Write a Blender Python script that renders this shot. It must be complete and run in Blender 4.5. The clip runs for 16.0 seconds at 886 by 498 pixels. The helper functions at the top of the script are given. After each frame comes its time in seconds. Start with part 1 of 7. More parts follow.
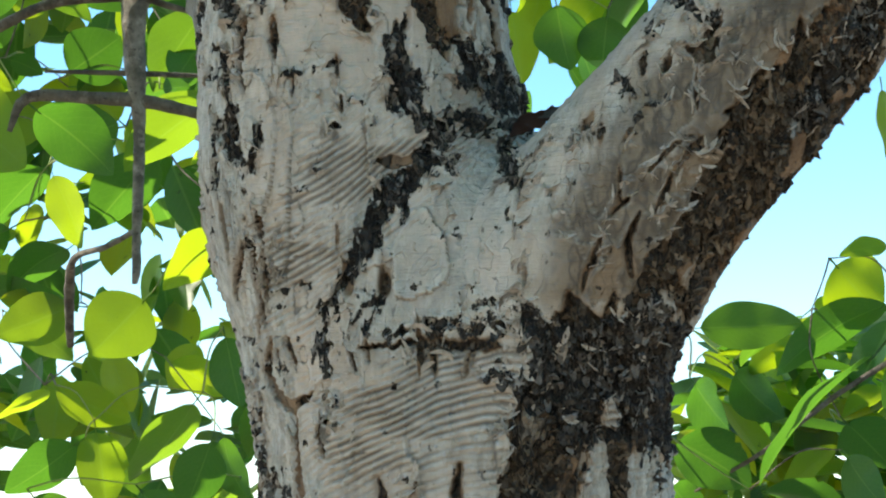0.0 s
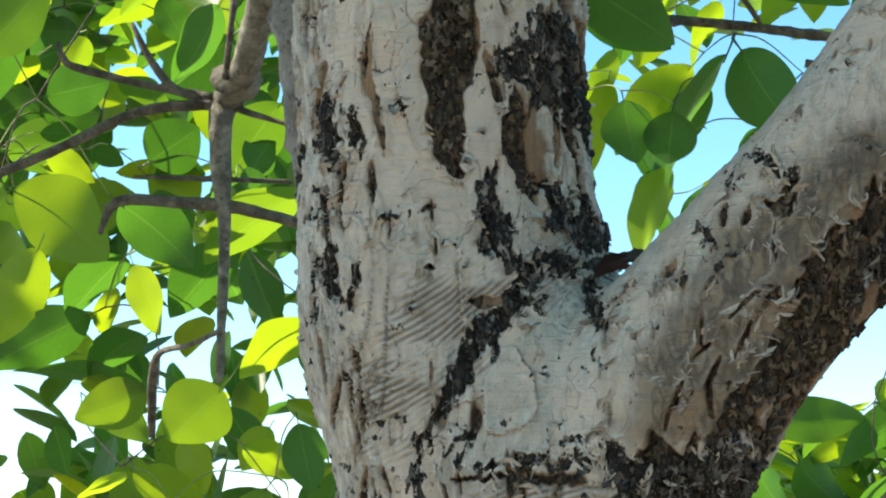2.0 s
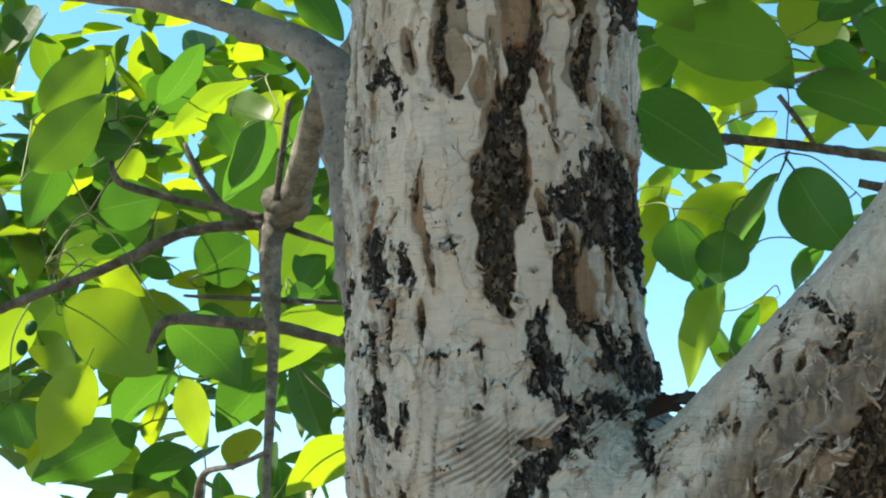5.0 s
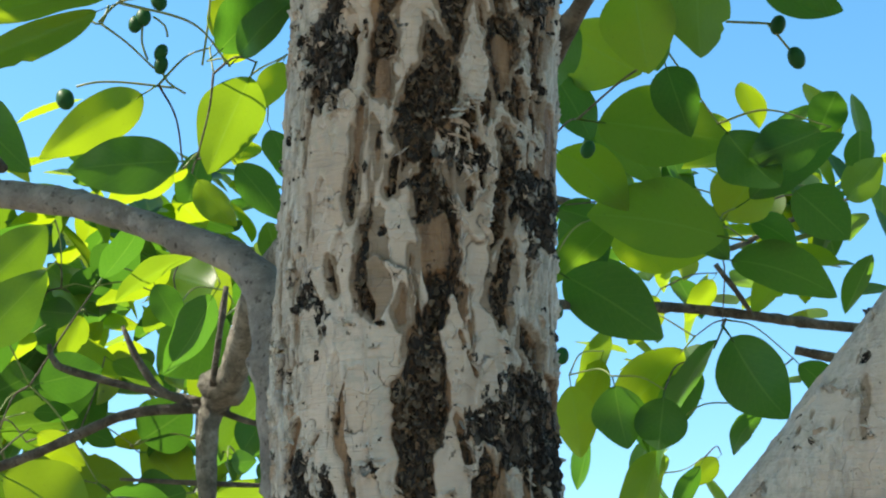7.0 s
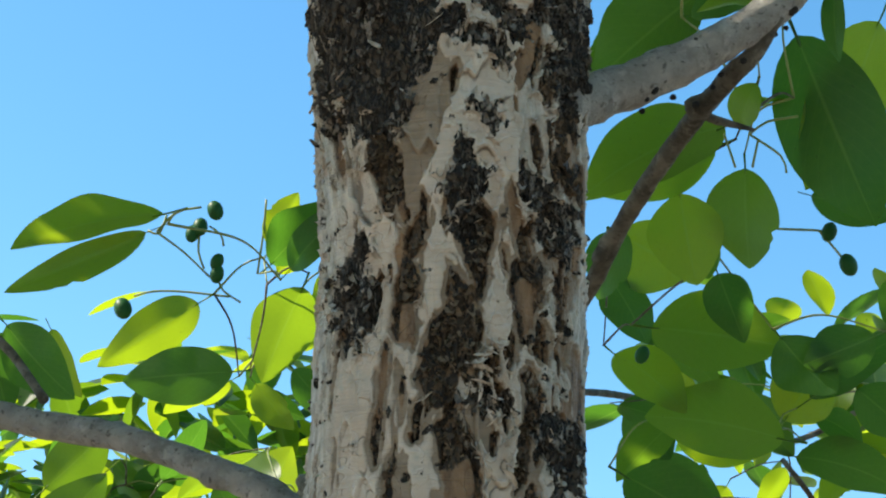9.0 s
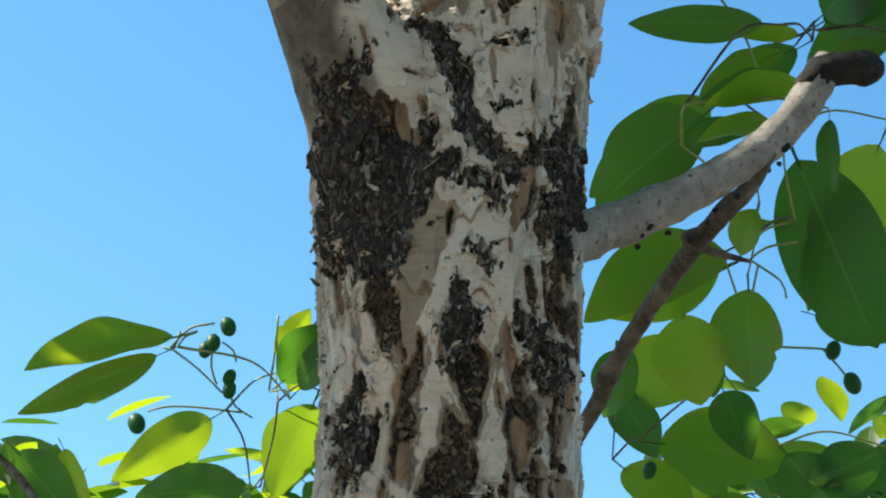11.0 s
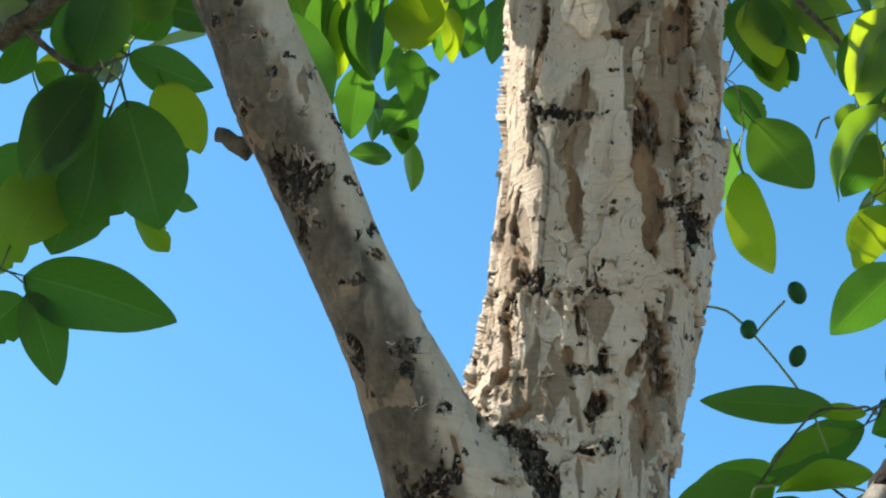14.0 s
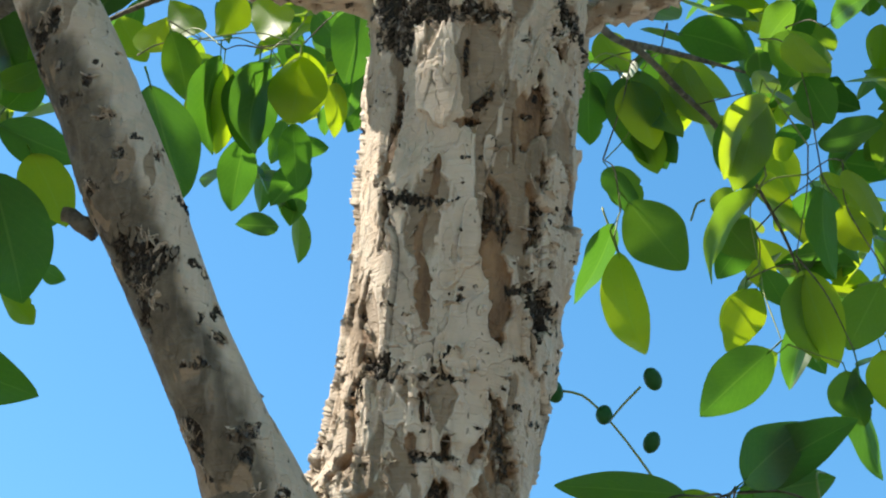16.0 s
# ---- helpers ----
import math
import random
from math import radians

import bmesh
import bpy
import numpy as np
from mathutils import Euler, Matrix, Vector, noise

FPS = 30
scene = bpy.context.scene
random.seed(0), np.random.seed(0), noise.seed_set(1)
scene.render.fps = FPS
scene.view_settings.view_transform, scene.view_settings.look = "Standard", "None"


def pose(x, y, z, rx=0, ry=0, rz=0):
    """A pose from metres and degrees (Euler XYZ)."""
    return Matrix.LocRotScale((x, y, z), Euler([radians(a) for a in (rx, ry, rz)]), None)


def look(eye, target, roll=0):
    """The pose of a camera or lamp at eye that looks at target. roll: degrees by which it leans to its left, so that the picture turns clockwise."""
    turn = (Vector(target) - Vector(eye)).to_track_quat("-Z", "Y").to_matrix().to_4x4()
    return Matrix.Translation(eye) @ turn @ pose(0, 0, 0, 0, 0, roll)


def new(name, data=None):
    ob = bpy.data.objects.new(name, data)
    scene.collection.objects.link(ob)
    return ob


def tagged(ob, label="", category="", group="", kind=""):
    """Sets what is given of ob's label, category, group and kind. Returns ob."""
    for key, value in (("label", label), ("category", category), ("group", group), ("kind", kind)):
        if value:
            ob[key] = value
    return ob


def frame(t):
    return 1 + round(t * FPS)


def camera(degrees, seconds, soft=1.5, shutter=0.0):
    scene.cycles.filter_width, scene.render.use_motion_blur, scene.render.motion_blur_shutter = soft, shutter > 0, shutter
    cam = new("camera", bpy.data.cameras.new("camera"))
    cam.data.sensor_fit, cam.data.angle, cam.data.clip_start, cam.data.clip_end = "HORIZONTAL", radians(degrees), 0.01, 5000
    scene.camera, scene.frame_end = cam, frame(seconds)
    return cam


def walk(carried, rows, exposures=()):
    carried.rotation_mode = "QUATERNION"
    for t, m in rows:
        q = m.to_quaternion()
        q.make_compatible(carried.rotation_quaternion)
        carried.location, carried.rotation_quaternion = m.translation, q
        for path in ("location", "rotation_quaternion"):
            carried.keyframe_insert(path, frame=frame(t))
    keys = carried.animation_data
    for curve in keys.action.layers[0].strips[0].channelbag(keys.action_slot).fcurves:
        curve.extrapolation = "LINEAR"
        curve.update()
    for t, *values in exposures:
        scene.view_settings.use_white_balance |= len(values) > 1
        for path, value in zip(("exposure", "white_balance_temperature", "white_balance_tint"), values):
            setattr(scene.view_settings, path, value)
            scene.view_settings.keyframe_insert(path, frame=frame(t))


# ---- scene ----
cam = camera(26.0, 16.0, soft=2.1)
PATH = [
    (0, (0.1104, -0.8629, 1.5648), (-0.0498, 1.0989, 1.9195), -0.96),
    (0.5, (0.1016, -0.8744, 1.5721), (-0.0830, 1.0850, 1.9279), -0.99),
    (1, (0.0878, -0.8903, 1.5827), (-0.1002, 1.0652, 1.9578), -0.74),
    (1.5, (0.0973, -0.9011, 1.5887), (-0.1130, 1.0484, 1.9826), -0.27),
    (2, (0.0992, -0.9161, 1.5936), (-0.1145, 1.0298, 2.0029), -0.20),
    (2.5, (0.1164, -0.9133, 1.6017), (-0.1306, 1.0275, 2.0168), -0.25),
    (3, (0.0968, -0.9149, 1.6053), (-0.1336, 1.0228, 2.0436), -0.18),
    (3.5, (0.0987, -0.9077, 1.6119), (-0.1518, 1.0222, 2.0730), -0.27),
    (3.7, (0.0942, -0.9004, 1.6104), (-0.1617, 1.0275, 2.0768), 0.08),
    (5.8, (0.1127, -0.9178, 1.6221), (-0.1433, 0.9903, 2.1639), 1.14),
    (6, (0.1193, -0.9185, 1.6264), (-0.1213, 0.9887, 2.1784), 1.09),
    (6.5, (0.1243, -0.9308, 1.6368), (-0.1052, 0.9642, 2.2335), 1.07),
    (7, (0.1190, -0.9415, 1.6527), (-0.0965, 0.9432, 2.2862), 0.51),
    (7.5, (0.1356, -0.9416, 1.6627), (-0.1257, 0.9258, 2.3295), 0.88),
    (8, (0.1380, -0.9402, 1.6679), (-0.1248, 0.9114, 2.3769), 1.01),
    (8.5, (0.1324, -0.9560, 1.6879), (-0.1335, 0.8703, 2.4585), 0.96),
    (8.7, (0.1420, -0.9549, 1.6908), (-0.1454, 0.8661, 2.4663), 1.09),
    (10.8, (0.1760, -0.9724, 1.7065), (-0.1625, 0.8029, 2.5631), 1.74),
    (11, (0.1755, -0.9840, 1.7102), (-0.1568, 0.7906, 2.5707), 1.65),
    (11.5, (0.1783, -0.9925, 1.7150), (-0.1551, 0.7641, 2.6112), 1.81),
    (12, (0.1808, -1.0014, 1.7228), (-0.1493, 0.7482, 2.6339), 2.12),
    (12.5, (0.1835, -1.0017, 1.7327), (-0.1491, 0.7342, 2.6686), 2.26),
    (13, (0.1627, -1.0119, 1.7399), (-0.1568, 0.7143, 2.6981), 2.40),
    (13.5, (0.1579, -1.0187, 1.7481), (-0.1724, 0.6802, 2.7504), 3.20),
    (14, (0.1528, -1.0530, 1.7713), (-0.1966, 0.5919, 2.8541), 3.81),
    (14.5, (0.1702, -1.0510, 1.7733), (-0.1805, 0.5834, 2.8714), 4.01),
    (15, (0.1903, -1.0443, 1.7705), (-0.1339, 0.5919, 2.8741), 3.60),
    (15.5, (0.2004, -1.0545, 1.7816), (-0.0802, 0.5692, 2.9152), 3.39),
    (16, (0.1874, -1.0552, 1.7811), (-0.0638, 0.5652, 2.9261), 3.10),
]
walk(cam, [(t, look(eye, target, roll)) for t, eye, target, roll in PATH],
     exposures=[(0.0, 1.29, 7100, 10), (3.5, 1.22, 7100, 10), (6.0, 1.2, 7100, 10), (7.0, 1.06, 7100, 10), (11.0, 0.95, 7000, 10), (14.0, 1.02, 7000, 10), (16.0, 1.0, 7000, 10)])

# ---- world and sun ----
SUN = Vector((-0.66, -0.06, 0.75)).normalized()
world = bpy.data.worlds.new("sky")
scene.world = world
world.use_nodes = True
wn = world.node_tree
wn.nodes.clear()
sky = wn.nodes.new("ShaderNodeTexSky")
sky.sky_type = "NISHITA"
sky.sun_disc = False
sky.sun_elevation = math.asin(SUN.z)
sky.sun_rotation = math.atan2(SUN.x, SUN.y)
sky.air_density, sky.dust_density, sky.ozone_density = 0.95, 0.4, 1.2
bg = wn.nodes.new("ShaderNodeBackground")
bg.inputs["Strength"].default_value = 0.15
out = wn.nodes.new("ShaderNodeOutputWorld")
deep = wn.nodes.new("ShaderNodeHueSaturation")
deep.inputs["Hue"].default_value = 0.49
deep.inputs["Saturation"].default_value = 1.32
wn.links.new(sky.outputs[0], deep.inputs["Color"])
wn.links.new(deep.outputs[0], bg.inputs[0])
wn.links.new(bg.outputs[0], out.inputs[0])

sun_data = bpy.data.lights.new("sun", "SUN")
sun_data.energy = 5.0
sun_data.angle = radians(0.53)
sun_data.color = (1.0, 0.95, 0.86)
sun = new("sun", sun_data)
sun.matrix_world = look(SUN * 30, (0, 0, 0))

# ---- materials ----
def material(name):
    m = bpy.data.materials.new(name)
    m.use_nodes = True
    m.node_tree.nodes.clear()
    return m, m.node_tree


def node(nt, kind, **values):
    n = nt.nodes.new(kind)
    for key, value in values.items():
        if key in n.inputs:
            n.inputs[key].default_value = value
    return n


def mix(nt, fac, a, b, blend="MIX"):
    n = nt.nodes.new("ShaderNodeMix")
    n.data_type, n.blend_type = "RGBA", blend
    for socket, value in ((n.inputs[0], fac), (n.inputs[6], a), (n.inputs[7], b)):
        if isinstance(value, bpy.types.NodeSocket):
            nt.links.new(value, socket)
        elif isinstance(value, tuple):
            socket.default_value = (*value, 1.0)
        else:
            socket.default_value = value
    return n.outputs[2]


def grain(nt, scale, stretch=(1, 1, 1), detail=6.0, rough=0.6, low=0.35, high=0.65, warp=0.0):
    """Noise in object space, stretched, remapped to 0..1."""
    co = nt.nodes.new("ShaderNodeTexCoord")
    mp = nt.nodes.new("ShaderNodeMapping")
    mp.inputs["Scale"].default_value = stretch
    nt.links.new(co.outputs["Object"], mp.inputs["Vector"])
    nz = node(nt, "ShaderNodeTexNoise", Scale=scale, Detail=detail, Roughness=rough, Distortion=warp)
    nt.links.new(mp.outputs[0], nz.inputs["Vector"])
    mr = node(nt, "ShaderNodeMapRange")
    mr.inputs[1].default_value, mr.inputs[2].default_value = low, high
    nt.links.new(nz.outputs[0], mr.inputs[0])
    return mr.outputs[0]


def times(nt, a, b, op="MULTIPLY"):
    n = nt.nodes.new("ShaderNodeMath")
    n.operation, n.use_clamp = ("ADD" if op == "SUM" else op), op == "ADD"
    for socket, value in ((n.inputs[0], a), (n.inputs[1], b)):
        if isinstance(value, bpy.types.NodeSocket):
            nt.links.new(value, socket)
        else:
            socket.default_value = value
    return n.outputs[0]


def finish(nt, color, roughness, height=None, distance=0.001, specular=0.3):
    p = node(nt, "ShaderNodeBsdfPrincipled")
    nt.links.new(color, p.inputs["Base Color"])
    if isinstance(roughness, bpy.types.NodeSocket):
        nt.links.new(roughness, p.inputs["Roughness"])
    else:
        p.inputs["Roughness"].default_value = roughness
    p.inputs["Specular IOR Level"].default_value = specular
    if height is not None:
        b = node(nt, "ShaderNodeBump", Strength=1.0, Distance=distance)
        nt.links.new(height, b.inputs["Height"])
        nt.links.new(b.outputs[0], p.inputs["Normal"])
    o = nt.nodes.new("ShaderNodeOutputMaterial")
    nt.links.new(p.outputs[0], o.inputs[0])
    return p


def chips(nt, scale, stretch, wobble=0.25):
    """Broken scales: a random tone for each and the distance to its edge."""
    co = nt.nodes.new("ShaderNodeTexCoord")
    mp = nt.nodes.new("ShaderNodeMapping")
    mp.inputs["Scale"].default_value = stretch
    nt.links.new(co.outputs["Object"], mp.inputs["Vector"])
    nz = node(nt, "ShaderNodeTexNoise", Scale=scale * 0.9, Detail=3.0)
    nt.links.new(mp.outputs[0], nz.inputs["Vector"])
    add = nt.nodes.new("ShaderNodeVectorMath")
    add.operation = "MULTIPLY_ADD"
    nt.links.new(nz.outputs["Color"], add.inputs[0])
    add.inputs[1].default_value = (wobble * 9 / scale,) * 3
    nt.links.new(mp.outputs[0], add.inputs[2])
    cells = []
    for feature in ("F1", "DISTANCE_TO_EDGE"):
        v = node(nt, "ShaderNodeTexVoronoi", Scale=scale)
        v.feature = feature
        nt.links.new(add.outputs[0], v.inputs["Vector"])
        cells.append(v)
    tone = nt.nodes.new("ShaderNodeSeparateColor")
    nt.links.new(cells[0].outputs["Color"], tone.inputs[0])
    edge = node(nt, "ShaderNodeMapRange")
    nt.links.new(cells[1].outputs["Distance"], edge.inputs[0])
    edge.inputs[1].default_value, edge.inputs[2].default_value = 0.02, 0.22
    return tone.outputs[0], edge.outputs[0]


def step(nt, value, at, soft):
    mr = node(nt, "ShaderNodeMapRange")
    nt.links.new(value, mr.inputs[0])
    mr.inputs[1].default_value, mr.inputs[2].default_value = at - soft, at + soft
    return mr.outputs[0]


def ragged(nt, field, jag, amount, soft=0.035):
    """A field of the mesh (0.5 at the border) cut off along a ragged line."""
    return step(nt, times(nt, field, times(nt, times(nt, jag, 0.5, "SUBTRACT"), amount), "SUM"), 0.5, soft)


def bark_material():
    """Pale papery bark over a rust-brown ledge and dark inner bark. The mesh says where: layers holds bare (red),
    crusted (green), peeled to tan (blue) and painted shade of ridges and creases (alpha); sheets holds inner (red), the
    tone of each plate (green), lifted edges (blue) and weathering (alpha)."""
    m, nt = material("bark")
    picked = []
    for layer in ("layers", "sheets"):
        at = nt.nodes.new("ShaderNodeVertexColor")
        at.layer_name = layer
        sep = nt.nodes.new("ShaderNodeSeparateColor")
        nt.links.new(at.outputs[0], sep.inputs[0])
        picked += [*sep.outputs[:3], at.outputs["Alpha"]]
    bare_at, crust_at, tan_at, ridge_at, inner_at, plate, lifted, weather = picked
    jag = grain(nt, 420, (1, 1, 0.5), 3, 0.6, 0.3, 0.7)
    jag_black = grain(nt, 230, (1, 1, 0.55), 4, 0.65, 0.3, 0.7)
    bare, inner = ragged(nt, bare_at, jag, 0.05), ragged(nt, inner_at, jag, 0.25, 0.05)
    crust, tan = ragged(nt, crust_at, jag_black, 0.75, 0.04), ragged(nt, tan_at, jag, 0.06)
    # the paper: grey-white to pinkish, plate by plate, with fine lines across and short grey stains
    broad = grain(nt, 14, (1, 1, 0.55), 4, 0.6)
    cloudy = grain(nt, 75, (1, 1, 0.7), 5, 0.6, 0.35, 0.68)
    across = grain(nt, 420, (0.10, 0.10, 1.5), 4, 0.6, 0.3, 0.7, 0.4)
    lines = step(nt, grain(nt, 300, (0.14, 0.14, 1.4), 3, 0.55, 0.25, 0.75, 0.3), 0.70, 0.05)
    fine = grain(nt, 900, (1, 1, 0.6), 3, 0.7)
    pale = mix(nt, plate, (0.485, 0.400, 0.318), (0.565, 0.422, 0.308))
    pale = mix(nt, times(nt, step(nt, plate, 0.80, 0.10), 0.4), pale, (0.56, 0.505, 0.44))
    pale = mix(nt, times(nt, broad, 0.65), pale, (0.425, 0.308, 0.222))
    pale = mix(nt, times(nt, across, 0.18), pale, (0.62, 0.55, 0.465))
    pale = mix(nt, times(nt, lines, 0.18), pale, (0.25, 0.205, 0.165))
    pale = mix(nt, times(nt, cloudy, 0.38), pale, (0.28, 0.252, 0.222))
    # thin outer film torn off in steps, with a pale lip and here and there a dark gap
    film = grain(nt, 40, (1, 1, 0.62), 3, 0.45, 0.25, 0.75, 0.35)
    broken = step(nt, grain(nt, 48, (1, 1, 0.7), 3, 0.6, 0.3, 0.7), 0.55, 0.08)
    stairs = None
    for edge in (0.40, 0.58):
        above = step(nt, film, edge, 0.004)
        stairs = above if stairs is None else times(nt, stairs, above, "SUM")
        lip = times(nt, above, step(nt, film, edge + 0.020, 0.008), "SUBTRACT")
        pale = mix(nt, times(nt, above, 0.16), pale, (0.56, 0.50, 0.435))
        pale = mix(nt, times(nt, times(nt, lip, broken), 0.25), pale, (0.66, 0.61, 0.545))
    # grey weathered skin with pale lichen and small black cracks
    grey = mix(nt, grain(nt, 190, (1, 1, 0.45), 5, 0.65, 0.36, 0.64), (0.20, 0.190, 0.160), (0.56, 0.525, 0.46))
    worn = step(nt, times(nt, weather, times(nt, grain(nt, 30, (1, 1, 0.6), 5, 0.6, 0.3, 0.7), 0.7), "SUM"), 0.95, 0.28)
    pale = mix(nt, times(nt, worn, 0.75), pale, grey)
    lichen = times(nt, grain(nt, 24, (1, 1, 0.5), 5, 0.7, 0.50, 0.60), grain(nt, 260, (1, 1, 0.8), 3, 0.6, 0.40, 0.6))
    pale = mix(nt, times(nt, lichen, 0.45), pale, (0.31, 0.325, 0.285))
    specks = step(nt, grain(nt, 330, (0.8, 0.8, 0.5), 3, 0.6, 0.3, 0.7), 0.96, 0.03)
    pale = mix(nt, times(nt, specks, 0.7), pale, (0.055, 0.043, 0.034))
    near = times(nt, bare_at, times(nt, grain(nt, 36, (1, 1, 0.5), 4, 0.6, 0.36, 0.60), 1.9))
    pale = mix(nt, near, pale, (0.315, 0.240, 0.178))
    # dark flank of the slim limb: brown stain plus shade put into the colour
    stain_shade_node = nt.nodes.new("ShaderNodeAttribute")
    stain_shade_node.attribute_name = "stain_shade_at"
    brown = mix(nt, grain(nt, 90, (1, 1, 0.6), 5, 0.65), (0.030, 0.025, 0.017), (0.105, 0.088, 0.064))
    pale = mix(nt, times(nt, stain_shade_node.outputs["Fac"], 0.94), pale, brown)
    # ochre-brown scaly skin on the underside of the limb
    ochre = nt.nodes.new("ShaderNodeAttribute")
    ochre.attribute_name = "ochre"
    scale, scale_rim = chips(nt, 60, (1, 1, 0.6), 0.55)
    scaly = mix(nt, grain(nt, 55, (1, 1, 0.7), 5, 0.65, 0.34, 0.66), (0.082, 0.055, 0.031), (0.225, 0.160, 0.102))
    scaly = mix(nt, times(nt, scale, 0.40), scaly, (0.190, 0.145, 0.098))
    scaly = mix(nt, times(nt, cloudy, 0.4), scaly, (0.080, 0.058, 0.037))
    scaly = mix(nt, scale_rim, (0.055, 0.038, 0.024), scaly)
    scaly = mix(nt, times(nt, step(nt, grain(nt, 120, (1, 1, 0.5), 4, 0.65, 0.3, 0.7), 0.80, 0.05), 0.8), scaly, (0.040, 0.028, 0.019))
    pale = mix(nt, times(nt, ochre.outputs["Fac"], 0.88), pale, scaly)
    pale = mix(nt, times(nt, lifted, 0.62), pale, (0.72, 0.65, 0.56))
    # shade painted into the bottoms between ridges and under creased paper
    groove_shade = step(nt, times(nt, 1.0, ridge_at, "SUBTRACT"), 0.66, 0.26)
    pale = mix(nt, times(nt, groove_shade, 0.72), pale, (0.115, 0.090, 0.070))
    # freshly peeled under-sheet: smooth tan, lined across
    tans = mix(nt, across, (0.205, 0.142, 0.090), (0.305, 0.222, 0.152))
    tans = mix(nt, times(nt, broad, 0.5), tans, (0.235, 0.185, 0.138))
    tans = mix(nt, times(nt, lines, 0.15), tans, (0.125, 0.082, 0.050))
    tans = mix(nt, times(nt, cloudy, 0.45), tans, (0.130, 0.094, 0.064))
    tans = mix(nt, times(nt, lifted, 0.5), tans, (0.46, 0.375, 0.29))
    # rust-brown ledge
    rust = mix(nt, grain(nt, 120, (1, 1, 0.25), 4, 0.6), (0.095, 0.050, 0.026), (0.270, 0.155, 0.082))
    rust = mix(nt, times(nt, fine, 0.3), rust, (0.25, 0.18, 0.12))
    # dark inner bark in standing shards
    tone, rim = chips(nt, 92, (1, 1, 0.36), 0.45)
    grit, gritrim = chips(nt, 330, (1, 1, 0.5), 0.5)
    dark = mix(nt, tone, (0.024, 0.017, 0.011), (0.150, 0.100, 0.062))
    dark = mix(nt, times(nt, step(nt, tone, 0.82, 0.04), 0.7), dark, (0.36, 0.30, 0.235))
    dark = mix(nt, times(nt, times(nt, grit, gritrim, "SUBTRACT"), 0.5), dark, (0.040, 0.029, 0.021))
    dark = mix(nt, times(nt, ochre.outputs["Fac"], 0.60), dark, mix(nt, tone, (0.062, 0.046, 0.030), (0.215, 0.165, 0.115)))
    dark = mix(nt, rim, (0.016, 0.012, 0.009), dark)
    # black crust with grey flakes
    tone2, rim2 = chips(nt, 150, (1, 1, 0.45), 0.5)
    black = mix(nt, tone2, (0.020, 0.017, 0.014), (0.120, 0.105, 0.088))
    black = mix(nt, times(nt, step(nt, tone2, 0.76, 0.04), 0.85), black, (0.36, 0.335, 0.30))
    black = mix(nt, times(nt, grit, 0.35), black, (0.035, 0.028, 0.022))
    black = mix(nt, times(nt, grain(nt, 34, (1, 1, 0.7), 3, 0.6, 0.42, 0.62), 0.55), black, mix(nt, tone2, (0.055, 0.036, 0.022), (0.21, 0.145, 0.092)))
    black = mix(nt, rim2, (0.010, 0.008, 0.007), black)
    color = mix(nt, times(nt, tan, 0.92), pale, tans)
    color = mix(nt, bare, color, rust)
    color = mix(nt, times(nt, bare, inner), color, dark)
    color = mix(nt, crust, color, black)
    height = times(nt, times(nt, across, 0.16), times(nt, cloudy, 0.08), "SUM")
    height = times(nt, height, times(nt, fine, 0.06), "SUM")
    height = times(nt, height, times(nt, stairs, 0.34), "SUM")
    height = times(nt, height, times(nt, times(nt, lines, worn, "SUM"), 0.06), "SUBTRACT")
    height = times(nt, height, times(nt, worn, times(nt, grain(nt, 260, (1, 1, 0.4), 4, 0.6), 0.30)), "SUM")
    height = times(nt, height, times(nt, times(nt, rim, times(nt, tone, times(nt, grit, 0.6), "SUM")), times(nt, times(nt, bare, inner), 1.0)), "SUM")
    height = times(nt, height, times(nt, times(nt, rim2, tone2), times(nt, crust, 1.5)), "SUM")
    rough = node(nt, "ShaderNodeMapRange")
    nt.links.new(cloudy, rough.inputs[0])
    rough.inputs[3].default_value, rough.inputs[4].default_value = 0.55, 0.80
    finish(nt, color, rough.outputs[0], height, 0.0026, 0.28)
    return m


def twig_material(name, a, b, c):
    """Smooth grey young bark with small dark lenticels."""
    m, nt = material(name)
    base = mix(nt, grain(nt, 60, (1, 1, 1), 5, 0.6), a, b)
    base = mix(nt, times(nt, grain(nt, 260, (1, 1, 1), 4, 0.6, 0.58, 0.68), 0.7), base, c)
    base = mix(nt, times(nt, grain(nt, 38, (1, 1, 1), 5, 0.7, 0.52, 0.62), 0.55), base, tuple(0.55 * v for v in a))
    base = mix(nt, times(nt, grain(nt, 75, (1, 1, 1), 5, 0.7, 0.56, 0.66), 0.6), base, tuple(1.25 * v + 0.06 for v in b))
    finish(nt, base, 0.75, grain(nt, 260, (1, 1, 1), 6, 0.75), 0.0022)
    return m


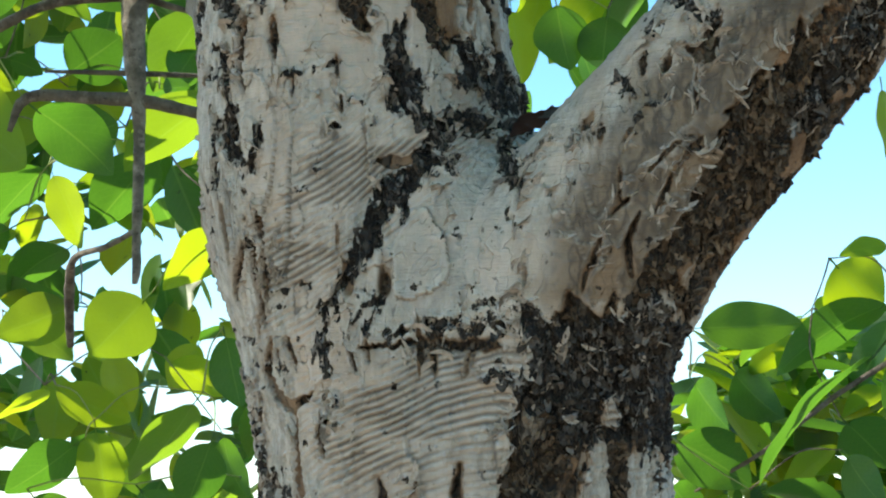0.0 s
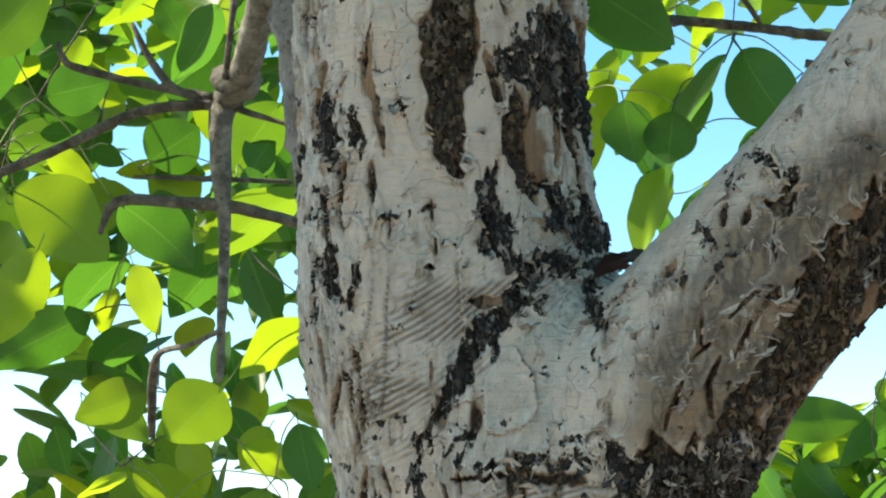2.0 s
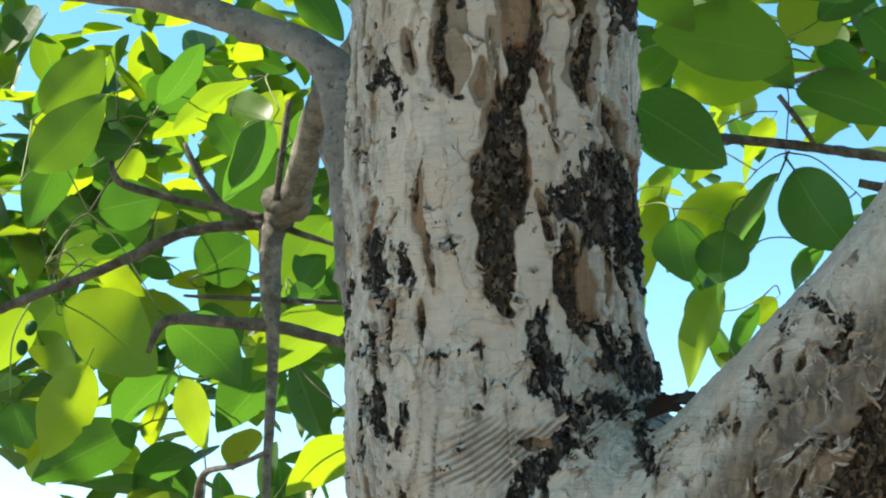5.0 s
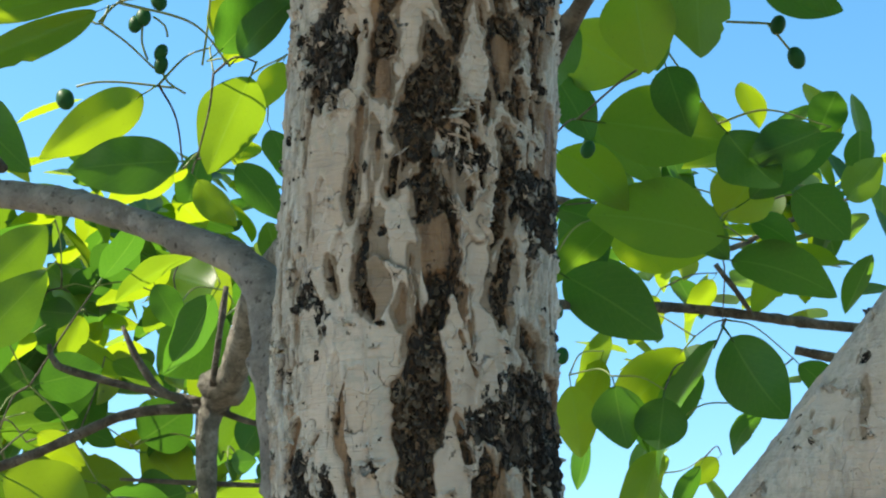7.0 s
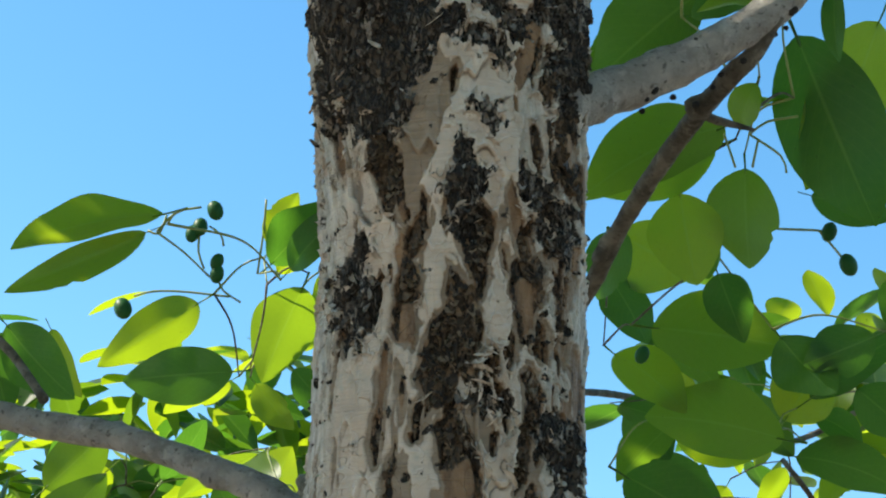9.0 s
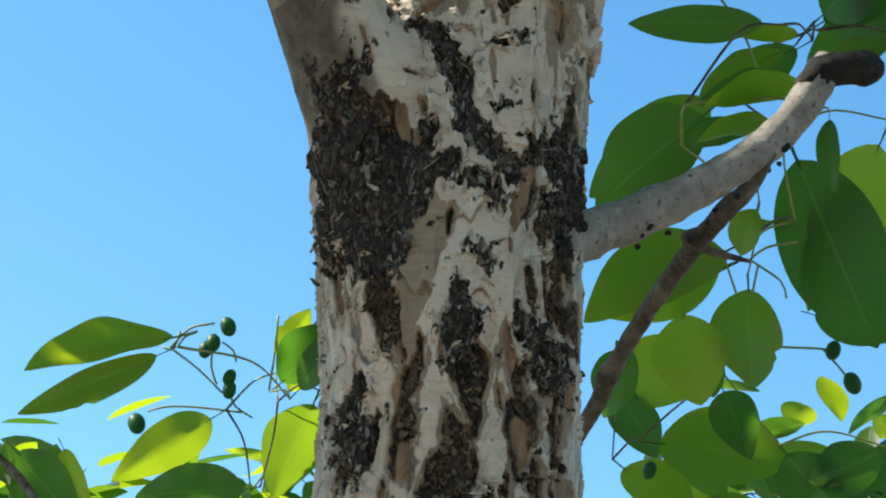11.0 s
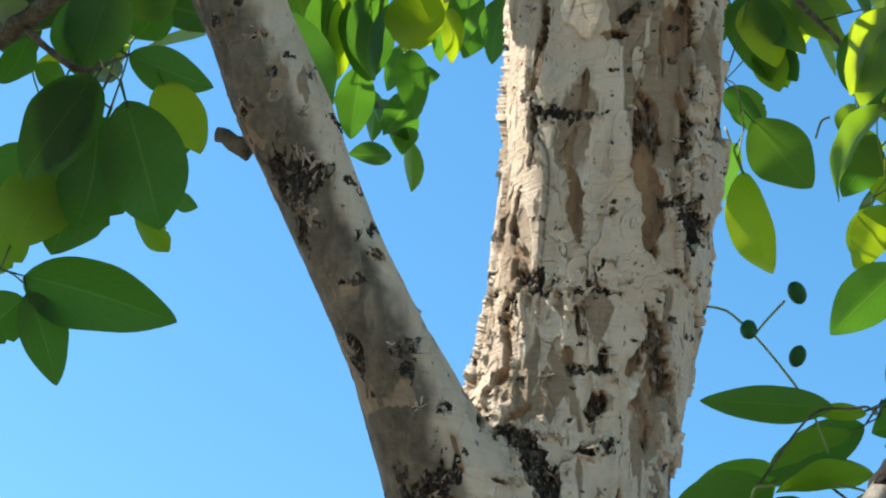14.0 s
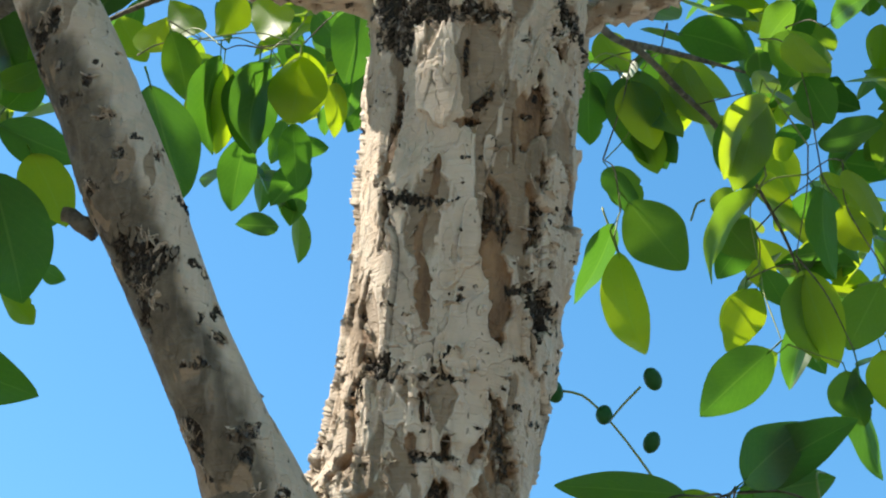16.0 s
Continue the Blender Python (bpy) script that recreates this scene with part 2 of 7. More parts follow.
def leaf_material(name, dark_share):
    """Thin green leaf that lets light through, glossier above, with a pale midrib and fine veins; takes the share of
    darker leaves, higher for shaded boughs.
    """
    m, nt = material(name)
    uv = nt.nodes.new("ShaderNodeUVMap")
    sep = nt.nodes.new("ShaderNodeSeparateXYZ")
    nt.links.new(uv.outputs[0], sep.inputs[0])
    side = times(nt, sep.outputs[0], 0.5, "SUBTRACT")
    side = times(nt, side, 0.0, "ABSOLUTE")
    rib = node(nt, "ShaderNodeMapRange")
    nt.links.new(side, rib.inputs[0])
    rib.inputs[1].default_value, rib.inputs[2].default_value = 0.008, 0.022
    rib.inputs[3].default_value, rib.inputs[4].default_value = 1.0, 0.0
    slant = times(nt, times(nt, sep.outputs[1], 9.0), times(nt, side, 7.0), "SUBTRACT")
    wave = times(nt, times(nt, slant, 1.0, "FRACT"), 0.5, "SUBTRACT")
    wave = times(nt, wave, 0.0, "ABSOLUTE")
    vein = node(nt, "ShaderNodeMapRange")
    nt.links.new(wave, vein.inputs[0])
    vein.inputs[1].default_value, vein.inputs[2].default_value = 0.0, 0.07
    vein.inputs[3].default_value, vein.inputs[4].default_value = 0.35, 0.0
    lines = times(nt, rib.outputs[0], vein.outputs[0], "ADD")
    info = nt.nodes.new("ShaderNodeObjectInfo")
    isle = nt.nodes.new("ShaderNodeNewGeometry")
    pick = times(nt, times(nt, info.outputs["Random"], isle.outputs["Random Per Island"], "SUM"), 0.0, "FRACT")
    # the brighter, yellower tone, picked at random leaf by leaf
    young = step(nt, pick, dark_share, 0.20)
    blotch = grain(nt, 30, (1, 1, 1), 4, 0.6)
    top = mix(nt, pick, (0.012, 0.056, 0.024), (0.026, 0.092, 0.028))
    top = mix(nt, times(nt, blotch, 0.35), top, (0.075, 0.150, 0.03))
    top = mix(nt, times(nt, lines, 0.25), top, (0.16, 0.24, 0.09))
    thru = mix(nt, young, (0.080, 0.230, 0.015), (0.41, 0.56, 0.013))
    thru = mix(nt, times(nt, lines, 0.22), thru, (0.26, 0.46, 0.06))
    thru = mix(nt, times(nt, grain(nt, 90, (1, 1, 1), 3, 0.5, 0.70, 0.74), 0.8), thru, (0.05, 0.05, 0.01))
    p = node(nt, "ShaderNodeBsdfPrincipled", Roughness=0.42)
    p.inputs["Specular IOR Level"].default_value = 0.45
    nt.links.new(top, p.inputs["Base Color"])
    bump = node(nt, "ShaderNodeBump", Strength=0.35, Distance=0.0006)
    nt.links.new(times(nt, lines, -1.0), bump.inputs["Height"])
    nt.links.new(bump.outputs[0], p.inputs["Normal"])
    tr = nt.nodes.new("ShaderNodeBsdfTranslucent")
    nt.links.new(thru, tr.inputs[0])
    mx = nt.nodes.new("ShaderNodeMixShader")
    mx.inputs[0].default_value = 0.56
    nt.links.new(p.outputs[0], mx.inputs[1])
    nt.links.new(tr.outputs[0], mx.inputs[2])
    o = nt.nodes.new("ShaderNodeOutputMaterial")
    nt.links.new(mx.outputs[0], o.inputs[0])
    return m


def plain_material(name, a, b, scale, roughness, distance=0.0, varied=False, specular=0.3):
    m, nt = material(name)
    tone = grain(nt, scale, (1, 1, 1), 6, 0.65)
    if varied:
        isle = nt.nodes.new("ShaderNodeNewGeometry")
        each = times(nt, isle.outputs["Random Per Island"], 2.5, "POWER")
        tone = times(nt, times(nt, tone, 0.35), times(nt, each, 0.75), "ADD")
    base = mix(nt, tone, a, b)
    finish(nt, base, roughness, grain(nt, scale * 4) if distance else None, distance, specular)
    return m


BARK = bark_material()
YOUNG = twig_material("young_bark", (0.36, 0.325, 0.285), (0.56, 0.52, 0.465), (0.05, 0.04, 0.035))
MIDGREY = twig_material("grey_branch_bark", (0.31, 0.285, 0.255), (0.50, 0.465, 0.42), (0.045, 0.036, 0.03))
HANGING = twig_material("hanging_bark", (0.13, 0.125, 0.095), (0.40, 0.37, 0.30), (0.03, 0.027, 0.022))
TWIG = twig_material("twig_bark", (0.085, 0.073, 0.055), (0.25, 0.222, 0.175), (0.035, 0.028, 0.022))
RED = twig_material("broken_wood", (0.085, 0.035, 0.024), (0.16, 0.075, 0.05), (0.04, 0.02, 0.015))
DARK = twig_material("dead_wood", (0.016, 0.013, 0.011), (0.045, 0.037, 0.030), (0.015, 0.012, 0.010))
PAPER = plain_material("loose_paper_bark", (0.36, 0.295, 0.23), (0.60, 0.51, 0.425), 200, 0.8, 0.0006)
CRUST = plain_material("black_bark_chip", (0.022, 0.018, 0.015), (0.36, 0.32, 0.28), 220, 0.85, 0.0008, True)
CHIP = plain_material("loose_bark_chip", (0.045, 0.030, 0.019), (0.33, 0.235, 0.155), 260, 0.85, 0.0006, True)
GREEN = plain_material("green_stalk", (0.13, 0.20, 0.05), (0.24, 0.27, 0.10), 90, 0.5)
FRUIT = plain_material("green_fruit", (0.008, 0.060, 0.018), (0.022, 0.110, 0.030), 160, 0.45, specular=0.15)
# one leaf in two copies: darker for shaded boughs, brighter for sunlit ones
LEAF = leaf_material("leaf", 0.74)
SUNLIT_LEAF = leaf_material("sunlit_leaf", 0.60)
# invented sandy tone for the unseen ground, to throw warm light up the trunk
BOUNCE_GROUND = plain_material("warm_bounce_ground", (0.15, 0.125, 0.09), (0.23, 0.19, 0.14), 3, 0.9, 0.01)

# ---- helpers for the tree ----
def lattice(i, j, k, seed):
    h = (i * 374761393 + j * 668265263 + k * 2147483647 + seed * 1274126177) & 0xFFFFFFFF
    h = ((h ^ (h >> 13)) * 1274126177) & 0xFFFFFFFF
    return ((h ^ (h >> 16)) & 0xFFFF) / 32767.5 - 1.0


def cloud(p, scale, seed=0, octaves=3):
    """Value noise of an (n, 3) array, about -1..1."""
    total, weight, size = 0.0, 0.0, 1.0
    for o in range(octaves):
        q = p * np.asarray(scale) * size
        c = np.floor(q).astype(np.int64)
        f = q - c
        f = f * f * (3 - 2 * f)
        v = 0.0
        for dx in (0, 1):
            for dy in (0, 1):
                for dz in (0, 1):
                    w = (f[:, 0] if dx else 1 - f[:, 0]) * (f[:, 1] if dy else 1 - f[:, 1]) * (f[:, 2] if dz else 1 - f[:, 2])
                    v = v + w * lattice(c[:, 0] + dx, c[:, 1] + dy, c[:, 2] + dz, seed + o * 17)
        total, weight, size = total + v / size, weight + 1 / size, size * 2.07
    return total / weight


def spline(knots, step):
    """Points along a smooth curve through the knots (rows of x, y, z, radius), about a step apart."""
    k = np.array(knots, float)
    k = np.vstack([2 * k[0] - k[1], k, 2 * k[-1] - k[-2]])
    rows = []
    for a, b, c, d in zip(k[:-3], k[1:-2], k[2:-1], k[3:]):
        n = max(2, int(np.linalg.norm(c[:3] - b[:3]) / step))
        t = np.linspace(0, 1, n, endpoint=False)[:, None]
        rows.append(0.5 * (2 * b + (c - a) * t + (2 * a - 5 * b + 4 * c - d) * t**2 + (3 * b - a - 3 * c + d) * t**3))
    return np.vstack([*rows, k[-2][None]])


def smooth(e0, e1, x):
    t = np.clip((x - e0) / (e1 - e0), 0, 1)
    return t * t * (3 - 2 * t)


def sheet(name, verts, faces, material, parent=None, label="", flat=False, uvs=None):
    """One mesh object from arrays of vertices and of quads or triangles."""
    me = bpy.data.meshes.new(name)
    faces = np.asarray(faces, np.int32)
    n = faces.shape[1]
    me.vertices.add(len(verts))
    me.vertices.foreach_set("co", np.asarray(verts, np.float32).ravel())
    me.loops.add(faces.size)
    me.loops.foreach_set("vertex_index", faces.ravel())
    me.polygons.add(len(faces))
    me.polygons.foreach_set("loop_start", np.arange(0, faces.size, n, dtype=np.int32))
    me.update(calc_edges=True)
    me.polygons.foreach_set("use_smooth", np.full(len(faces), not flat))
    if uvs is not None:
        layer = me.uv_layers.new(name="UVMap")
        layer.data.foreach_set("uv", np.asarray(uvs, np.float32)[faces.ravel()].ravel())
    me.materials.append(material)
    ob = new(name, me)
    ob.parent = parent
    return tagged(ob, label)


def tube(axis, around, turn=0.0):
    """Centres, frames and radii along an axis, with `around` directions; direction 0 looks to -y."""
    c, r = axis[:, :3], axis[:, 3]
    t = np.gradient(c, axis=0)
    t /= np.linalg.norm(t, axis=1)[:, None]
    front = np.array([0.0, -1.0, 0.0]) - t * (-t[:, 1])[:, None]
    front /= np.linalg.norm(front, axis=1)[:, None] + 1e-9
    side = np.cross(t, front)
    ca, sa = np.cos(around)[None, :, None], np.sin(around)[None, :, None]
    n = front[:, None] * ca + side[:, None] * sa
    return c[:, None] + n * r[:, None, None], n


def quads(rows, cols):
    i, j = np.meshgrid(np.arange(rows - 1), np.arange(cols), indexing="ij")
    a, b = i * cols + j, i * cols + (j + 1) % cols
    return np.stack([a, b, b + cols, a + cols], -1).reshape(-1, 4)


def away(p, axis, skip=None):
    """Signed distance of points to the skin of a limb given by its axis rows."""
    best = np.full(len(p), 9.0)
    for row in axis[:: max(1, len(axis) // 60)]:
        best = np.minimum(best, np.linalg.norm(p - row[:3], axis=1) - row[3])
    return best

# ---- the tree: one thing, leaning a little ----
LEAN = Matrix.Translation((0, 0, 1.8)) @ Matrix.Rotation(radians(8.0), 4, "X") @ Matrix.Translation((0, 0, -1.8))
tree = tagged(new("tree"), "forked tree with pale peeling bark and green oval leaves", "tree")
tree.matrix_world = LEAN

TRUNK = [(0.07, 0.03, -0.10, 0.150), (0.06, 0.01, 0.25, 0.112), (0.050, 0, 0.9, 0.100), (0.047, 0, 1.50, 0.094), (0.045, 0, 1.62, 0.093),
         (0.030, 0, 1.69, 0.088), (0.006, 0, 1.75, 0.078), (0.0, 0, 1.80, 0.0725), (-0.001, 0, 1.86, 0.0705), (0.0, 0, 1.97, 0.0685),
         (0.004, 0, 2.05, 0.0695), (0.006, 0, 2.115, 0.0705), (0.005, 0, 2.18, 0.073), (0.014, 0, 2.24, 0.069), (0.030, 0, 2.31, 0.0610),
         (0.040, 0, 2.37, 0.0605), (0.049, 0, 2.44, 0.0625), (0.054, 0, 2.52, 0.0640), (0.058, 0, 2.60, 0.067)]
CROWN_STEM = [(0.058, 0, 2.585, 0.064), (0.060, 0, 2.64, 0.071), (0.060, 0.01, 2.75, 0.055), (0.05, 0.03, 3.0, 0.046), (0.02, 0.06, 3.4, 0.030), (-0.03, 0.08, 4.0, 0.012)]
RIGHT_LIMB = [(0.040, -0.012, 1.60, 0.058), (0.085, -0.040, 1.680, 0.056), (0.124, -0.062, 1.733, 0.050), (0.154, -0.072, 1.768, 0.046),
              (0.190, -0.082, 1.808, 0.0445), (0.26, -0.095, 1.90, 0.042), (0.38, -0.11, 2.08, 0.037), (0.56, -0.08, 2.4, 0.026), (0.68, 0.0, 2.9, 0.014)]
LEFT_LIMB = [(0.004, -0.020, 2.12, 0.048), (-0.018, -0.045, 2.20, 0.040), (-0.0494, -0.0850, 2.2819, 0.0290), (-0.0687, -0.1050, 2.3243, 0.0243), (-0.0957, -0.1250, 2.3847, 0.0236), (-0.1166, -0.1400, 2.4349, 0.0262),
             (-0.1364, -0.1500, 2.4818, 0.0236), (-0.1516, -0.1560, 2.5151, 0.0232), (-0.25, -0.165, 2.72, 0.020), (-0.42, -0.16, 3.1, 0.012)]

# Torn places of the bark as strokes seen from the front, each through knots of x, z and half width: bare (brown inner
# bark), crust (black and rough), tan (freshly peeled), kept (islands of paper), ring (knots), and the slim limb's dark
# flank (brown stain with shade painted in).
FORK_BARE = [
    [(-0.0415, 1.8207, 0.0016), (-0.0424, 1.8071, 0.0029), (-0.0414, 1.7944, 0.0013)], [(-0.0274, 1.8215, 0.0013), (-0.027, 1.8127, 0.0025), (-0.0261, 1.8052, 0.0009)],
    [(0.0005, 1.8047, 0.0006), (0.0006, 1.7961, 0.0009)], [(0.0022, 1.7862, 0.0006), (0.0023, 1.7807, 0.0012)], [(0.0072, 1.8259, 0.0038), (0.0111, 1.818, 0.0016)],
    [(0.024, 1.8043, 0.0013), (0.0245, 1.7907, 0.0009)], [(0.0236, 1.758, 0.0034), (0.0307, 1.7596, 0.0025), (0.0358, 1.7628, 0.0009)],
    [(0.0106, 1.6789, 0.0009), (0.03, 1.6801, 0.0018), (0.0489, 1.6795, 0.0024), (0.0643, 1.6778, 0.0027)], [(0.0418, 1.6753, 0.0015), (0.0421, 1.6678, 0.0009)],
    [(0.0571, 1.6779, 0.0015), (0.0545, 1.6672, 0.0012)], [(0.0131, 1.6807, 0.0009), (0.0144, 1.6724, 0.0006)], [(0.0048, 1.6778, 0.0009), (0.0071, 1.6697, 0.0009)],
    [(-0.0451, 1.7228, 0.0016), (-0.0492, 1.7032, 0.0013)],
]
FORK_BARE_MORE = [
    [(-0.0325, 1.6809, 0.0016), (-0.0345, 1.6731, 0.0013)], [(-0.0246, 1.6815, 0.0013), (-0.0213, 1.673, 0.0012)],
    [(-0.0358, 1.6681, 0.0019), (-0.0303, 1.6583, 0.0028), (-0.0217, 1.6545, 0.0025), (-0.0145, 1.6597, 0.0009)], [(-0.0064, 1.6477, 0.0025)],
    [(-0.0102, 1.6452, 0.0009), (-0.0082, 1.6333, 0.0012)], [(0.0173, 1.6241, 0.0006), (0.0192, 1.6147, 0.0024)], [(0.0339, 1.6224, 0.0009), (0.032, 1.6148, 0.0024)],
    [(0.0519, 1.6283, 0.0009), (0.0497, 1.6156, 0.0024)], [(0.0721, 1.6276, 0.0015), (0.069, 1.6138, 0.0027)],
    [(0.0994, 1.6947, 0.0041), (0.1008, 1.6819, 0.0119), (0.1026, 1.6679, 0.018)], [(0.0852, 1.6399, 0.0136), (0.0883, 1.6256, 0.0189), (0.0845, 1.6142, 0.0182)],
    [(0.1159, 1.6406, 0.0093), (0.1152, 1.6163, 0.0094)],
    [(0.1242, 1.6928, 0.0047), (0.1407, 1.7129, 0.0089), (0.1641, 1.7372, 0.01), (0.1871, 1.759, 0.0112), (0.2125, 1.783, 0.0125)],
]
FORK_BARE_REST = [
    [(0.1664, 1.7592, 0.0041), (0.1823, 1.7762, 0.0064), (0.1981, 1.7911, 0.0082), (0.2139, 1.806, 0.0088)],
    [(0.1492, 1.6876, 0.0024), (0.1548, 1.7082, 0.0036), (0.1665, 1.7306, 0.0036), (0.1853, 1.7484, 0.003)],
    [(0.1614, 1.8031, 0.0026), (0.1561, 1.7909, 0.0041), (0.15, 1.7926, 0.0021)], [(0.1103, 1.7633, 0.0012)], [(0.1227, 1.7594, 0.0009), (0.1257, 1.7629, 0.0009)],
    [(0.1383, 1.7062, 0.0053), (0.1524, 1.724, 0.0059), (0.1664, 1.7394, 0.0053), (0.1895, 1.7591, 0.0041)],
    [(0.1515, 1.6922, 0.0043), (0.167, 1.7174, 0.006), (0.1885, 1.7423, 0.0061), (0.2096, 1.7645, 0.0067)], [(0.1406, 1.7016, 0.0042), (0.1465, 1.6946, 0.0042)],
    [(0.1116, 1.7194, 0.0009), (0.1062, 1.7071, 0.0015), (0.1042, 1.7003, 0.0012)], [(0.1278, 1.7301, 0.0009), (0.1225, 1.7179, 0.0018), (0.124, 1.7065, 0.0012)],
]
FORK_BARE_LAST = [
    [(0.1425, 1.7465, 0.0009), (0.1371, 1.7366, 0.0018), (0.1342, 1.7311, 0.0009)], [(0.1529, 1.7573, 0.0012), (0.1472, 1.752, 0.0015)],
    [(0.1324, 1.7469, 0.0006), (0.137, 1.7512, 0.0012), (0.1439, 1.7566, 0.0009)], [(0.1643, 1.768, 0.0012), (0.171, 1.77, 0.0015)],
    [(0.1779, 1.7828, 0.0012), (0.1711, 1.7765, 0.0015)], [(0.1161, 1.7294, 0.0009), (0.1219, 1.7349, 0.0015)], [(0.1162, 1.6976, 0.0012), (0.1137, 1.6885, 0.0021)],
]
LOW_BARE = [
    [(-0.0183, 1.9357, 0.0023), (-0.0144, 1.9247, 0.003), (-0.0124, 1.919, 0.0013)], [(0.0006, 1.9281, 0.0007), (0.0007, 1.921, 0.0027), (0.0027, 1.9165, 0.001)],
    [(0.0141, 1.9225, 0.001), (0.0139, 1.9155, 0.004), (0.0122, 1.9063, 0.0086), (0.012, 1.8958, 0.0112), (0.0117, 1.8828, 0.0132), (0.0096, 1.8699, 0.0131), (0.0102, 1.8595, 0.0105), (0.0084, 1.8492, 0.0085), (0.0092, 1.8389, 0.0078), (0.0105, 1.8299, 0.0052), (0.0116, 1.8209, 0.0039), (0.0122, 1.8153, 0.001)],
    [(0.0262, 1.9341, 0.003), (0.0297, 1.9237, 0.0013)], [(0.0472, 1.9334, 0.0034), (0.0474, 1.9192, 0.0013)],
    [(0.0566, 1.9156, 0.0017), (0.0593, 1.9064, 0.0038), (0.0617, 1.8954, 0.001)], [(0.0293, 1.9105, 0.0013), (0.0307, 1.9061, 0.0013)],
    [(0.0326, 1.9015, 0.001), (0.0365, 1.8907, 0.001)], [(0.0274, 1.8704, 0.0023), (0.0294, 1.8622, 0.0023), (0.0329, 1.8506, 0.0023)],
]
LOW_BARE_MORE = [
    [(0.0657, 1.8923, 0.0024), (0.0688, 1.8792, 0.0031), (0.0708, 1.8668, 0.0035)], [(0.0635, 1.8535, 0.0041), (0.0624, 1.8386, 0.003), (0.064, 1.8241, 0.001)],
    [(0.0416, 1.8562, 0.001), (0.0421, 1.8471, 0.004), (0.0423, 1.8367, 0.0079), (0.0433, 1.8263, 0.0109), (0.0468, 1.8173, 0.0076), (0.0481, 1.8103, 0.003)],
    [(-0.026, 1.8877, 0.0007), (-0.0281, 1.88, 0.0023), (-0.0295, 1.8697, 0.003), (-0.0282, 1.8591, 0.003), (-0.0261, 1.8531, 0.002)],
    [(-0.024, 1.8509, 0.0023), (-0.0228, 1.8404, 0.0026), (-0.0213, 1.8326, 0.0016), (-0.0203, 1.8294, 0.0007)],
    [(-0.0528, 1.8704, 0.001), (-0.0565, 1.855, 0.0014), (-0.0584, 1.8446, 0.0007)], [(-0.0399, 1.8648, 0.0007), (-0.042, 1.8601, 0.0007)],
]
MIDDLE_BARE = [
    [(-0.0177, 2.0258, 0.001), (-0.019, 2.0115, 0.0021), (-0.02, 1.9977, 0.0014), (-0.022, 1.9882, 0.0024), (-0.0236, 1.9759, 0.0024), (-0.0226, 1.968, 0.001)],
    [(-0.0144, 1.969, 0.0021), (-0.0162, 1.9609, 0.0014), (-0.0172, 1.9479, 0.0027), (-0.0187, 1.9343, 0.0027), (-0.0169, 1.9228, 0.0017)],
    [(0.0007, 1.93, 0.001), (0.0005, 1.9227, 0.003), (0.0019, 1.916, 0.0014)],
    [(0.0155, 2.0334, 0.007), (0.0139, 2.0209, 0.0083), (0.0096, 2.0099, 0.009), (0.0083, 1.9989, 0.0069), (0.0067, 1.994, 0.0024)],
    [(0.0197, 2.0156, 0.0045), (0.0233, 2.0081, 0.0031)], [(0.026, 2.0311, 0.0042), (0.0234, 2.0185, 0.0024)], [(0.0357, 2.0053, 0.0021), (0.0377, 1.9979, 0.0017)],
    [(0.041, 2.0217, 0.0031), (0.0414, 2.0138, 0.0014)], [(0.0319, 2.0159, 0.0028), (0.0335, 2.0094, 0.0014)], [(0.0387, 1.9911, 0.0021), (0.0389, 1.9824, 0.0014)],
]
MIDDLE_BARE_MORE = [
    [(0.0343, 1.9797, 0.0021), (0.0333, 1.9714, 0.0014)], [(-0.0011, 1.993, 0.0024), (-0.0024, 1.9826, 0.0021)], [(-0.0037, 1.9799, 0.0031)],
    [(0.0149, 1.9927, 0.0034), (0.0163, 1.9826, 0.0075), (0.0176, 1.969, 0.0096), (0.0189, 1.9581, 0.0096), (0.0202, 1.9473, 0.0088), (0.0187, 1.9337, 0.0078), (0.0162, 1.9161, 0.0044)],
    [(0.0103, 1.9647, 0.0024)], [(0.0254, 1.934, 0.0034), (0.0292, 1.9288, 0.0034), (0.0308, 1.9197, 0.0017)], [(0.0568, 2.0335, 0.0025), (0.0575, 2.0207, 0.0018)],
    [(0.05, 2.0088, 0.0018), (0.0537, 2.0009, 0.0032), (0.0521, 1.9895, 0.0028), (0.0473, 1.9816, 0.0031), (0.0457, 1.9703, 0.0045), (0.0442, 1.959, 0.0041), (0.0421, 1.9541, 0.001)],
    [(0.0496, 1.9537, 0.0021), (0.0481, 1.9418, 0.0045), (0.0453, 1.9277, 0.0034), (0.0481, 1.9182, 0.0017)],
    [(0.0646, 2.0027, 0.0011), (0.0669, 1.9954, 0.0018), (0.0676, 1.9873, 0.0014)],
]
MIDDLE_BARE_REST = [
    [(0.07, 2.0277, 0.0015), (0.0706, 2.0077, 0.0022), (0.0709, 1.9807, 0.0018)], [(-0.0331, 1.9467, 0.0007), (-0.0314, 1.9322, 0.001)],
]
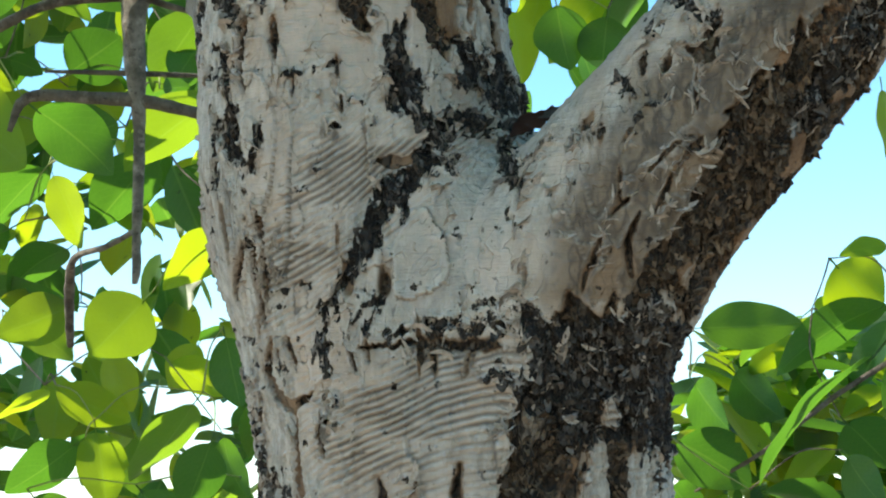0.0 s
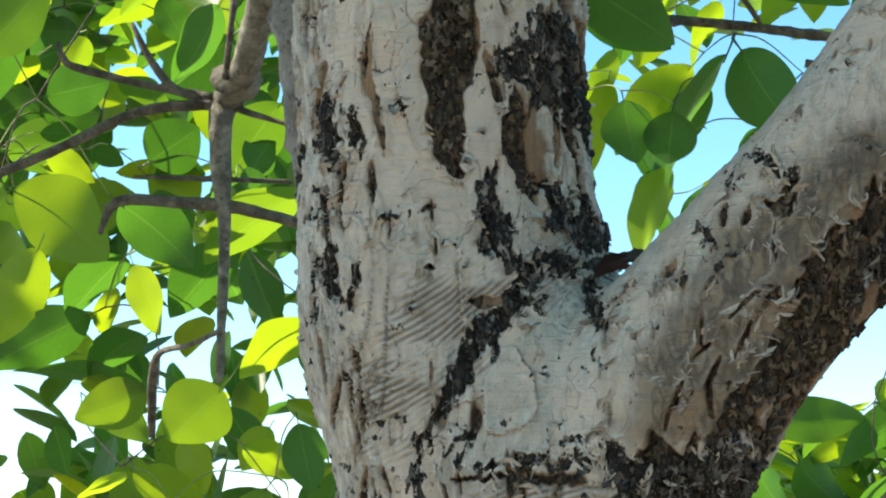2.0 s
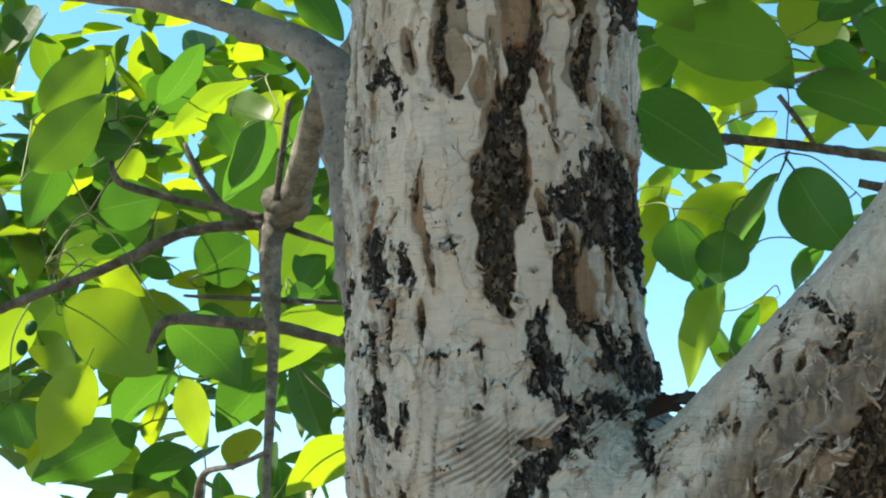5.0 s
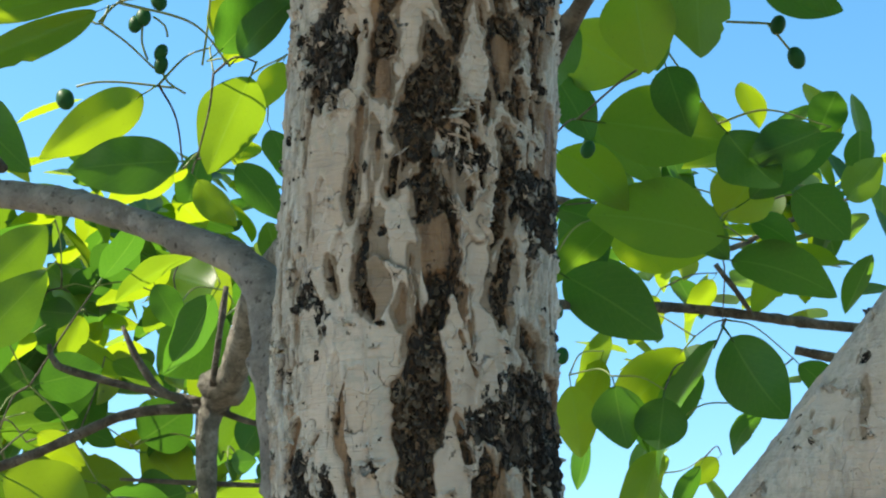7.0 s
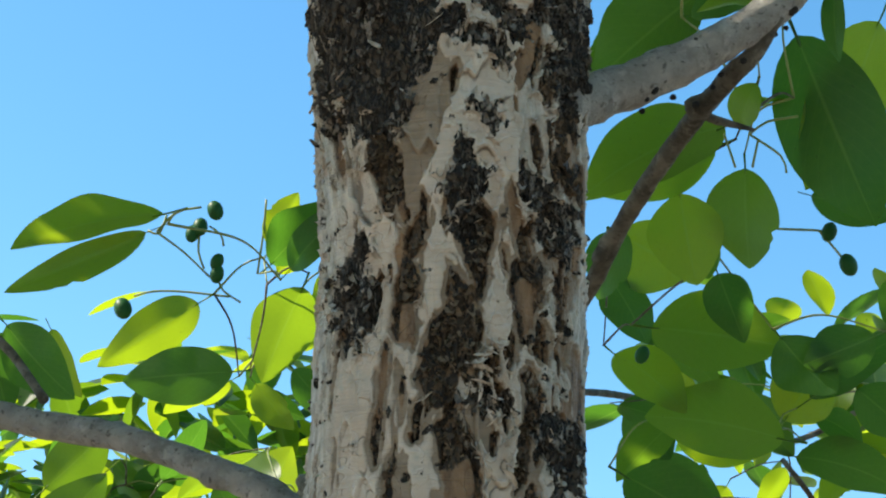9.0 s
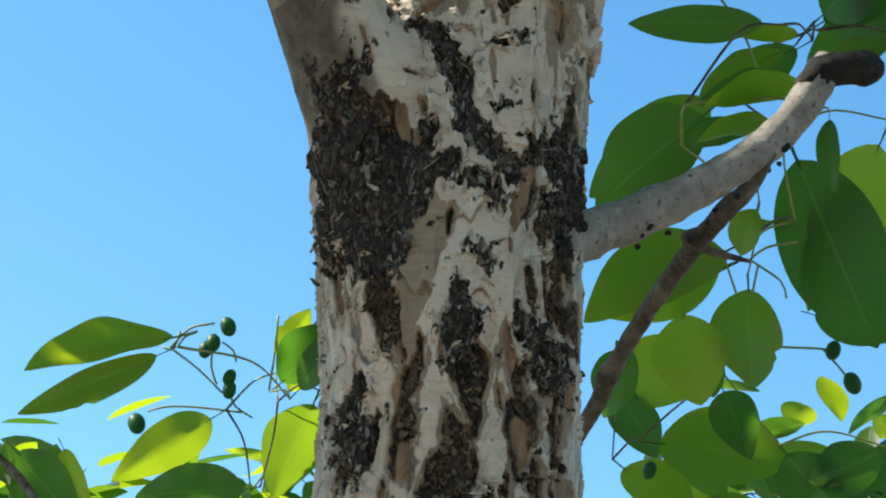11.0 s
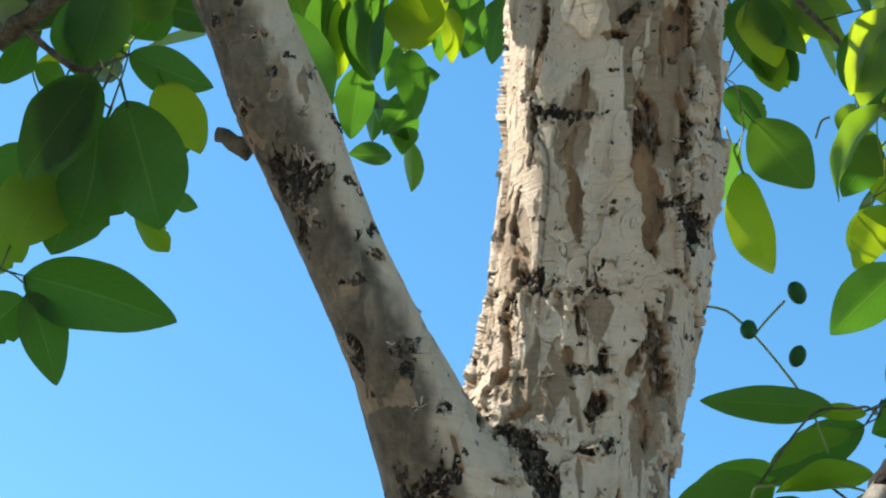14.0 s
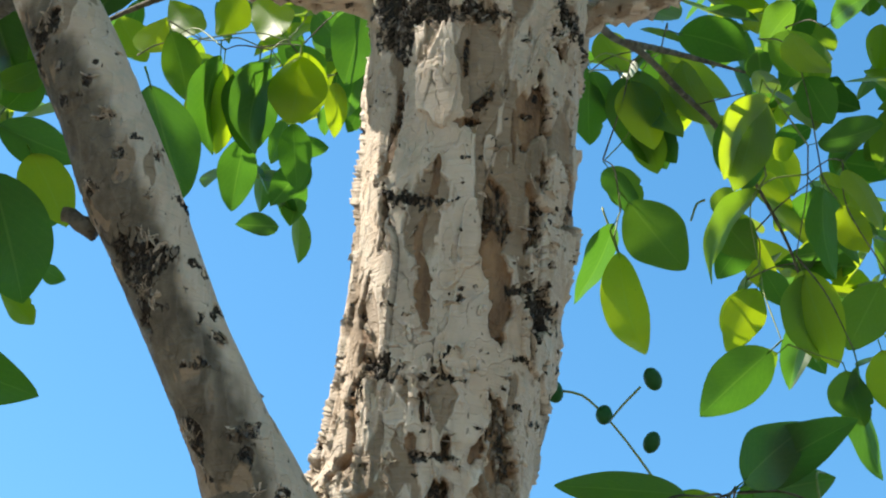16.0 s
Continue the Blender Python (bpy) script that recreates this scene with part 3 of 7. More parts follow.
HIGH_BARE = [
   
    [(0.0145, 2.0598, 0.0028), (0.0163, 2.0508, 0.006), (0.0197, 2.0424, 0.0073), (0.0162, 2.0312, 0.0115), (0.0093, 2.0174, 0.0104), (0.0066, 2.0065, 0.009), (0.0049, 1.995, 0.0038)],
    [(-0.0101, 2.0718, 0.0046), (-0.0072, 2.0601, 0.0063), (-0.0086, 2.0489, 0.0063), (-0.0101, 2.0378, 0.0053), (-0.0069, 2.0258, 0.0017)],
    [(0.0042, 2.0936, 0.0021), (0.0028, 2.0823, 0.0042), (-0.0037, 2.0741, 0.0064)],
    [(0.0287, 2.0822, 0.0078), (0.0272, 2.0707, 0.0063), (0.0276, 2.0595, 0.0039), (0.0272, 2.0468, 0.0018)],
    [(-0.0219, 2.0576, 0.0028), (-0.0254, 2.0373, 0.0032), (-0.0309, 2.0248, 0.0011)], [(-0.0443, 2.0375, 0.0018), (-0.04, 2.0239, 0.0007)],
    [(-0.019, 2.1223, 0.0072), (-0.0179, 2.1075, 0.0065), (-0.0166, 2.0928, 0.0043), (-0.0151, 2.0851, 0.0014)],
    [(-0.0112, 2.1181, 0.0032), (-0.0095, 2.1005, 0.0029), (-0.0078, 2.0859, 0.0014)],
]
HIGH_BARE_MORE = [
    # the first stroke stands in for the shadow at the tan panel's right edge
    [(0.0183, 2.1606, 0.0022), (0.0173, 2.1512, 0.0011)], [(-0.0447, 2.1448, 0.0018), (-0.0421, 2.1272, 0.0011)],
    [(0.0543, 2.196, 0.003), (0.0553, 2.1798, 0.0037), (0.0524, 2.164, 0.0033), (0.0486, 2.1563, 0.0015)],
    [(0.0667, 2.1422, 0.003), (0.0684, 2.1281, 0.0033), (0.0705, 2.1146, 0.0044)], [(0.0566, 2.1361, 0.0018), (0.0587, 2.1243, 0.0018), (0.0592, 2.1122, 0.0011)],
    [(0.0461, 2.1012, 0.0029), (0.0472, 2.087, 0.0032), (0.05, 2.0717, 0.0032)],
    [(0.0506, 2.0633, 0.0068), (0.0516, 2.0508, 0.0078), (0.0493, 2.0364, 0.0049), (0.0483, 2.0271, 0.0014)], [(0.0563, 2.0673, 0.0025), (0.0569, 2.0519, 0.0014)],
    [(0.0423, 2.0279, 0.0021), (0.0428, 2.0183, 0.0014)], [(0.0347, 2.0215, 0.0021), (0.0358, 2.0116, 0.0014)],
    [(0.0575, 2.0338, 0.0018), (0.056, 2.0238, 0.0025), (0.0586, 2.0177, 0.0011)],
]
HIGH_BARE_REST = [
    [(0.052, 2.012, 0.0021), (0.0543, 2.0014, 0.0032), (0.0523, 1.9895, 0.0021)],
    [(-0.0187, 2.0218, 0.0014), (-0.0193, 2.0079, 0.0017), (-0.0215, 1.9943, 0.001), (-0.0238, 1.9775, 0.0021)], [(0.0768, 2.1249, 0.0027), (0.0757, 2.0966, 0.0019)],
    [(0.0732, 2.0818, 0.001), (0.0717, 2.0663, 0.0008)], [(0.0693, 2.0648, 0.0008), (0.068, 2.05, 0.0006)],
    [(0.0623, 2.1403, 0.001), (0.0638, 2.1231, 0.0012), (0.0655, 2.1091, 0.0012)], [(0.0404, 2.0718, 0.0008), (0.0421, 2.0606, 0.0008)],
    [(0.0012, 2.026, 0.0006), (-0.0003, 2.0094, 0.0008)], [(0.0656, 2.0018, 0.001), (0.0665, 1.9885, 0.0012)], [(0.0658, 1.9854, 0.0012), (0.0648, 1.9711, 0.0032)],
    [(0.0705, 2.0292, 0.0008), (0.0701, 2.0074, 0.001)],
]
COLLAR_BARE = [
    [(-0.0465, 2.1373, 0.0031), (-0.0432, 2.1154, 0.0023)], [(0.0591, 2.1982, 0.0027), (0.0552, 2.2096, 0.0015)],
    [(0.0616, 2.1804, 0.0019), (0.06, 2.1615, 0.003), (0.0612, 2.1496, 0.0015)],
    [(0.076, 2.1704, 0.0031), (0.0701, 2.1595, 0.0038), (0.0711, 2.1416, 0.0031), (0.0672, 2.1214, 0.0038)], [(0.0796, 2.1779, 0.002), (0.0779, 2.1582, 0.0032)],
    [(0.0559, 2.136, 0.0019), (0.0578, 2.1185, 0.0019)], [(-0.0023, 2.2373, 0.0015), (0.0026, 2.2364, 0.0011)],
    [(-0.0239, 2.2188, 0.0075), (-0.0099, 2.2107, 0.0098), (-0.0074, 2.1948, 0.015), (-0.0193, 2.1863, 0.0131)],
    [(0.0774, 2.2499, 0.0016), (0.0755, 2.2348, 0.0024), (0.0763, 2.2185, 0.0035)], [(0.0489, 2.1582, 0.0015), (0.0509, 2.1698, 0.0038), (0.0541, 2.1776, 0.0023)],
    [(0.0725, 2.2823, 0.0024), (0.0712, 2.2682, 0.0016)], [(0.0045, 2.2215, 0.0019), (0.0065, 2.2145, 0.0011)],
]
COLLAR_BARE_MORE = [
    [(-0.0242, 2.256, 0.0011), (-0.0191, 2.2417, 0.0015)], [(0.0771, 2.3037, 0.0032), (0.0763, 2.3258, 0.0028), (0.0769, 2.3405, 0.0036)],
    [(-0.0111, 2.2692, 0.0015), (-0.0141, 2.2984, 0.002), (-0.0027, 2.3094, 0.002), (-0.0017, 2.3281, 0.002), (-0.0064, 2.3476, 0.0025)],
    [(0.001, 2.2781, 0.0035), (0.0094, 2.2856, 0.0016)], [(0.0301, 2.3179, 0.0028), (0.0309, 2.3048, 0.0012)], [(0.0505, 2.3165, 0.002), (0.052, 2.3072, 0.0016)],
    [(0.0485, 2.2932, 0.002), (0.045, 2.282, 0.0031)], [(0.0684, 2.3184, 0.0036), (0.0654, 2.3095, 0.0016)], [(0.0686, 2.2939, 0.002), (0.0682, 2.2889, 0.0016)],
]
STEM_BARE = [
    [(0.0134, 2.5543, 0.0018), (0.0126, 2.5336, 0.0031), (0.0103, 2.5139, 0.0031), (0.0072, 2.4946, 0.0018)],
    [(0.0082, 2.4762, 0.003), (0.0115, 2.4589, 0.003), (0.0079, 2.4459, 0.0021)],
    [(0.0015, 2.4273, 0.0017), (-0.0017, 2.4079, 0.0026), (0.0014, 2.3835, 0.0025), (-0.0008, 2.3713, 0.0017)], [(-0.0032, 2.3519, 0.0021), (-0.0033, 2.3316, 0.0021)],
    [(-0.006, 2.3101, 0.0029), (-0.0122, 2.2957, 0.0016)], [(0.0414, 2.4958, 0.0022), (0.04, 2.4737, 0.003)],
    [(0.0339, 2.4559, 0.0034), (0.0321, 2.4375, 0.003), (0.036, 2.424, 0.005), (0.0348, 2.4078, 0.0054), (0.037, 2.3912, 0.0029)],
    [(0.0595, 2.5773, 0.0018), (0.0574, 2.5535, 0.0018)], [(0.0726, 2.5404, 0.0031), (0.0656, 2.5333, 0.0039)], [(0.0556, 2.5212, 0.003), (0.0634, 2.5208, 0.003)],
]
STEM_BARE_MORE = [
   
    [(0.0752, 2.4723, 0.006), (0.078, 2.4526, 0.0076), (0.0756, 2.4377, 0.0055), (0.08, 2.4245, 0.0072), (0.0807, 2.4091, 0.0054), (0.077, 2.3962, 0.0058), (0.0782, 2.384, 0.0025)],
    [(0.0968, 2.5371, 0.0062), (0.0936, 2.5168, 0.0048)], [(0.1007, 2.5504, 0.0018), (0.1025, 2.5241, 0.0035)],
    [(0.0936, 2.4831, 0.0017), (0.0967, 2.4661, 0.003), (0.0958, 2.4458, 0.0026)], [(0.0932, 2.3921, 0.0013), (0.0947, 2.3722, 0.0008)],
    [(0.1115, 2.582, 0.005), (0.113, 2.5776, 0.0036)], [(-0.0004, 2.3362, 0.0033)], [(0.0368, 2.3452, 0.0016), (0.0372, 2.3302, 0.0016)],
    [(0.032, 2.3173, 0.0024), (0.0325, 2.3063, 0.002)], [(0.0522, 2.3182, 0.002), (0.0524, 2.3067, 0.0016)], [(0.0498, 2.2907, 0.0056)],
    [(0.0753, 2.3425, 0.0033), (0.0796, 2.3359, 0.0049), (0.077, 2.3254, 0.0057), (0.081, 2.3174, 0.0037), (0.0831, 2.305, 0.0021)], [(0.0689, 2.3128, 0.002)],
]
STEM_BARE_REST = [
    [(0.1154, 2.5077, 0.0027), (0.1133, 2.4836, 0.0031), (0.1117, 2.469, 0.0013)],
]
FORK_CRUST = [
    [(-0.0572, 1.8134, 0.0017), (-0.0524, 1.8074, 0.0041), (-0.0509, 1.8008, 0.0024)], [(-0.0479, 1.7965, 0.001), (-0.0475, 1.7839, 0.0017)],
    [(-0.0544, 1.7798, 0.0031), (-0.0488, 1.7727, 0.0068), (-0.0439, 1.7635, 0.003)], [(-0.0338, 1.7774, 0.0017), (-0.0345, 1.7675, 0.0034), (-0.0363, 1.7566, 0.001)],
    [(-0.0561, 1.775, 0.0024), (-0.0566, 1.7587, 0.0028), (-0.056, 1.7498, 0.0014)], [(-0.0221, 1.7967, 0.0013), (-0.0156, 1.7979, 0.002), (-0.0113, 1.7991, 0.0017)],
    [(-0.0038, 1.8007, 0.0013), (-0.0006, 1.802, 0.0017)], [(0.0277, 1.8156, 0.0033), (0.0263, 1.8006, 0.0073), (0.0296, 1.7883, 0.0066), (0.0354, 1.7771, 0.003)],
    [(0.0533, 1.8174, 0.0017), (0.0589, 1.8027, 0.0048), (0.0569, 1.7922, 0.0041), (0.0668, 1.7878, 0.0076)], [(0.046, 1.7951, 0.003), (0.0519, 1.7981, 0.0027)],
    [(0.068, 1.8047, 0.0031), (0.0702, 1.7919, 0.0056), (0.0736, 1.7846, 0.0024)],
]
FORK_CRUST_MORE = [
    [(0.0727, 1.7733, 0.0045), (0.061, 1.7716, 0.004), (0.047, 1.7748, 0.006), (0.04, 1.7747, 0.003)],
    [(0.0412, 1.7689, 0.0056), (0.0342, 1.7559, 0.0069), (0.026, 1.7437, 0.0062), (0.0175, 1.7306, 0.0068), (0.0114, 1.72, 0.0068), (0.0058, 1.7107, 0.0045), (0.0006, 1.7001, 0.0033), (-0.0059, 1.6919, 0.0023), (-0.0096, 1.6824, 0.0029), (-0.0084, 1.6728, 0.0026), (-0.0056, 1.6625, 0.001)],
    [(0.0354, 1.7554, 0.0046), (0.0472, 1.7508, 0.003), (0.0523, 1.748, 0.001)], [(0.0741, 1.7557, 0.0047), (0.0777, 1.7452, 0.0035)],
    [(0.0773, 1.7554, 0.002), (0.0859, 1.7545, 0.0013)], [(0.0347, 1.7021, 0.0016)], [(0.0178, 1.696, 0.0026)], [(0.0033, 1.6841, 0.0016), (0.0079, 1.6903, 0.001)],
    [(0.0132, 1.6862, 0.0016), (0.0177, 1.6913, 0.0013)], [(0.0229, 1.685, 0.0016), (0.0313, 1.685, 0.0013)],
]
FORK_CRUST_REST = [
    [(0.0385, 1.6883, 0.0019), (0.0466, 1.6852, 0.0029), (0.0526, 1.6898, 0.0016)], [(0.0597, 1.6854, 0.0032), (0.0682, 1.6863, 0.0025)],
    [(0.0599, 1.6934, 0.0013), (0.0661, 1.6946, 0.0013)], [(0.0745, 1.6971, 0.0029), (0.0826, 1.6929, 0.0022)],
    [(-0.0431, 1.663, 0.0017), (-0.0418, 1.6427, 0.0031), (-0.0396, 1.6251, 0.0045), (-0.033, 1.6147, 0.0055)],
    [(0.0868, 1.68, 0.0111), (0.0981, 1.6704, 0.0175), (0.1213, 1.6696, 0.0192), (0.1345, 1.669, 0.013)],
    [(0.0952, 1.6563, 0.0176), (0.131, 1.6489, 0.0185), (0.1395, 1.6363, 0.0124)], [(0.1962, 1.7698, 0.0075), (0.2098, 1.787, 0.0088), (0.2235, 1.8011, 0.0076)],
    [(0.1398, 1.8093, 0.0022), (0.1364, 1.8029, 0.0013)], [(0.1489, 1.8131, 0.0028), (0.1569, 1.8091, 0.0031)], [(0.131, 1.688, 0.0083), (0.143, 1.6806, 0.0071)],
]
LOW_CRUST = [
    [(-0.0482, 1.9395, 0.0018), (-0.0445, 1.9292, 0.0036), (-0.0383, 1.9226, 0.0022), (-0.0394, 1.9094, 0.0011)], [(-0.0495, 1.9345, 0.0015), (-0.0484, 1.9255, 0.0011)],
    [(0.0334, 1.8719, 0.0028), (0.0458, 1.8775, 0.0032), (0.0558, 1.8854, 0.0072), (0.0604, 1.8743, 0.009)],
    [(0.0357, 1.8671, 0.0042), (0.048, 1.8671, 0.0085), (0.0637, 1.863, 0.0091)], [(0.0575, 1.8559, 0.0079), (0.0675, 1.8493, 0.0059), (0.0716, 1.8337, 0.0045)],
    [(-0.0149, 1.8471, 0.0021), (-0.0102, 1.8469, 0.0021)], [(-0.0457, 1.8559, 0.0014), (-0.0496, 1.8485, 0.0039), (-0.0513, 1.8395, 0.0064), (-0.0474, 1.8323, 0.0064)],
    [(-0.0358, 1.8468, 0.0018), (-0.0344, 1.8323, 0.0035)], [(-0.0656, 1.834, 0.0033), (-0.0689, 1.8199, 0.0041)],
]
MIDDLE_CRUST = [
    [(-0.0451, 2.0395, 0.0027), (-0.0393, 2.0292, 0.0034)], [(-0.0315, 2.0354, 0.003), (-0.0295, 2.0253, 0.0011)],
    [(0.0181, 1.9985, 0.0033), (0.0254, 1.9994, 0.0048), (0.0336, 1.9969, 0.007)], [(0.0627, 1.9875, 0.0076), (0.0631, 1.9752, 0.0098), (0.0658, 1.9669, 0.0061)],
    [(0.057, 1.9854, 0.0041), (0.0595, 1.9556, 0.0019), (0.06, 1.9479, 0.0007)], [(-0.0455, 1.937, 0.0033), (-0.0476, 1.9296, 0.0037), (-0.0495, 1.923, 0.0015)],
    [(-0.0405, 1.9298, 0.0022), (-0.0393, 1.9173, 0.0018)],
]
HIGH_CRUST = [
    [(0.0224, 2.1193, 0.0068), (0.0263, 2.1079, 0.0098), (0.0235, 2.0963, 0.0094), (0.0247, 2.0849, 0.0064)],
    [(-0.0346, 2.0685, 0.0084), (-0.0377, 2.0561, 0.0152), (-0.0343, 2.0439, 0.0133), (-0.0381, 2.0326, 0.0034)],
    [(-0.034, 2.1897, 0.0194), (-0.0137, 2.182, 0.0212), (0.0028, 2.1853, 0.0108)],
    [(-0.0392, 2.1678, 0.0133), (-0.0144, 2.1642, 0.0177), (-0.0209, 2.15, 0.02), (-0.0326, 2.1433, 0.0109)], [(-0.0274, 2.1352, 0.0085), (-0.0181, 2.1319, 0.0077)],
    [(0.0321, 2.1755, 0.007), (0.0401, 2.1729, 0.0046)], [(0.0301, 2.144, 0.0046), (0.0362, 2.1446, 0.0038), (0.0364, 2.137, 0.0042)],
    [(0.0674, 2.198, 0.0068), (0.0722, 2.1875, 0.0096), (0.0705, 2.1715, 0.0096), (0.0672, 2.1544, 0.0055)],
    [(0.054, 2.107, 0.0046), (0.0627, 2.0979, 0.0096), (0.0654, 2.083, 0.0077), (0.0691, 2.0761, 0.0031)],
]
HIGH_CRUST_MORE = [
    [(0.0291, 2.0096, 0.0033), (0.0307, 1.9987, 0.0066), (0.0378, 1.9959, 0.0052)],
    [(0.0787, 2.2059, 0.0049), (0.0815, 2.2013, 0.0037), (0.0826, 2.1746, 0.0029), (0.0805, 2.1561, 0.0033)],
    [(0.0026, 2.1738, 0.0077), (0.019, 2.1884, 0.007), (0.0134, 2.1793, 0.0039)],
]
COLLAR_CRUST = [
    [(-0.0514, 2.2019, 0.0057), (-0.051, 2.1814, 0.0065), (-0.0545, 2.1647, 0.0058), (-0.0498, 2.1415, 0.0033)], [(-0.0502, 2.2273, 0.004), (-0.0535, 2.2437, 0.0024)],
    [(-0.0232, 2.2418, 0.0036), (-0.0293, 2.2301, 0.0048)], [(0.0088, 2.2048, 0.0048), (0.0063, 2.1917, 0.0032)], [(0.0203, 2.1928, 0.002), (0.0131, 2.1866, 0.002)],
    [(0.0317, 2.1997, 0.0048), (0.0429, 2.1946, 0.004)], [(-0.0353, 2.229, 0.0104), (-0.0412, 2.2042, 0.0129), (-0.0391, 2.1823, 0.0113)],
    [(-0.0251, 2.1937, 0.018), (-0.0136, 2.1789, 0.0139)], [(-0.0406, 2.1665, 0.0146), (-0.0233, 2.1655, 0.0199), (-0.0144, 2.1504, 0.0167), (-0.0327, 2.1478, 0.0104)],
    [(-0.0088, 2.264, 0.0016), (-0.0002, 2.269, 0.0042), (0.01, 2.2565, 0.0074), (0.0195, 2.2414, 0.0082), (0.0243, 2.2249, 0.0089), (0.0288, 2.209, 0.0085), (0.0379, 2.1971, 0.008)],
    [(0.0275, 2.1745, 0.006), (0.0395, 2.1731, 0.0052)],
]
COLLAR_CRUST_MORE = [
    [(0.0406, 2.185, 0.0024), (0.0462, 2.1952, 0.0036), (0.0496, 2.1828, 0.0036)],
    [(0.0578, 2.1978, 0.0057), (0.0658, 2.2036, 0.0099), (0.0729, 2.2117, 0.0091), (0.0707, 2.1936, 0.0099), (0.0741, 2.1821, 0.0062)],
    [(0.0423, 2.2224, 0.0028), (0.0465, 2.2227, 0.0029)], [(0.0405, 2.262, 0.0033), (0.0451, 2.2638, 0.0033)], [(0.0508, 2.2656, 0.0033), (0.0571, 2.2671, 0.0033)],
    [(0.0333, 2.3075, 0.0013), (0.0425, 2.3072, 0.0013), (0.0538, 2.3074, 0.0013)],
]
STEM_CRUST = [
    [(0.012, 2.4813, 0.0046), (0.0291, 2.4728, 0.0037)], [(0.0346, 2.4678, 0.0018), (0.0467, 2.4662, 0.0023), (0.0577, 2.4689, 0.0014)],
    [(0.0889, 2.4162, 0.0036), (0.0994, 2.412, 0.0077), (0.0962, 2.3937, 0.0049)], [(0.1037, 2.4137, 0.0027), (0.102, 2.4012, 0.0032)],
    [(0.0016, 2.6204, 0.0099), (0.015, 2.5937, 0.0107), (0.0182, 2.5733, 0.0038)], [(0.0105, 2.6172, 0.0123), (0.0381, 2.6042, 0.012)],
    [(0.0632, 2.6009, 0.0057), (0.0742, 2.5968, 0.0053)], [(0.1171, 2.6154, 0.0049), (0.1232, 2.605, 0.0039)], [(0.0034, 2.366, 0.0053), (0.0161, 2.3625, 0.0061)],
    [(0.0004, 2.3542, 0.0053)], [(0.0474, 2.3651, 0.0017), (0.0495, 2.3576, 0.0026)], [(0.0374, 2.3569, 0.003), (0.0539, 2.3545, 0.0026)],
    [(0.0358, 2.3091, 0.0013), (0.0457, 2.3083, 0.0017), (0.0554, 2.3061, 0.0013)], [(-0.1619, 2.5306, 0.0045), (-0.1685, 2.5143, 0.0067)],
]
STEM_CRUST_MORE = [
    [(-0.1293, 2.4672, 0.0026), (-0.1247, 2.4671, 0.0022)], [(-0.1161, 2.3992, 0.0085), (-0.1029, 2.3921, 0.0101), (-0.0926, 2.3956, 0.0059)], [(-0.1082, 2.383, 0.0072)],
    [(-0.0873, 2.4278, 0.0051)], [(-0.1026, 2.367, 0.005), (-0.1033, 2.3589, 0.0042)], [(-0.0672, 2.3691, 0.0038), (-0.0696, 2.365, 0.0025)],
    [(-0.0782, 2.3088, 0.0017), (-0.0768, 2.2957, 0.0062)],
]
FORK_KEPT = [
    [(0.1062, 1.6351, 0.0033), (0.1059, 1.6102, 0.0072)], [(0.1241, 1.6259, 0.0028), (0.1247, 1.6078, 0.0063)], [(0.1409, 1.6157, 0.0027), (0.1414, 1.6029, 0.0072)],
    [(0.1138, 1.6519, 0.0025), (0.1153, 1.6444, 0.0039)], [(0.0484, 1.8003, 0.0026), (0.046, 1.7875, 0.0079), (0.0419, 1.7785, 0.0034)],
]
FORK_TAN = [
    [(0.1105, 1.6978, 0.0026), (0.1166, 1.709, 0.0046), (0.1225, 1.7156, 0.0026)], [(0.139, 1.7399, 0.0041), (0.1504, 1.7463, 0.0077), (0.1641, 1.7483, 0.0057)],
    [(0.1869, 1.7676, 0.0036), (0.1982, 1.7825, 0.0067), (0.2095, 1.7975, 0.0046)],
    [(0.1526, 1.6968, 0.008), (0.1741, 1.7264, 0.0106), (0.1976, 1.7532, 0.0106), (0.2241, 1.7805, 0.0107)],
]
LOW_TAN = [
    [(0.0212, 1.9352, 0.0053), (0.0151, 1.9246, 0.002)],
]
MIDDLE_TAN = [
    [(-0.0086, 1.9692, 0.0027), (-0.0112, 1.9557, 0.0054), (-0.013, 1.9449, 0.0066), (-0.0115, 1.9312, 0.0065), (-0.0097, 1.919, 0.0027)],
    [(0.0274, 1.9881, 0.0066), (0.03, 1.9793, 0.0054), (0.032, 1.971, 0.0018)], [(0.0033, 1.9866, 0.0036)], [(-0.0442, 1.9806, 0.0012), (-0.0445, 1.9666, 0.0015)],
]
HIGH_TAN = [
    [(-0.003, 2.0359, 0.0037)],
    [(0.0073, 2.1626, 0.0089), (0.0054, 2.1482, 0.012), (0.0003, 2.1342, 0.0119), (0.0007, 2.117, 0.0072), (-0.0025, 2.0999, 0.0056), (-0.0037, 2.0841, 0.0053)],
]
STEM_TAN = [
    [(0.0683, 2.5854, 0.0117), (0.0676, 2.5615, 0.014), (0.0645, 2.5418, 0.0108), (0.064, 2.5243, 0.0061)], [(0.0479, 2.3447, 0.0086), (0.0482, 2.3296, 0.0057)],
]
COLLAR_STAIN_SHADE = [
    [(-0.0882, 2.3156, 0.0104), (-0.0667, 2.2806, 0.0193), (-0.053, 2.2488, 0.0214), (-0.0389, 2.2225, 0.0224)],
]
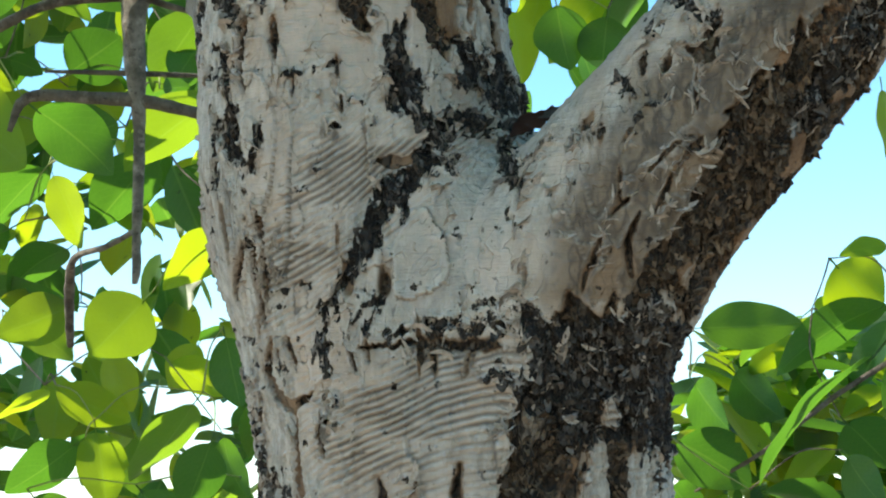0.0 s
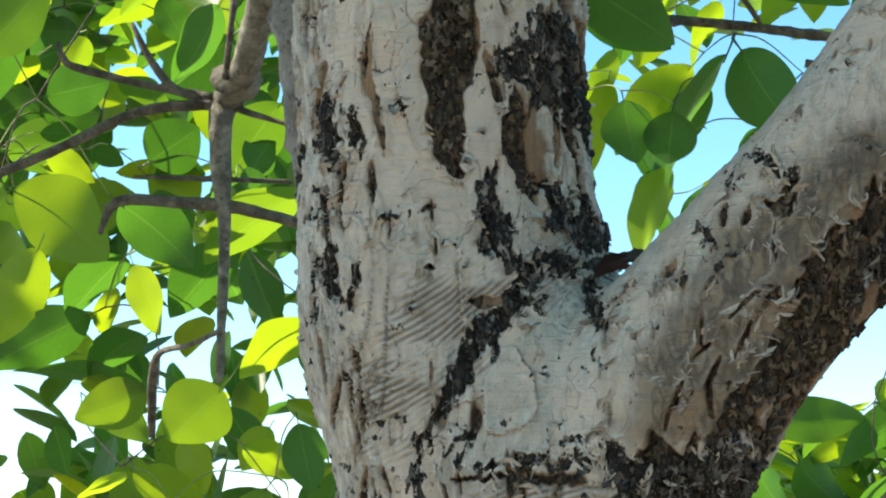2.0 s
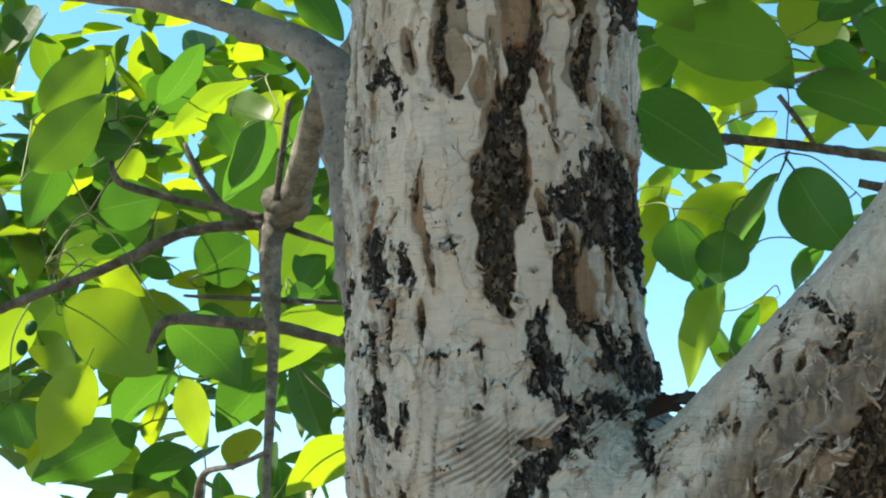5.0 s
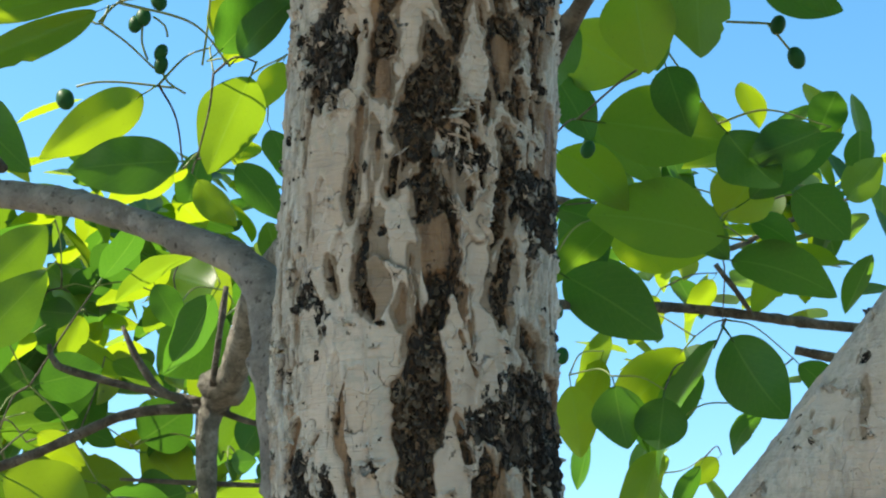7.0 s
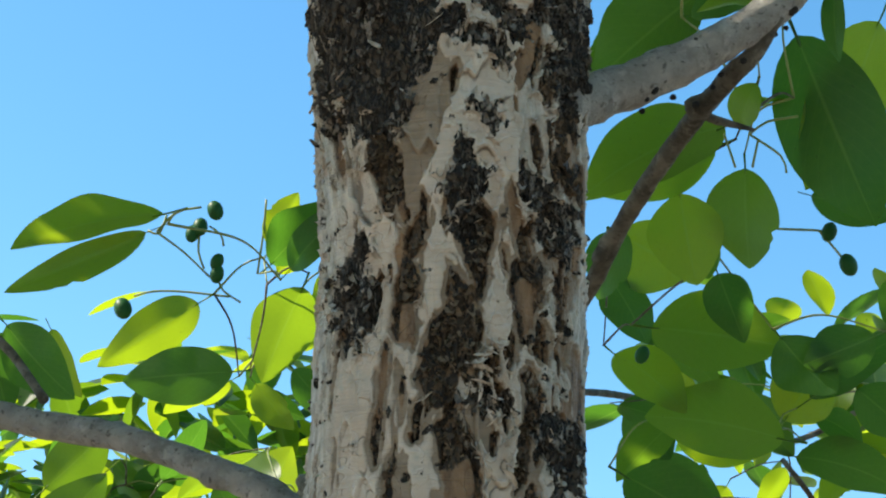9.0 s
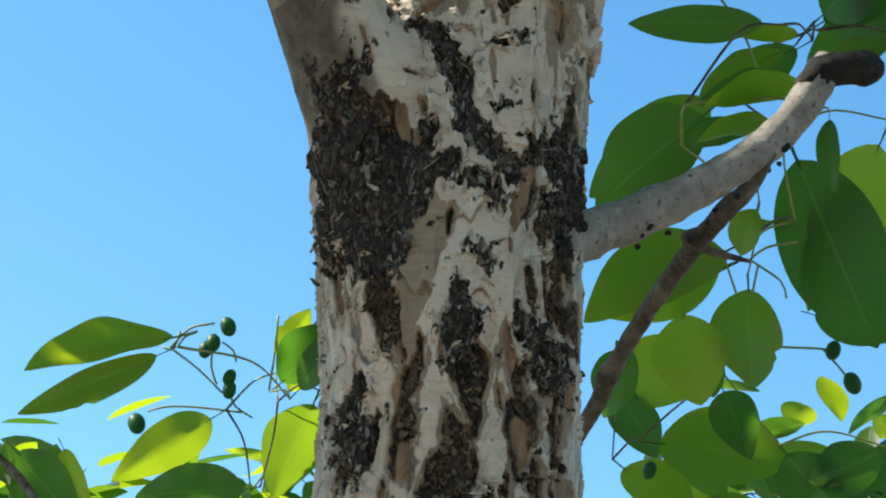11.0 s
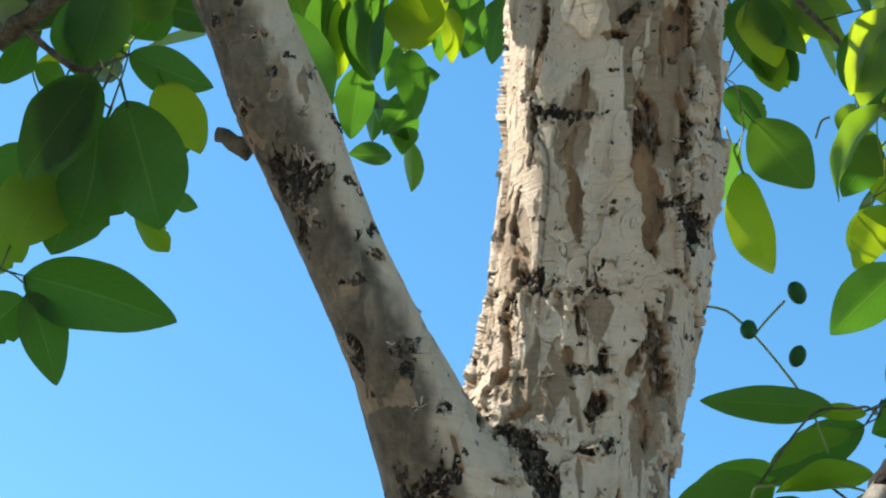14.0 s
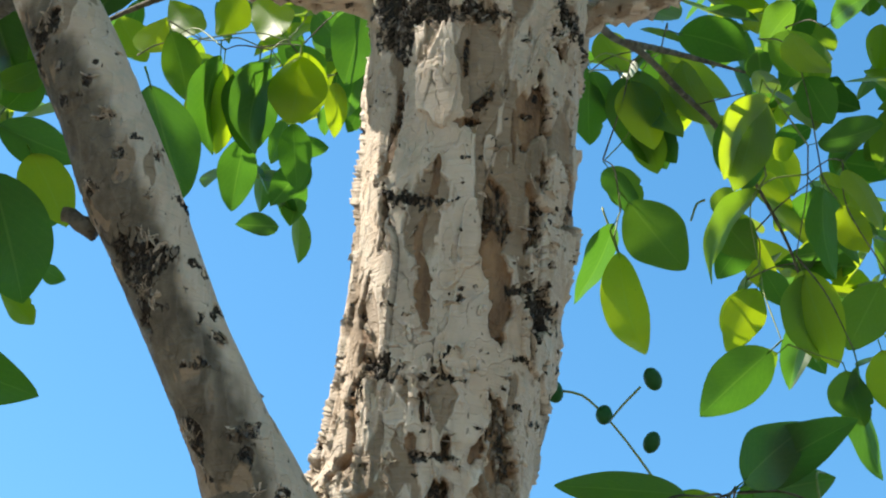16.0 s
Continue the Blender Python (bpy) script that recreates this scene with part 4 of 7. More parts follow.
STEM_STAIN_SHADE = [
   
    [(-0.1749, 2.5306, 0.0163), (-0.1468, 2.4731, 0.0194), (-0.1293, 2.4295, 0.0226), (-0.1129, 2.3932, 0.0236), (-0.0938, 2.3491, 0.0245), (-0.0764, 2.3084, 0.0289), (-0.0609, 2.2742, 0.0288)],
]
COLLAR_RING = [
    [(-0.0447, 2.3029, 0.0027)], [(-0.046, 2.2893, 0.003)], [(-0.0279, 2.2713, 0.0024)],
]
STEM_RING = [
    [(-0.1542, 2.4993, 0.0016)], [(-0.1508, 2.48, 0.0016)], [(-0.1381, 2.4878, 0.0019)], [(-0.1183, 2.4462, 0.0022)], [(-0.1333, 2.4293, 0.0019)],
    [(-0.078, 2.3922, 0.0016)], [(-0.073, 2.3362, 0.0021)], [(-0.0631, 2.3522, 0.0018)], [(-0.0434, 2.3019, 0.0021)], [(-0.053, 2.2983, 0.0024)],
    [(-0.0455, 2.2872, 0.0021)],
]
LIMB_OCHRE = [
    [(0.0973, 1.7009, 0.0144), (0.1166, 1.7184, 0.0263), (0.1416, 1.7425, 0.0298), (0.1675, 1.7674, 0.0297), (0.196, 1.7942, 0.0285)],
]
BARE = FORK_BARE + FORK_BARE_MORE + FORK_BARE_REST + FORK_BARE_LAST + LOW_BARE + LOW_BARE_MORE + MIDDLE_BARE + MIDDLE_BARE_MORE + MIDDLE_BARE_REST + HIGH_BARE + HIGH_BARE_MORE + HIGH_BARE_REST + COLLAR_BARE + COLLAR_BARE_MORE + STEM_BARE + STEM_BARE_MORE + STEM_BARE_REST
CRUSTED = FORK_CRUST + FORK_CRUST_MORE + FORK_CRUST_REST + LOW_CRUST + MIDDLE_CRUST + HIGH_CRUST + HIGH_CRUST_MORE + COLLAR_CRUST + COLLAR_CRUST_MORE + STEM_CRUST + STEM_CRUST_MORE
KEPT = FORK_KEPT
TAN = FORK_TAN + LOW_TAN + MIDDLE_TAN + HIGH_TAN + STEM_TAN
STAIN_SHADE = COLLAR_STAIN_SHADE + STEM_STAIN_SHADE
RING = COLLAR_RING + STEM_RING
OCHRE = LIMB_OCHRE
SCARS = {"bare": BARE, "crust": CRUSTED, "tan": TAN, "kept": KEPT, "ring": RING, "weathered": STAIN_SHADE, "ochre": OCHRE}


def stroke_field(kind, p, warp_x, warp_z):
    """Metres inside the strokes of one kind (negative outside); the warp tears their borders, and small ones less."""
    field = np.full(len(p), -0.02)
    for knots in SCARS[kind]:
        wide = max(w for _, _, w in knots)
        if kind in ("bare", "tan", "crust") and len(knots) > 1:
            # drawn out to points
            tips = []
            for (ax, az, aw), (bx, bz, _) in ((knots[0], knots[1]), (knots[-1], knots[-2])):
                far = 2.0 * aw / math.hypot(ax - bx, az - bz)
                tips.append((ax + far * (ax - bx), az + far * (az - bz), 0.0))
            knots = [tips[0], *knots, tips[1]]
        loose = 0.0 if kind == "ring" else min(1.0, max(0.30, wide / 0.0055))
        lows = [(min(k[i] for k in knots) - wide - 0.012, max(k[i] for k in knots) + wide + 0.012) for i in (0, 1)]
        near = np.flatnonzero((p[:, 0] > lows[0][0]) & (p[:, 0] < lows[0][1]) & (p[:, 2] > lows[1][0]) & (p[:, 2] < lows[1][1]))
        if not len(near):
            continue
        x, z = p[near, 0] + loose * warp_x[near], p[near, 2] + loose * warp_z[near]
        best = np.full(len(near), -0.02)
        for (ax, az, aw), (bx, bz, bw) in zip(knots, knots[1:] or knots):
            dx, dz = bx - ax, bz - az
            t = np.clip(((x - ax) * dx + (z - az) * dz) / (dx * dx + dz * dz + 1e-9), 0, 1)
            off = np.hypot(x - ax - t * dx, z - az - t * dz)
            wide = aw + t * (bw - aw)
            best = np.maximum(best, 0.0010 - np.abs(off - wide) if kind == "ring" else wide - off)
        field[near] = np.maximum(field[near], best)
    return field


def plates(p, scale, seed):
    """Overlapping plates: a level for each in 0..1, and the metres to the nearest edge of the one above."""
    v = 3.0 * cloud(p, scale, seed, 2) + 0.30 * cloud(p, tuple(4 * s for s in scale), seed + 3, 2)
    level = np.floor(v)
    return level, v - level


def layers(p, n, calm=0.0):
    """Relief in metres, fields for the bark's material, and the metres inside the torn places, at points p with normals n."""
    facing = smooth(0.40, 0.02, n[:, 1])
    jag = np.abs(cloud(p, (85, 85, 95), 4, 2))
    spike = np.abs(cloud(p, (200, 200, 50), 6, 2))
    warp_x = 0.0034 * cloud(p, (55, 55, 40), 3, 2) + 0.0042 * (jag - 0.22) + 0.0004 * cloud(p, (420, 420, 300), 5, 2)
    warp_z = 0.0045 * cloud(p, (60, 60, 50), 9, 2) + 0.0075 * (spike - 0.22) + 0.0004 * cloud(p, (420, 420, 300), 10, 2)
    # towards the outline the borders run straight
    frontal = 0.15 + 0.85 * smooth(0.0, -0.5, n[:, 1])
    warp_x, warp_z = warp_x * frontal, warp_z * frontal
    rough = {"crust": 1.7}
    found = {kind: np.where(facing > 0.02, stroke_field(kind, p, rough.get(kind, 1) * warp_x, rough.get(kind, 1) * warp_z), -0.02) - 0.01 * (1 - facing) for kind in SCARS}
    found["crust"] = found["crust"] + np.where(found["crust"] > -0.004, frontal * 0.0030 * cloud(p, (190, 190, 110), 12, 3) - 0.0003, 0)
    stem = smooth(2.22, 2.32, p[:, 2])
    back = (cloud(p, (26, 26, 8), 41, 3) - 0.22) * 0.03 - 0.03 * facing
    # a few stray slits and flecks besides, most on the outer sides
    outer = smooth(0.030, 0.062, np.abs(p[:, 0] - np.interp(p[:, 2], (1.6, 1.8, 2.2, 2.35), (0.045, 0, 0.005, 0.04))))
    slits = (cloud(p, (150, 150, 34), 21, 2) - 0.62 + 0.17 * outer + 0.09 * outer * smooth(1.88, 1.80, p[:, 2]) - 0.06 * stem - 0.5 * calm) * 0.010
    flecks = (cloud(p, (120, 120, 260), 33, 2) - 0.68 + 0.14 * outer - 0.12 * calm) * 0.008
    island = found["kept"]
    bare = np.minimum(np.maximum(np.maximum(found["bare"], slits), back), -island)
    crust = np.minimum(np.maximum(np.maximum(found["crust"], flecks), found["ring"]), -island)
    torn = np.maximum(bare, crust)
    # under the outer paper a ledge of rust-brown bark, then the dark rough inner bark
    deep = np.minimum(bare - 0.0004, 0.012 * (cloud(p, (62, 62, 24), 51, 2) + 0.22 - 0.24 * stem))
    level, rise = plates(p, (26, 26, 9), 61)
    upper, lift = plates(p, (30, 30, 7), 62)
    level, rise = np.where(stem > 0.5, upper, level), np.where(stem > 0.5, lift, rise)
    tan = np.maximum(np.maximum(found["tan"], np.minimum(bare + 0.0008 + 0.0014 * smooth(1.80, 1.90, p[:, 2]) + 0.0048 * stem, 0.012 * (cloud(p, (38, 38, 15), 77, 2) - 0.16 + 0.06 * stem))), -0.02)
    tan = np.where(level < -2.5 + stem, np.maximum(tan, 0.004 * (0.9 - rise)), tan)
    tan = np.minimum(tan, -island)
    gone, inner, peeled = smooth(-0.0004, 0.0003, bare), smooth(-0.0004, 0.0004, deep), smooth(-0.0004, 0.0003, tan)
    crusted = smooth(-0.0006, 0.0010, crust)
    kept = (1 - np.maximum(gone, crusted))
    rim = np.maximum(torn, tan - 0.0006)
    curl = smooth(-0.35, 0.35, cloud(p, (70, 70, 32), 66, 2)) * (1 - 0.6 * calm)
    lip = np.clip(1 + rim / 0.0030, 0, 1) ** 2 * kept * (1 - peeled) * curl
    # depths
    depth = -0.0010 * peeled * kept - 0.0016 * gone - 0.0017 * inner + 0.0021 * lip
    shards = 4.0 * cloud(p, (125, 125, 48), 71, 2)
    depth += inner * (0.0017 * np.floor(shards) - 0.0014 * (shards - np.floor(shards)) + 0.0012)
    blocks = 4.2 * cloud(p, (150, 150, 75), 81, 2)
    depth += crusted * (0.0017 * np.floor(blocks) - 0.0010 * (blocks - np.floor(blocks)) + 0.0028 * np.abs(cloud(p, (330, 330, 190), 82, 2)) - 0.0006)
    # thin plates of paper, each a little proud of the next, with lifted edges
    edge = np.clip(1 - rise / 0.16, 0, 1)
    small, step_up = plates(p, (52, 52, 30), 64)
    crisp = np.clip(1 - step_up / 0.22, 0, 1) * smooth(-0.15, 0.35, cloud(p, (50, 50, 50), 68, 2))
    paper = kept * (1 - 0.85 * calm)
    crease = paper * np.maximum(smooth(0.90, 0.98, rise) * curl, smooth(0.84, 0.96, step_up) * smooth(-0.05, 0.35, cloud(p, (50, 50, 50), 69, 2)))
    depth += paper * (1 + 1.0 * stem) * (0.0013 * level + 0.0020 * edge**2 * curl + 0.0009)
    depth += paper * (0.00030 * small + 0.0013 * crisp**2 - 0.0006 * crease)
    # papery waves, mostly across, finer on the grey sides
    depth += kept * (1 - 0.6 * calm) * (0.0006 * cloud(p, (30, 30, 90), 85, 2) + 0.0009 * outer * np.abs(cloud(p, (230, 230, 75), 86, 2)))
    knot = np.clip(1 + (found["ring"] - 0.0007) / 0.0025, 0, 1)
    depth += 0.0009 * knot
    # fine slanting ridges round the fork
    seam = np.interp(p[:, 2], (1.665, 1.690, 1.714, 1.734, 1.761), (-0.013, -0.009, 0.0135, 0.0387, 0.0674))
    above = smooth(1.674, 1.682, p[:, 2])
    slope = above * (0.50 * p[:, 0] + 2.2 * np.clip(p[:, 0] + 0.03, 0, 1) ** 2) + (1 - above) * (0.34 * p[:, 0] - 1.2 * (p[:, 0] - 0.03) ** 2)
    phase = (p[:, 2] - slope + 0.0030 * cloud(p, (30, 30, 30), 92, 3) + 0.0075 * cloud(p, (22, 22, 14), 96, 2)) / 0.0036
    ridged = kept * smooth(1.805, 1.765, p[:, 2]) * np.where(p[:, 2] > 1.678, smooth(0.004, -0.004, p[:, 0] - seam) * smooth(-0.050, -0.020, p[:, 0]), smooth(1.60, 1.63, p[:, 2]) * smooth(-0.05, 0.01, p[:, 0]))
    ridged = ridged * (0.30 + 0.70 * smooth(-0.35, 0.25, cloud(p, (26, 26, 110), 93, 2)))
    wave = np.abs(((phase + 0.25 * cloud(p, (90, 90, 60), 94, 2)) % 1.0) * 2 - 1) ** 1.6 * 2 - 1
    depth += ridged * 0.0018 * wave * (0.7 + 0.6 * cloud(p, (70, 70, 200), 97, 2))
    depth *= 1 - 0.35 * calm
    depth += 0.0030 * cloud(p, (15, 15, 9), 95, 3) - 0.0016 * smooth(1.95, 2.1, p[:, 2]) * smooth(2.5, 2.3, p[:, 2])
    # falls to 0 in groove bottoms and creases, where colour imitates shade
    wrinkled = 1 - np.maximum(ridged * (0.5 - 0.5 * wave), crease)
    tone = 0.70 * np.abs(np.sin(level * 2.4 + 0.8)) + 0.30 * np.abs(np.sin(small * 1.7 + 0.5))
    # soft mask of the slim limb's flank, part stain and part painted shade
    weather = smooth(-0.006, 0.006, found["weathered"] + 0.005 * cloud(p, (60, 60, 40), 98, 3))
    ochre = smooth(-0.011, 0.009, found["ochre"] + 0.012 * cloud(p, (34, 34, 26), 99, 3))
    depth += ochre * paper * (0.0007 * small + 0.0012 * crisp) - 0.0010 * ochre * inner
    first = [np.clip(0.5 + f / 0.008, 0, 1) for f in (bare, crust, tan)]
    return depth, (*first, wrinkled), (np.clip(0.5 + deep / 0.008, 0, 1), tone, np.clip(lip + (0.6 * edge**3 + 0.6 * crisp**2) * paper, 0, 1), np.maximum(outer * (1 - stem), 0.55 * smooth(1.86, 1.78, p[:, 2])) * (1 - calm)), weather, ochre, np.where(facing > 0.8, torn, -1.0)


def bark_limb(name, knots, step, label, others=(), fine=300, coarse=60, flakes=0, blend=0.030, calm=0.0):
    """A limb with a skin of peeling bark, finely modelled on the side that is seen, and loose flakes along torn edges."""
    axis = spline(knots, step)
    around = np.concatenate([np.linspace(-1.95, 1.95, fine), np.linspace(1.95, 2 * math.pi - 1.95, coarse + 2)[1:-1]])
    pts, n = tube(axis, around)
    rows, cols = pts.shape[:2]
    p, n = pts.reshape(-1, 3), n.reshape(-1, 3)
    for other in others:
        d = np.abs(away(p, other))
        p = p + n * (blend / 4 * np.clip(1 - d / blend, 0, 1) ** 2)[:, None]
    depth, first, second, stain_shade_at, ochre, torn = layers(p, n, calm)
    p = p + n * depth[:, None]
    ob = sheet(name, p, quads(rows, cols), BARK, tree, label)
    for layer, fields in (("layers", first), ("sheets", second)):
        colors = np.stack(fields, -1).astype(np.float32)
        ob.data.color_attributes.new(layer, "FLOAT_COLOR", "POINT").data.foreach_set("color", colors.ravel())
    for layer, field in (("stain_shade_at", stain_shade_at), ("ochre", ochre)):
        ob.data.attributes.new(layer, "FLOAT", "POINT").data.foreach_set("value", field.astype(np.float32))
    if not flakes:
        return ob
    # the way into the torn places, along the skin
    grid, field = p.reshape(rows, cols, 3), np.clip(torn, -0.02, 0.02).reshape(rows, cols)
    up, side = np.gradient(grid, axis=0), np.gradient(grid, axis=1)
    du, ds = np.gradient(field, axis=0), np.gradient(field, axis=1)
    into = up * (du / (np.sum(up * up, -1) + 1e-12))[..., None] + side * (ds / (np.sum(side * side, -1) + 1e-12))[..., None]
    into = (into / (np.linalg.norm(into, axis=-1)[..., None] + 1e-9)).reshape(-1, 3)
    rng = np.random.default_rng(len(p))
    seen = (p[:, 2] > 1.58) & (p[:, 2] < 2.85) & (torn > -0.9) & (n[:, 1] < -0.35)
    black = first[1]
    for chosen, share, made_of in (((torn > -0.0016) & (torn < -0.0004) & (second[2] > 0.25), 0.6, PAPER), ((second[0] > 0.58) & (black < 0.5), 1.1, CHIP), ((black > 0.58), 0.8, CRUST), ((black > 0.50), 0.10, PAPER)):
        spots = np.flatnonzero(chosen & seen)
        spots = rng.choice(spots, min(int(8 * flakes * share), len(spots)), replace=False)
        own = int(0.5 * flakes * share)
        for k in spots[:own]:
            flake_at(ob, p[k], n[k], into[k], rng, made_of)
        if len(spots) > own:
            flake_stuff(ob, p[spots[own:]], n[spots[own:]], into[spots[own:]], rng, made_of)
    return ob


def flake_mesh(seed, made_of):
    """A torn, curled chip of bark with a thin broken edge; it is hinged at the origin along x, and stands up along y."""
    rng = np.random.default_rng(seed)
    cols, rows = 5, 5
    top = []
    for i in range(rows):
        t = i / (rows - 1)
        half = 0.5 * (1 - 0.75 * t**1.6) * (1 + 0.18 * rng.normal())
        for j in range(cols):
            u = -1 + 2 * j / (cols - 1)
            curl = 0.9 * t
            top.append((u * half + 0.08 * rng.normal() * t, 0.8 * math.sin(curl) + 0.05 * rng.normal() * t, 0.35 * (1 - math.cos(curl)) + 0.18 * u * u * t))
    top = np.array(top)
    low = top - (0, 0, 0.07)
    v = np.vstack([top, low])
    k = rows * cols
    f = []
    for i in range(rows - 1):
        for j in range(cols - 1):
            a = i * cols + j
            f.append((a, a + 1, a + cols + 1, a + cols))
            f.append((k + a, k + a + cols, k + a + cols + 1, k + a + 1))
    ring = [*range(cols), *(i * cols + cols - 1 for i in range(1, rows)), *(k - 2 - j for j in range(cols - 1)), *(i * cols for i in range(rows - 2, 0, -1))]
    for a, b in zip(ring, ring[1:] + ring[:1]):
        f.append((b, a, k + a, k + b))
    ob = sheet("bark_flake", v, f, made_of, flat=True)
    me = ob.data
    bpy.data.objects.remove(ob)
    return me


FLAKES = {m.name: [flake_mesh(s, m) for s in range(5)] for m in (PAPER, CHIP, CRUST, RED)}


def flake_place(at, normal, into, rng, made_of):
    """Paper hangs over the torn place and curls off; chips of the inner bark stand along the grain."""
    normal = Vector(normal)
    up = Vector((0, 0, 1))
    if made_of is PAPER:
        along = (Vector(into) + Vector(rng.normal(0, 0.35, 3))).normalized()
        w, h, rise = rng.uniform(0.004, 0.011), rng.uniform(0.0020, 0.0048), rng.uniform(0.10, 0.9)
    else:
        along = (up - normal * up.dot(normal)) * rng.choice((-1, -1, 1)) + Vector(rng.normal(0, 0.45 if made_of is CRUST else 0.25, 3))
        w, h, rise = rng.uniform(0.0020, 0.0052), rng.uniform(0.003, 0.0085), rng.uniform(0.0, 0.40)
    along = (along - normal * along.dot(normal)).normalized()
    base = Vector(at) - normal * 0.0010 - along * (0.35 * h if made_of is PAPER else 0.0)
    along = (along + normal * rise).normalized()
    side = along.cross(normal).normalized()
    out = side.cross(along)
    m = Matrix((side * w, along * h, out * h)).transposed().to_4x4()
    return Matrix.Translation(base) @ m


def flake_at(parent, at, normal, into, rng, made_of):
    ob = new("bark_flake", FLAKES[made_of.name][int(rng.integers(5))])
    ob.parent = parent
    ob.matrix_local = flake_place(at, normal, into, rng, made_of)
    return ob


def flake_stuff(parent, places, normals, intos, rng, made_of):
    """Many more loose flakes, too small to pick apart, in one mesh."""
    shape = FLAKES[made_of.name][1]
    v = np.empty(len(shape.vertices) * 3)
    shape.vertices.foreach_get("co", v)
    v = np.column_stack([v.reshape(-1, 3), np.ones(len(v) // 3)])
    f = np.empty(len(shape.polygons) * 4, np.int32)
    shape.loops.foreach_get("vertex_index", f)
    f = f.reshape(-1, 4)
    every = [(v @ np.array(flake_place(a, b, c, rng, made_of)).T)[:, :3] for a, b, c in zip(places, normals, intos)]
    faces = [f + len(v) * k for k in range(len(every))]
    tagged(sheet("loose_bark", np.vstack(every), np.vstack(faces), made_of, parent, flat=True), kind="stuff")


trunk_axis, right_axis, left_axis = (spline(k, 0.01) for k in (TRUNK, RIGHT_LIMB, LEFT_LIMB))
bark_limb("trunk_foot", TRUNK[:5], 0.012, "rough grey trunk foot", fine=90, coarse=40)
bark_limb("trunk", TRUNK[3:], 0.0008, "pale papery bark peeling off brown inner bark", (right_axis, left_axis), fine=400, flakes=290, blend=0.036)
FORK_LIMB = bark_limb("limb", RIGHT_LIMB[:6], 0.0010, "thick limb, flaking brown on its underside", (trunk_axis,), fine=230, coarse=50, flakes=110, blend=0.036, calm=0.45)
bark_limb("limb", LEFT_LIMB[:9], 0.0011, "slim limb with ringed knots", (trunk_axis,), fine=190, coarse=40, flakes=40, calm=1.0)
bark_limb("limb", RIGHT_LIMB[5:], 0.006, "", fine=70, coarse=30)
bark_limb("limb", LEFT_LIMB[8:], 0.006, "", fine=70, coarse=30, calm=1.0)
bark_limb("crown_stem", CROWN_STEM[:4], 0.0010, "pale stem where the crown limbs spread", fine=330, coarse=40, flakes=60)
bark_limb("crown_stem", CROWN_STEM[3:], 0.004, "", fine=120, coarse=40)


def torn_shelf():
    """Reddish broken bark that bridges the fork between trunk and limb."""
    rng = np.random.default_rng(4)
    for k, (x, y, z) in enumerate([(0.076, -0.030, 1.7735), (0.082, -0.036, 1.7750), (0.088, -0.042, 1.7755), (0.094, -0.048, 1.7760), (0.085, -0.048, 1.7720), (0.079, -0.045, 1.7700)]):
        ob = new("bark_flake", FLAKES[RED.name if k % 3 else CRUST.name][k % 5])
        ob.parent = FORK_LIMB
        ob.matrix_local = pose(x, y, z, 62 + 8 * rng.normal(), 10 * rng.normal(), 12 * rng.normal()) @ Matrix.Diagonal((0.012, 0.0075, 0.0075, 1))


torn_shelf()

# ---- branches ----
def branch(name, knots, parent, material, label="", sides=14, knobs=0.0, seed=1):
    """A bent tapering branch with a slightly lumpy skin and closed ends."""
    axis = spline(knots, 0.006)
    around = np.linspace(0, 2 * math.pi, sides, endpoint=False)
    pts, n = tube(axis, around)
    rows, cols = pts.shape[:2]
    p, n = pts.reshape(-1, 3), n.reshape(-1, 3)
    r = np.repeat(axis[:, 3], cols)
    p = p + n * (r * (0.12 * cloud(p, 90, seed) + 0.14 * cloud(p, 260, seed + 2) + knobs * np.clip(cloud(p, 45, seed + 5, 2) - 0.45, 0, 1) * 4))[:, None]
    p = np.vstack([p, axis[0, :3], axis[-1, :3]])
    faces = quads(rows, cols).tolist()
    for j in range(cols):
        k = (j + 1) % cols
        faces.append((len(p) - 2, k, j, j))
        faces.append((len(p) - 1, (rows - 1) * cols + j, (rows - 1) * cols + k, (rows - 1) * cols + k))
    tris = []
    for f in faces:
        tris.append((f[0], f[1], f[2]))
        if f[3] != f[2]:
            tris.append((f[0], f[2], f[3]))
    return sheet(name, p, tris, material, parent, label)


def fruit_at(parent, x, y, z, r):
    """A small egg-shaped green fruit with a pale base and a stalk scar."""
    ob = new("fruit", FRUIT_MESH)
    ob.parent = parent
    ob.matrix_local = pose(x, y, z, 20 * math.sin(90 * x), 25 * math.cos(70 * z)) @ Matrix.Diagonal((r, r, r, 1))
    return ob


def fruit_mesh():
    around, rows = 14, 11
    verts = []
    for i in range(rows):
        a = math.pi * (0.04 + 0.92 * i / (rows - 1))
        for j in range(around):
            b = 2 * math.pi * j / around
            s = math.sin(a) * (0.86 + 0.05 * math.cos(2 * b))
            verts.append((s * math.cos(b), s * math.sin(b), 1.22 * math.cos(a)))
    ob = sheet("fruit", verts, quads(rows, around), FRUIT)
    me = ob.data
    bpy.data.objects.remove(ob)
    return me


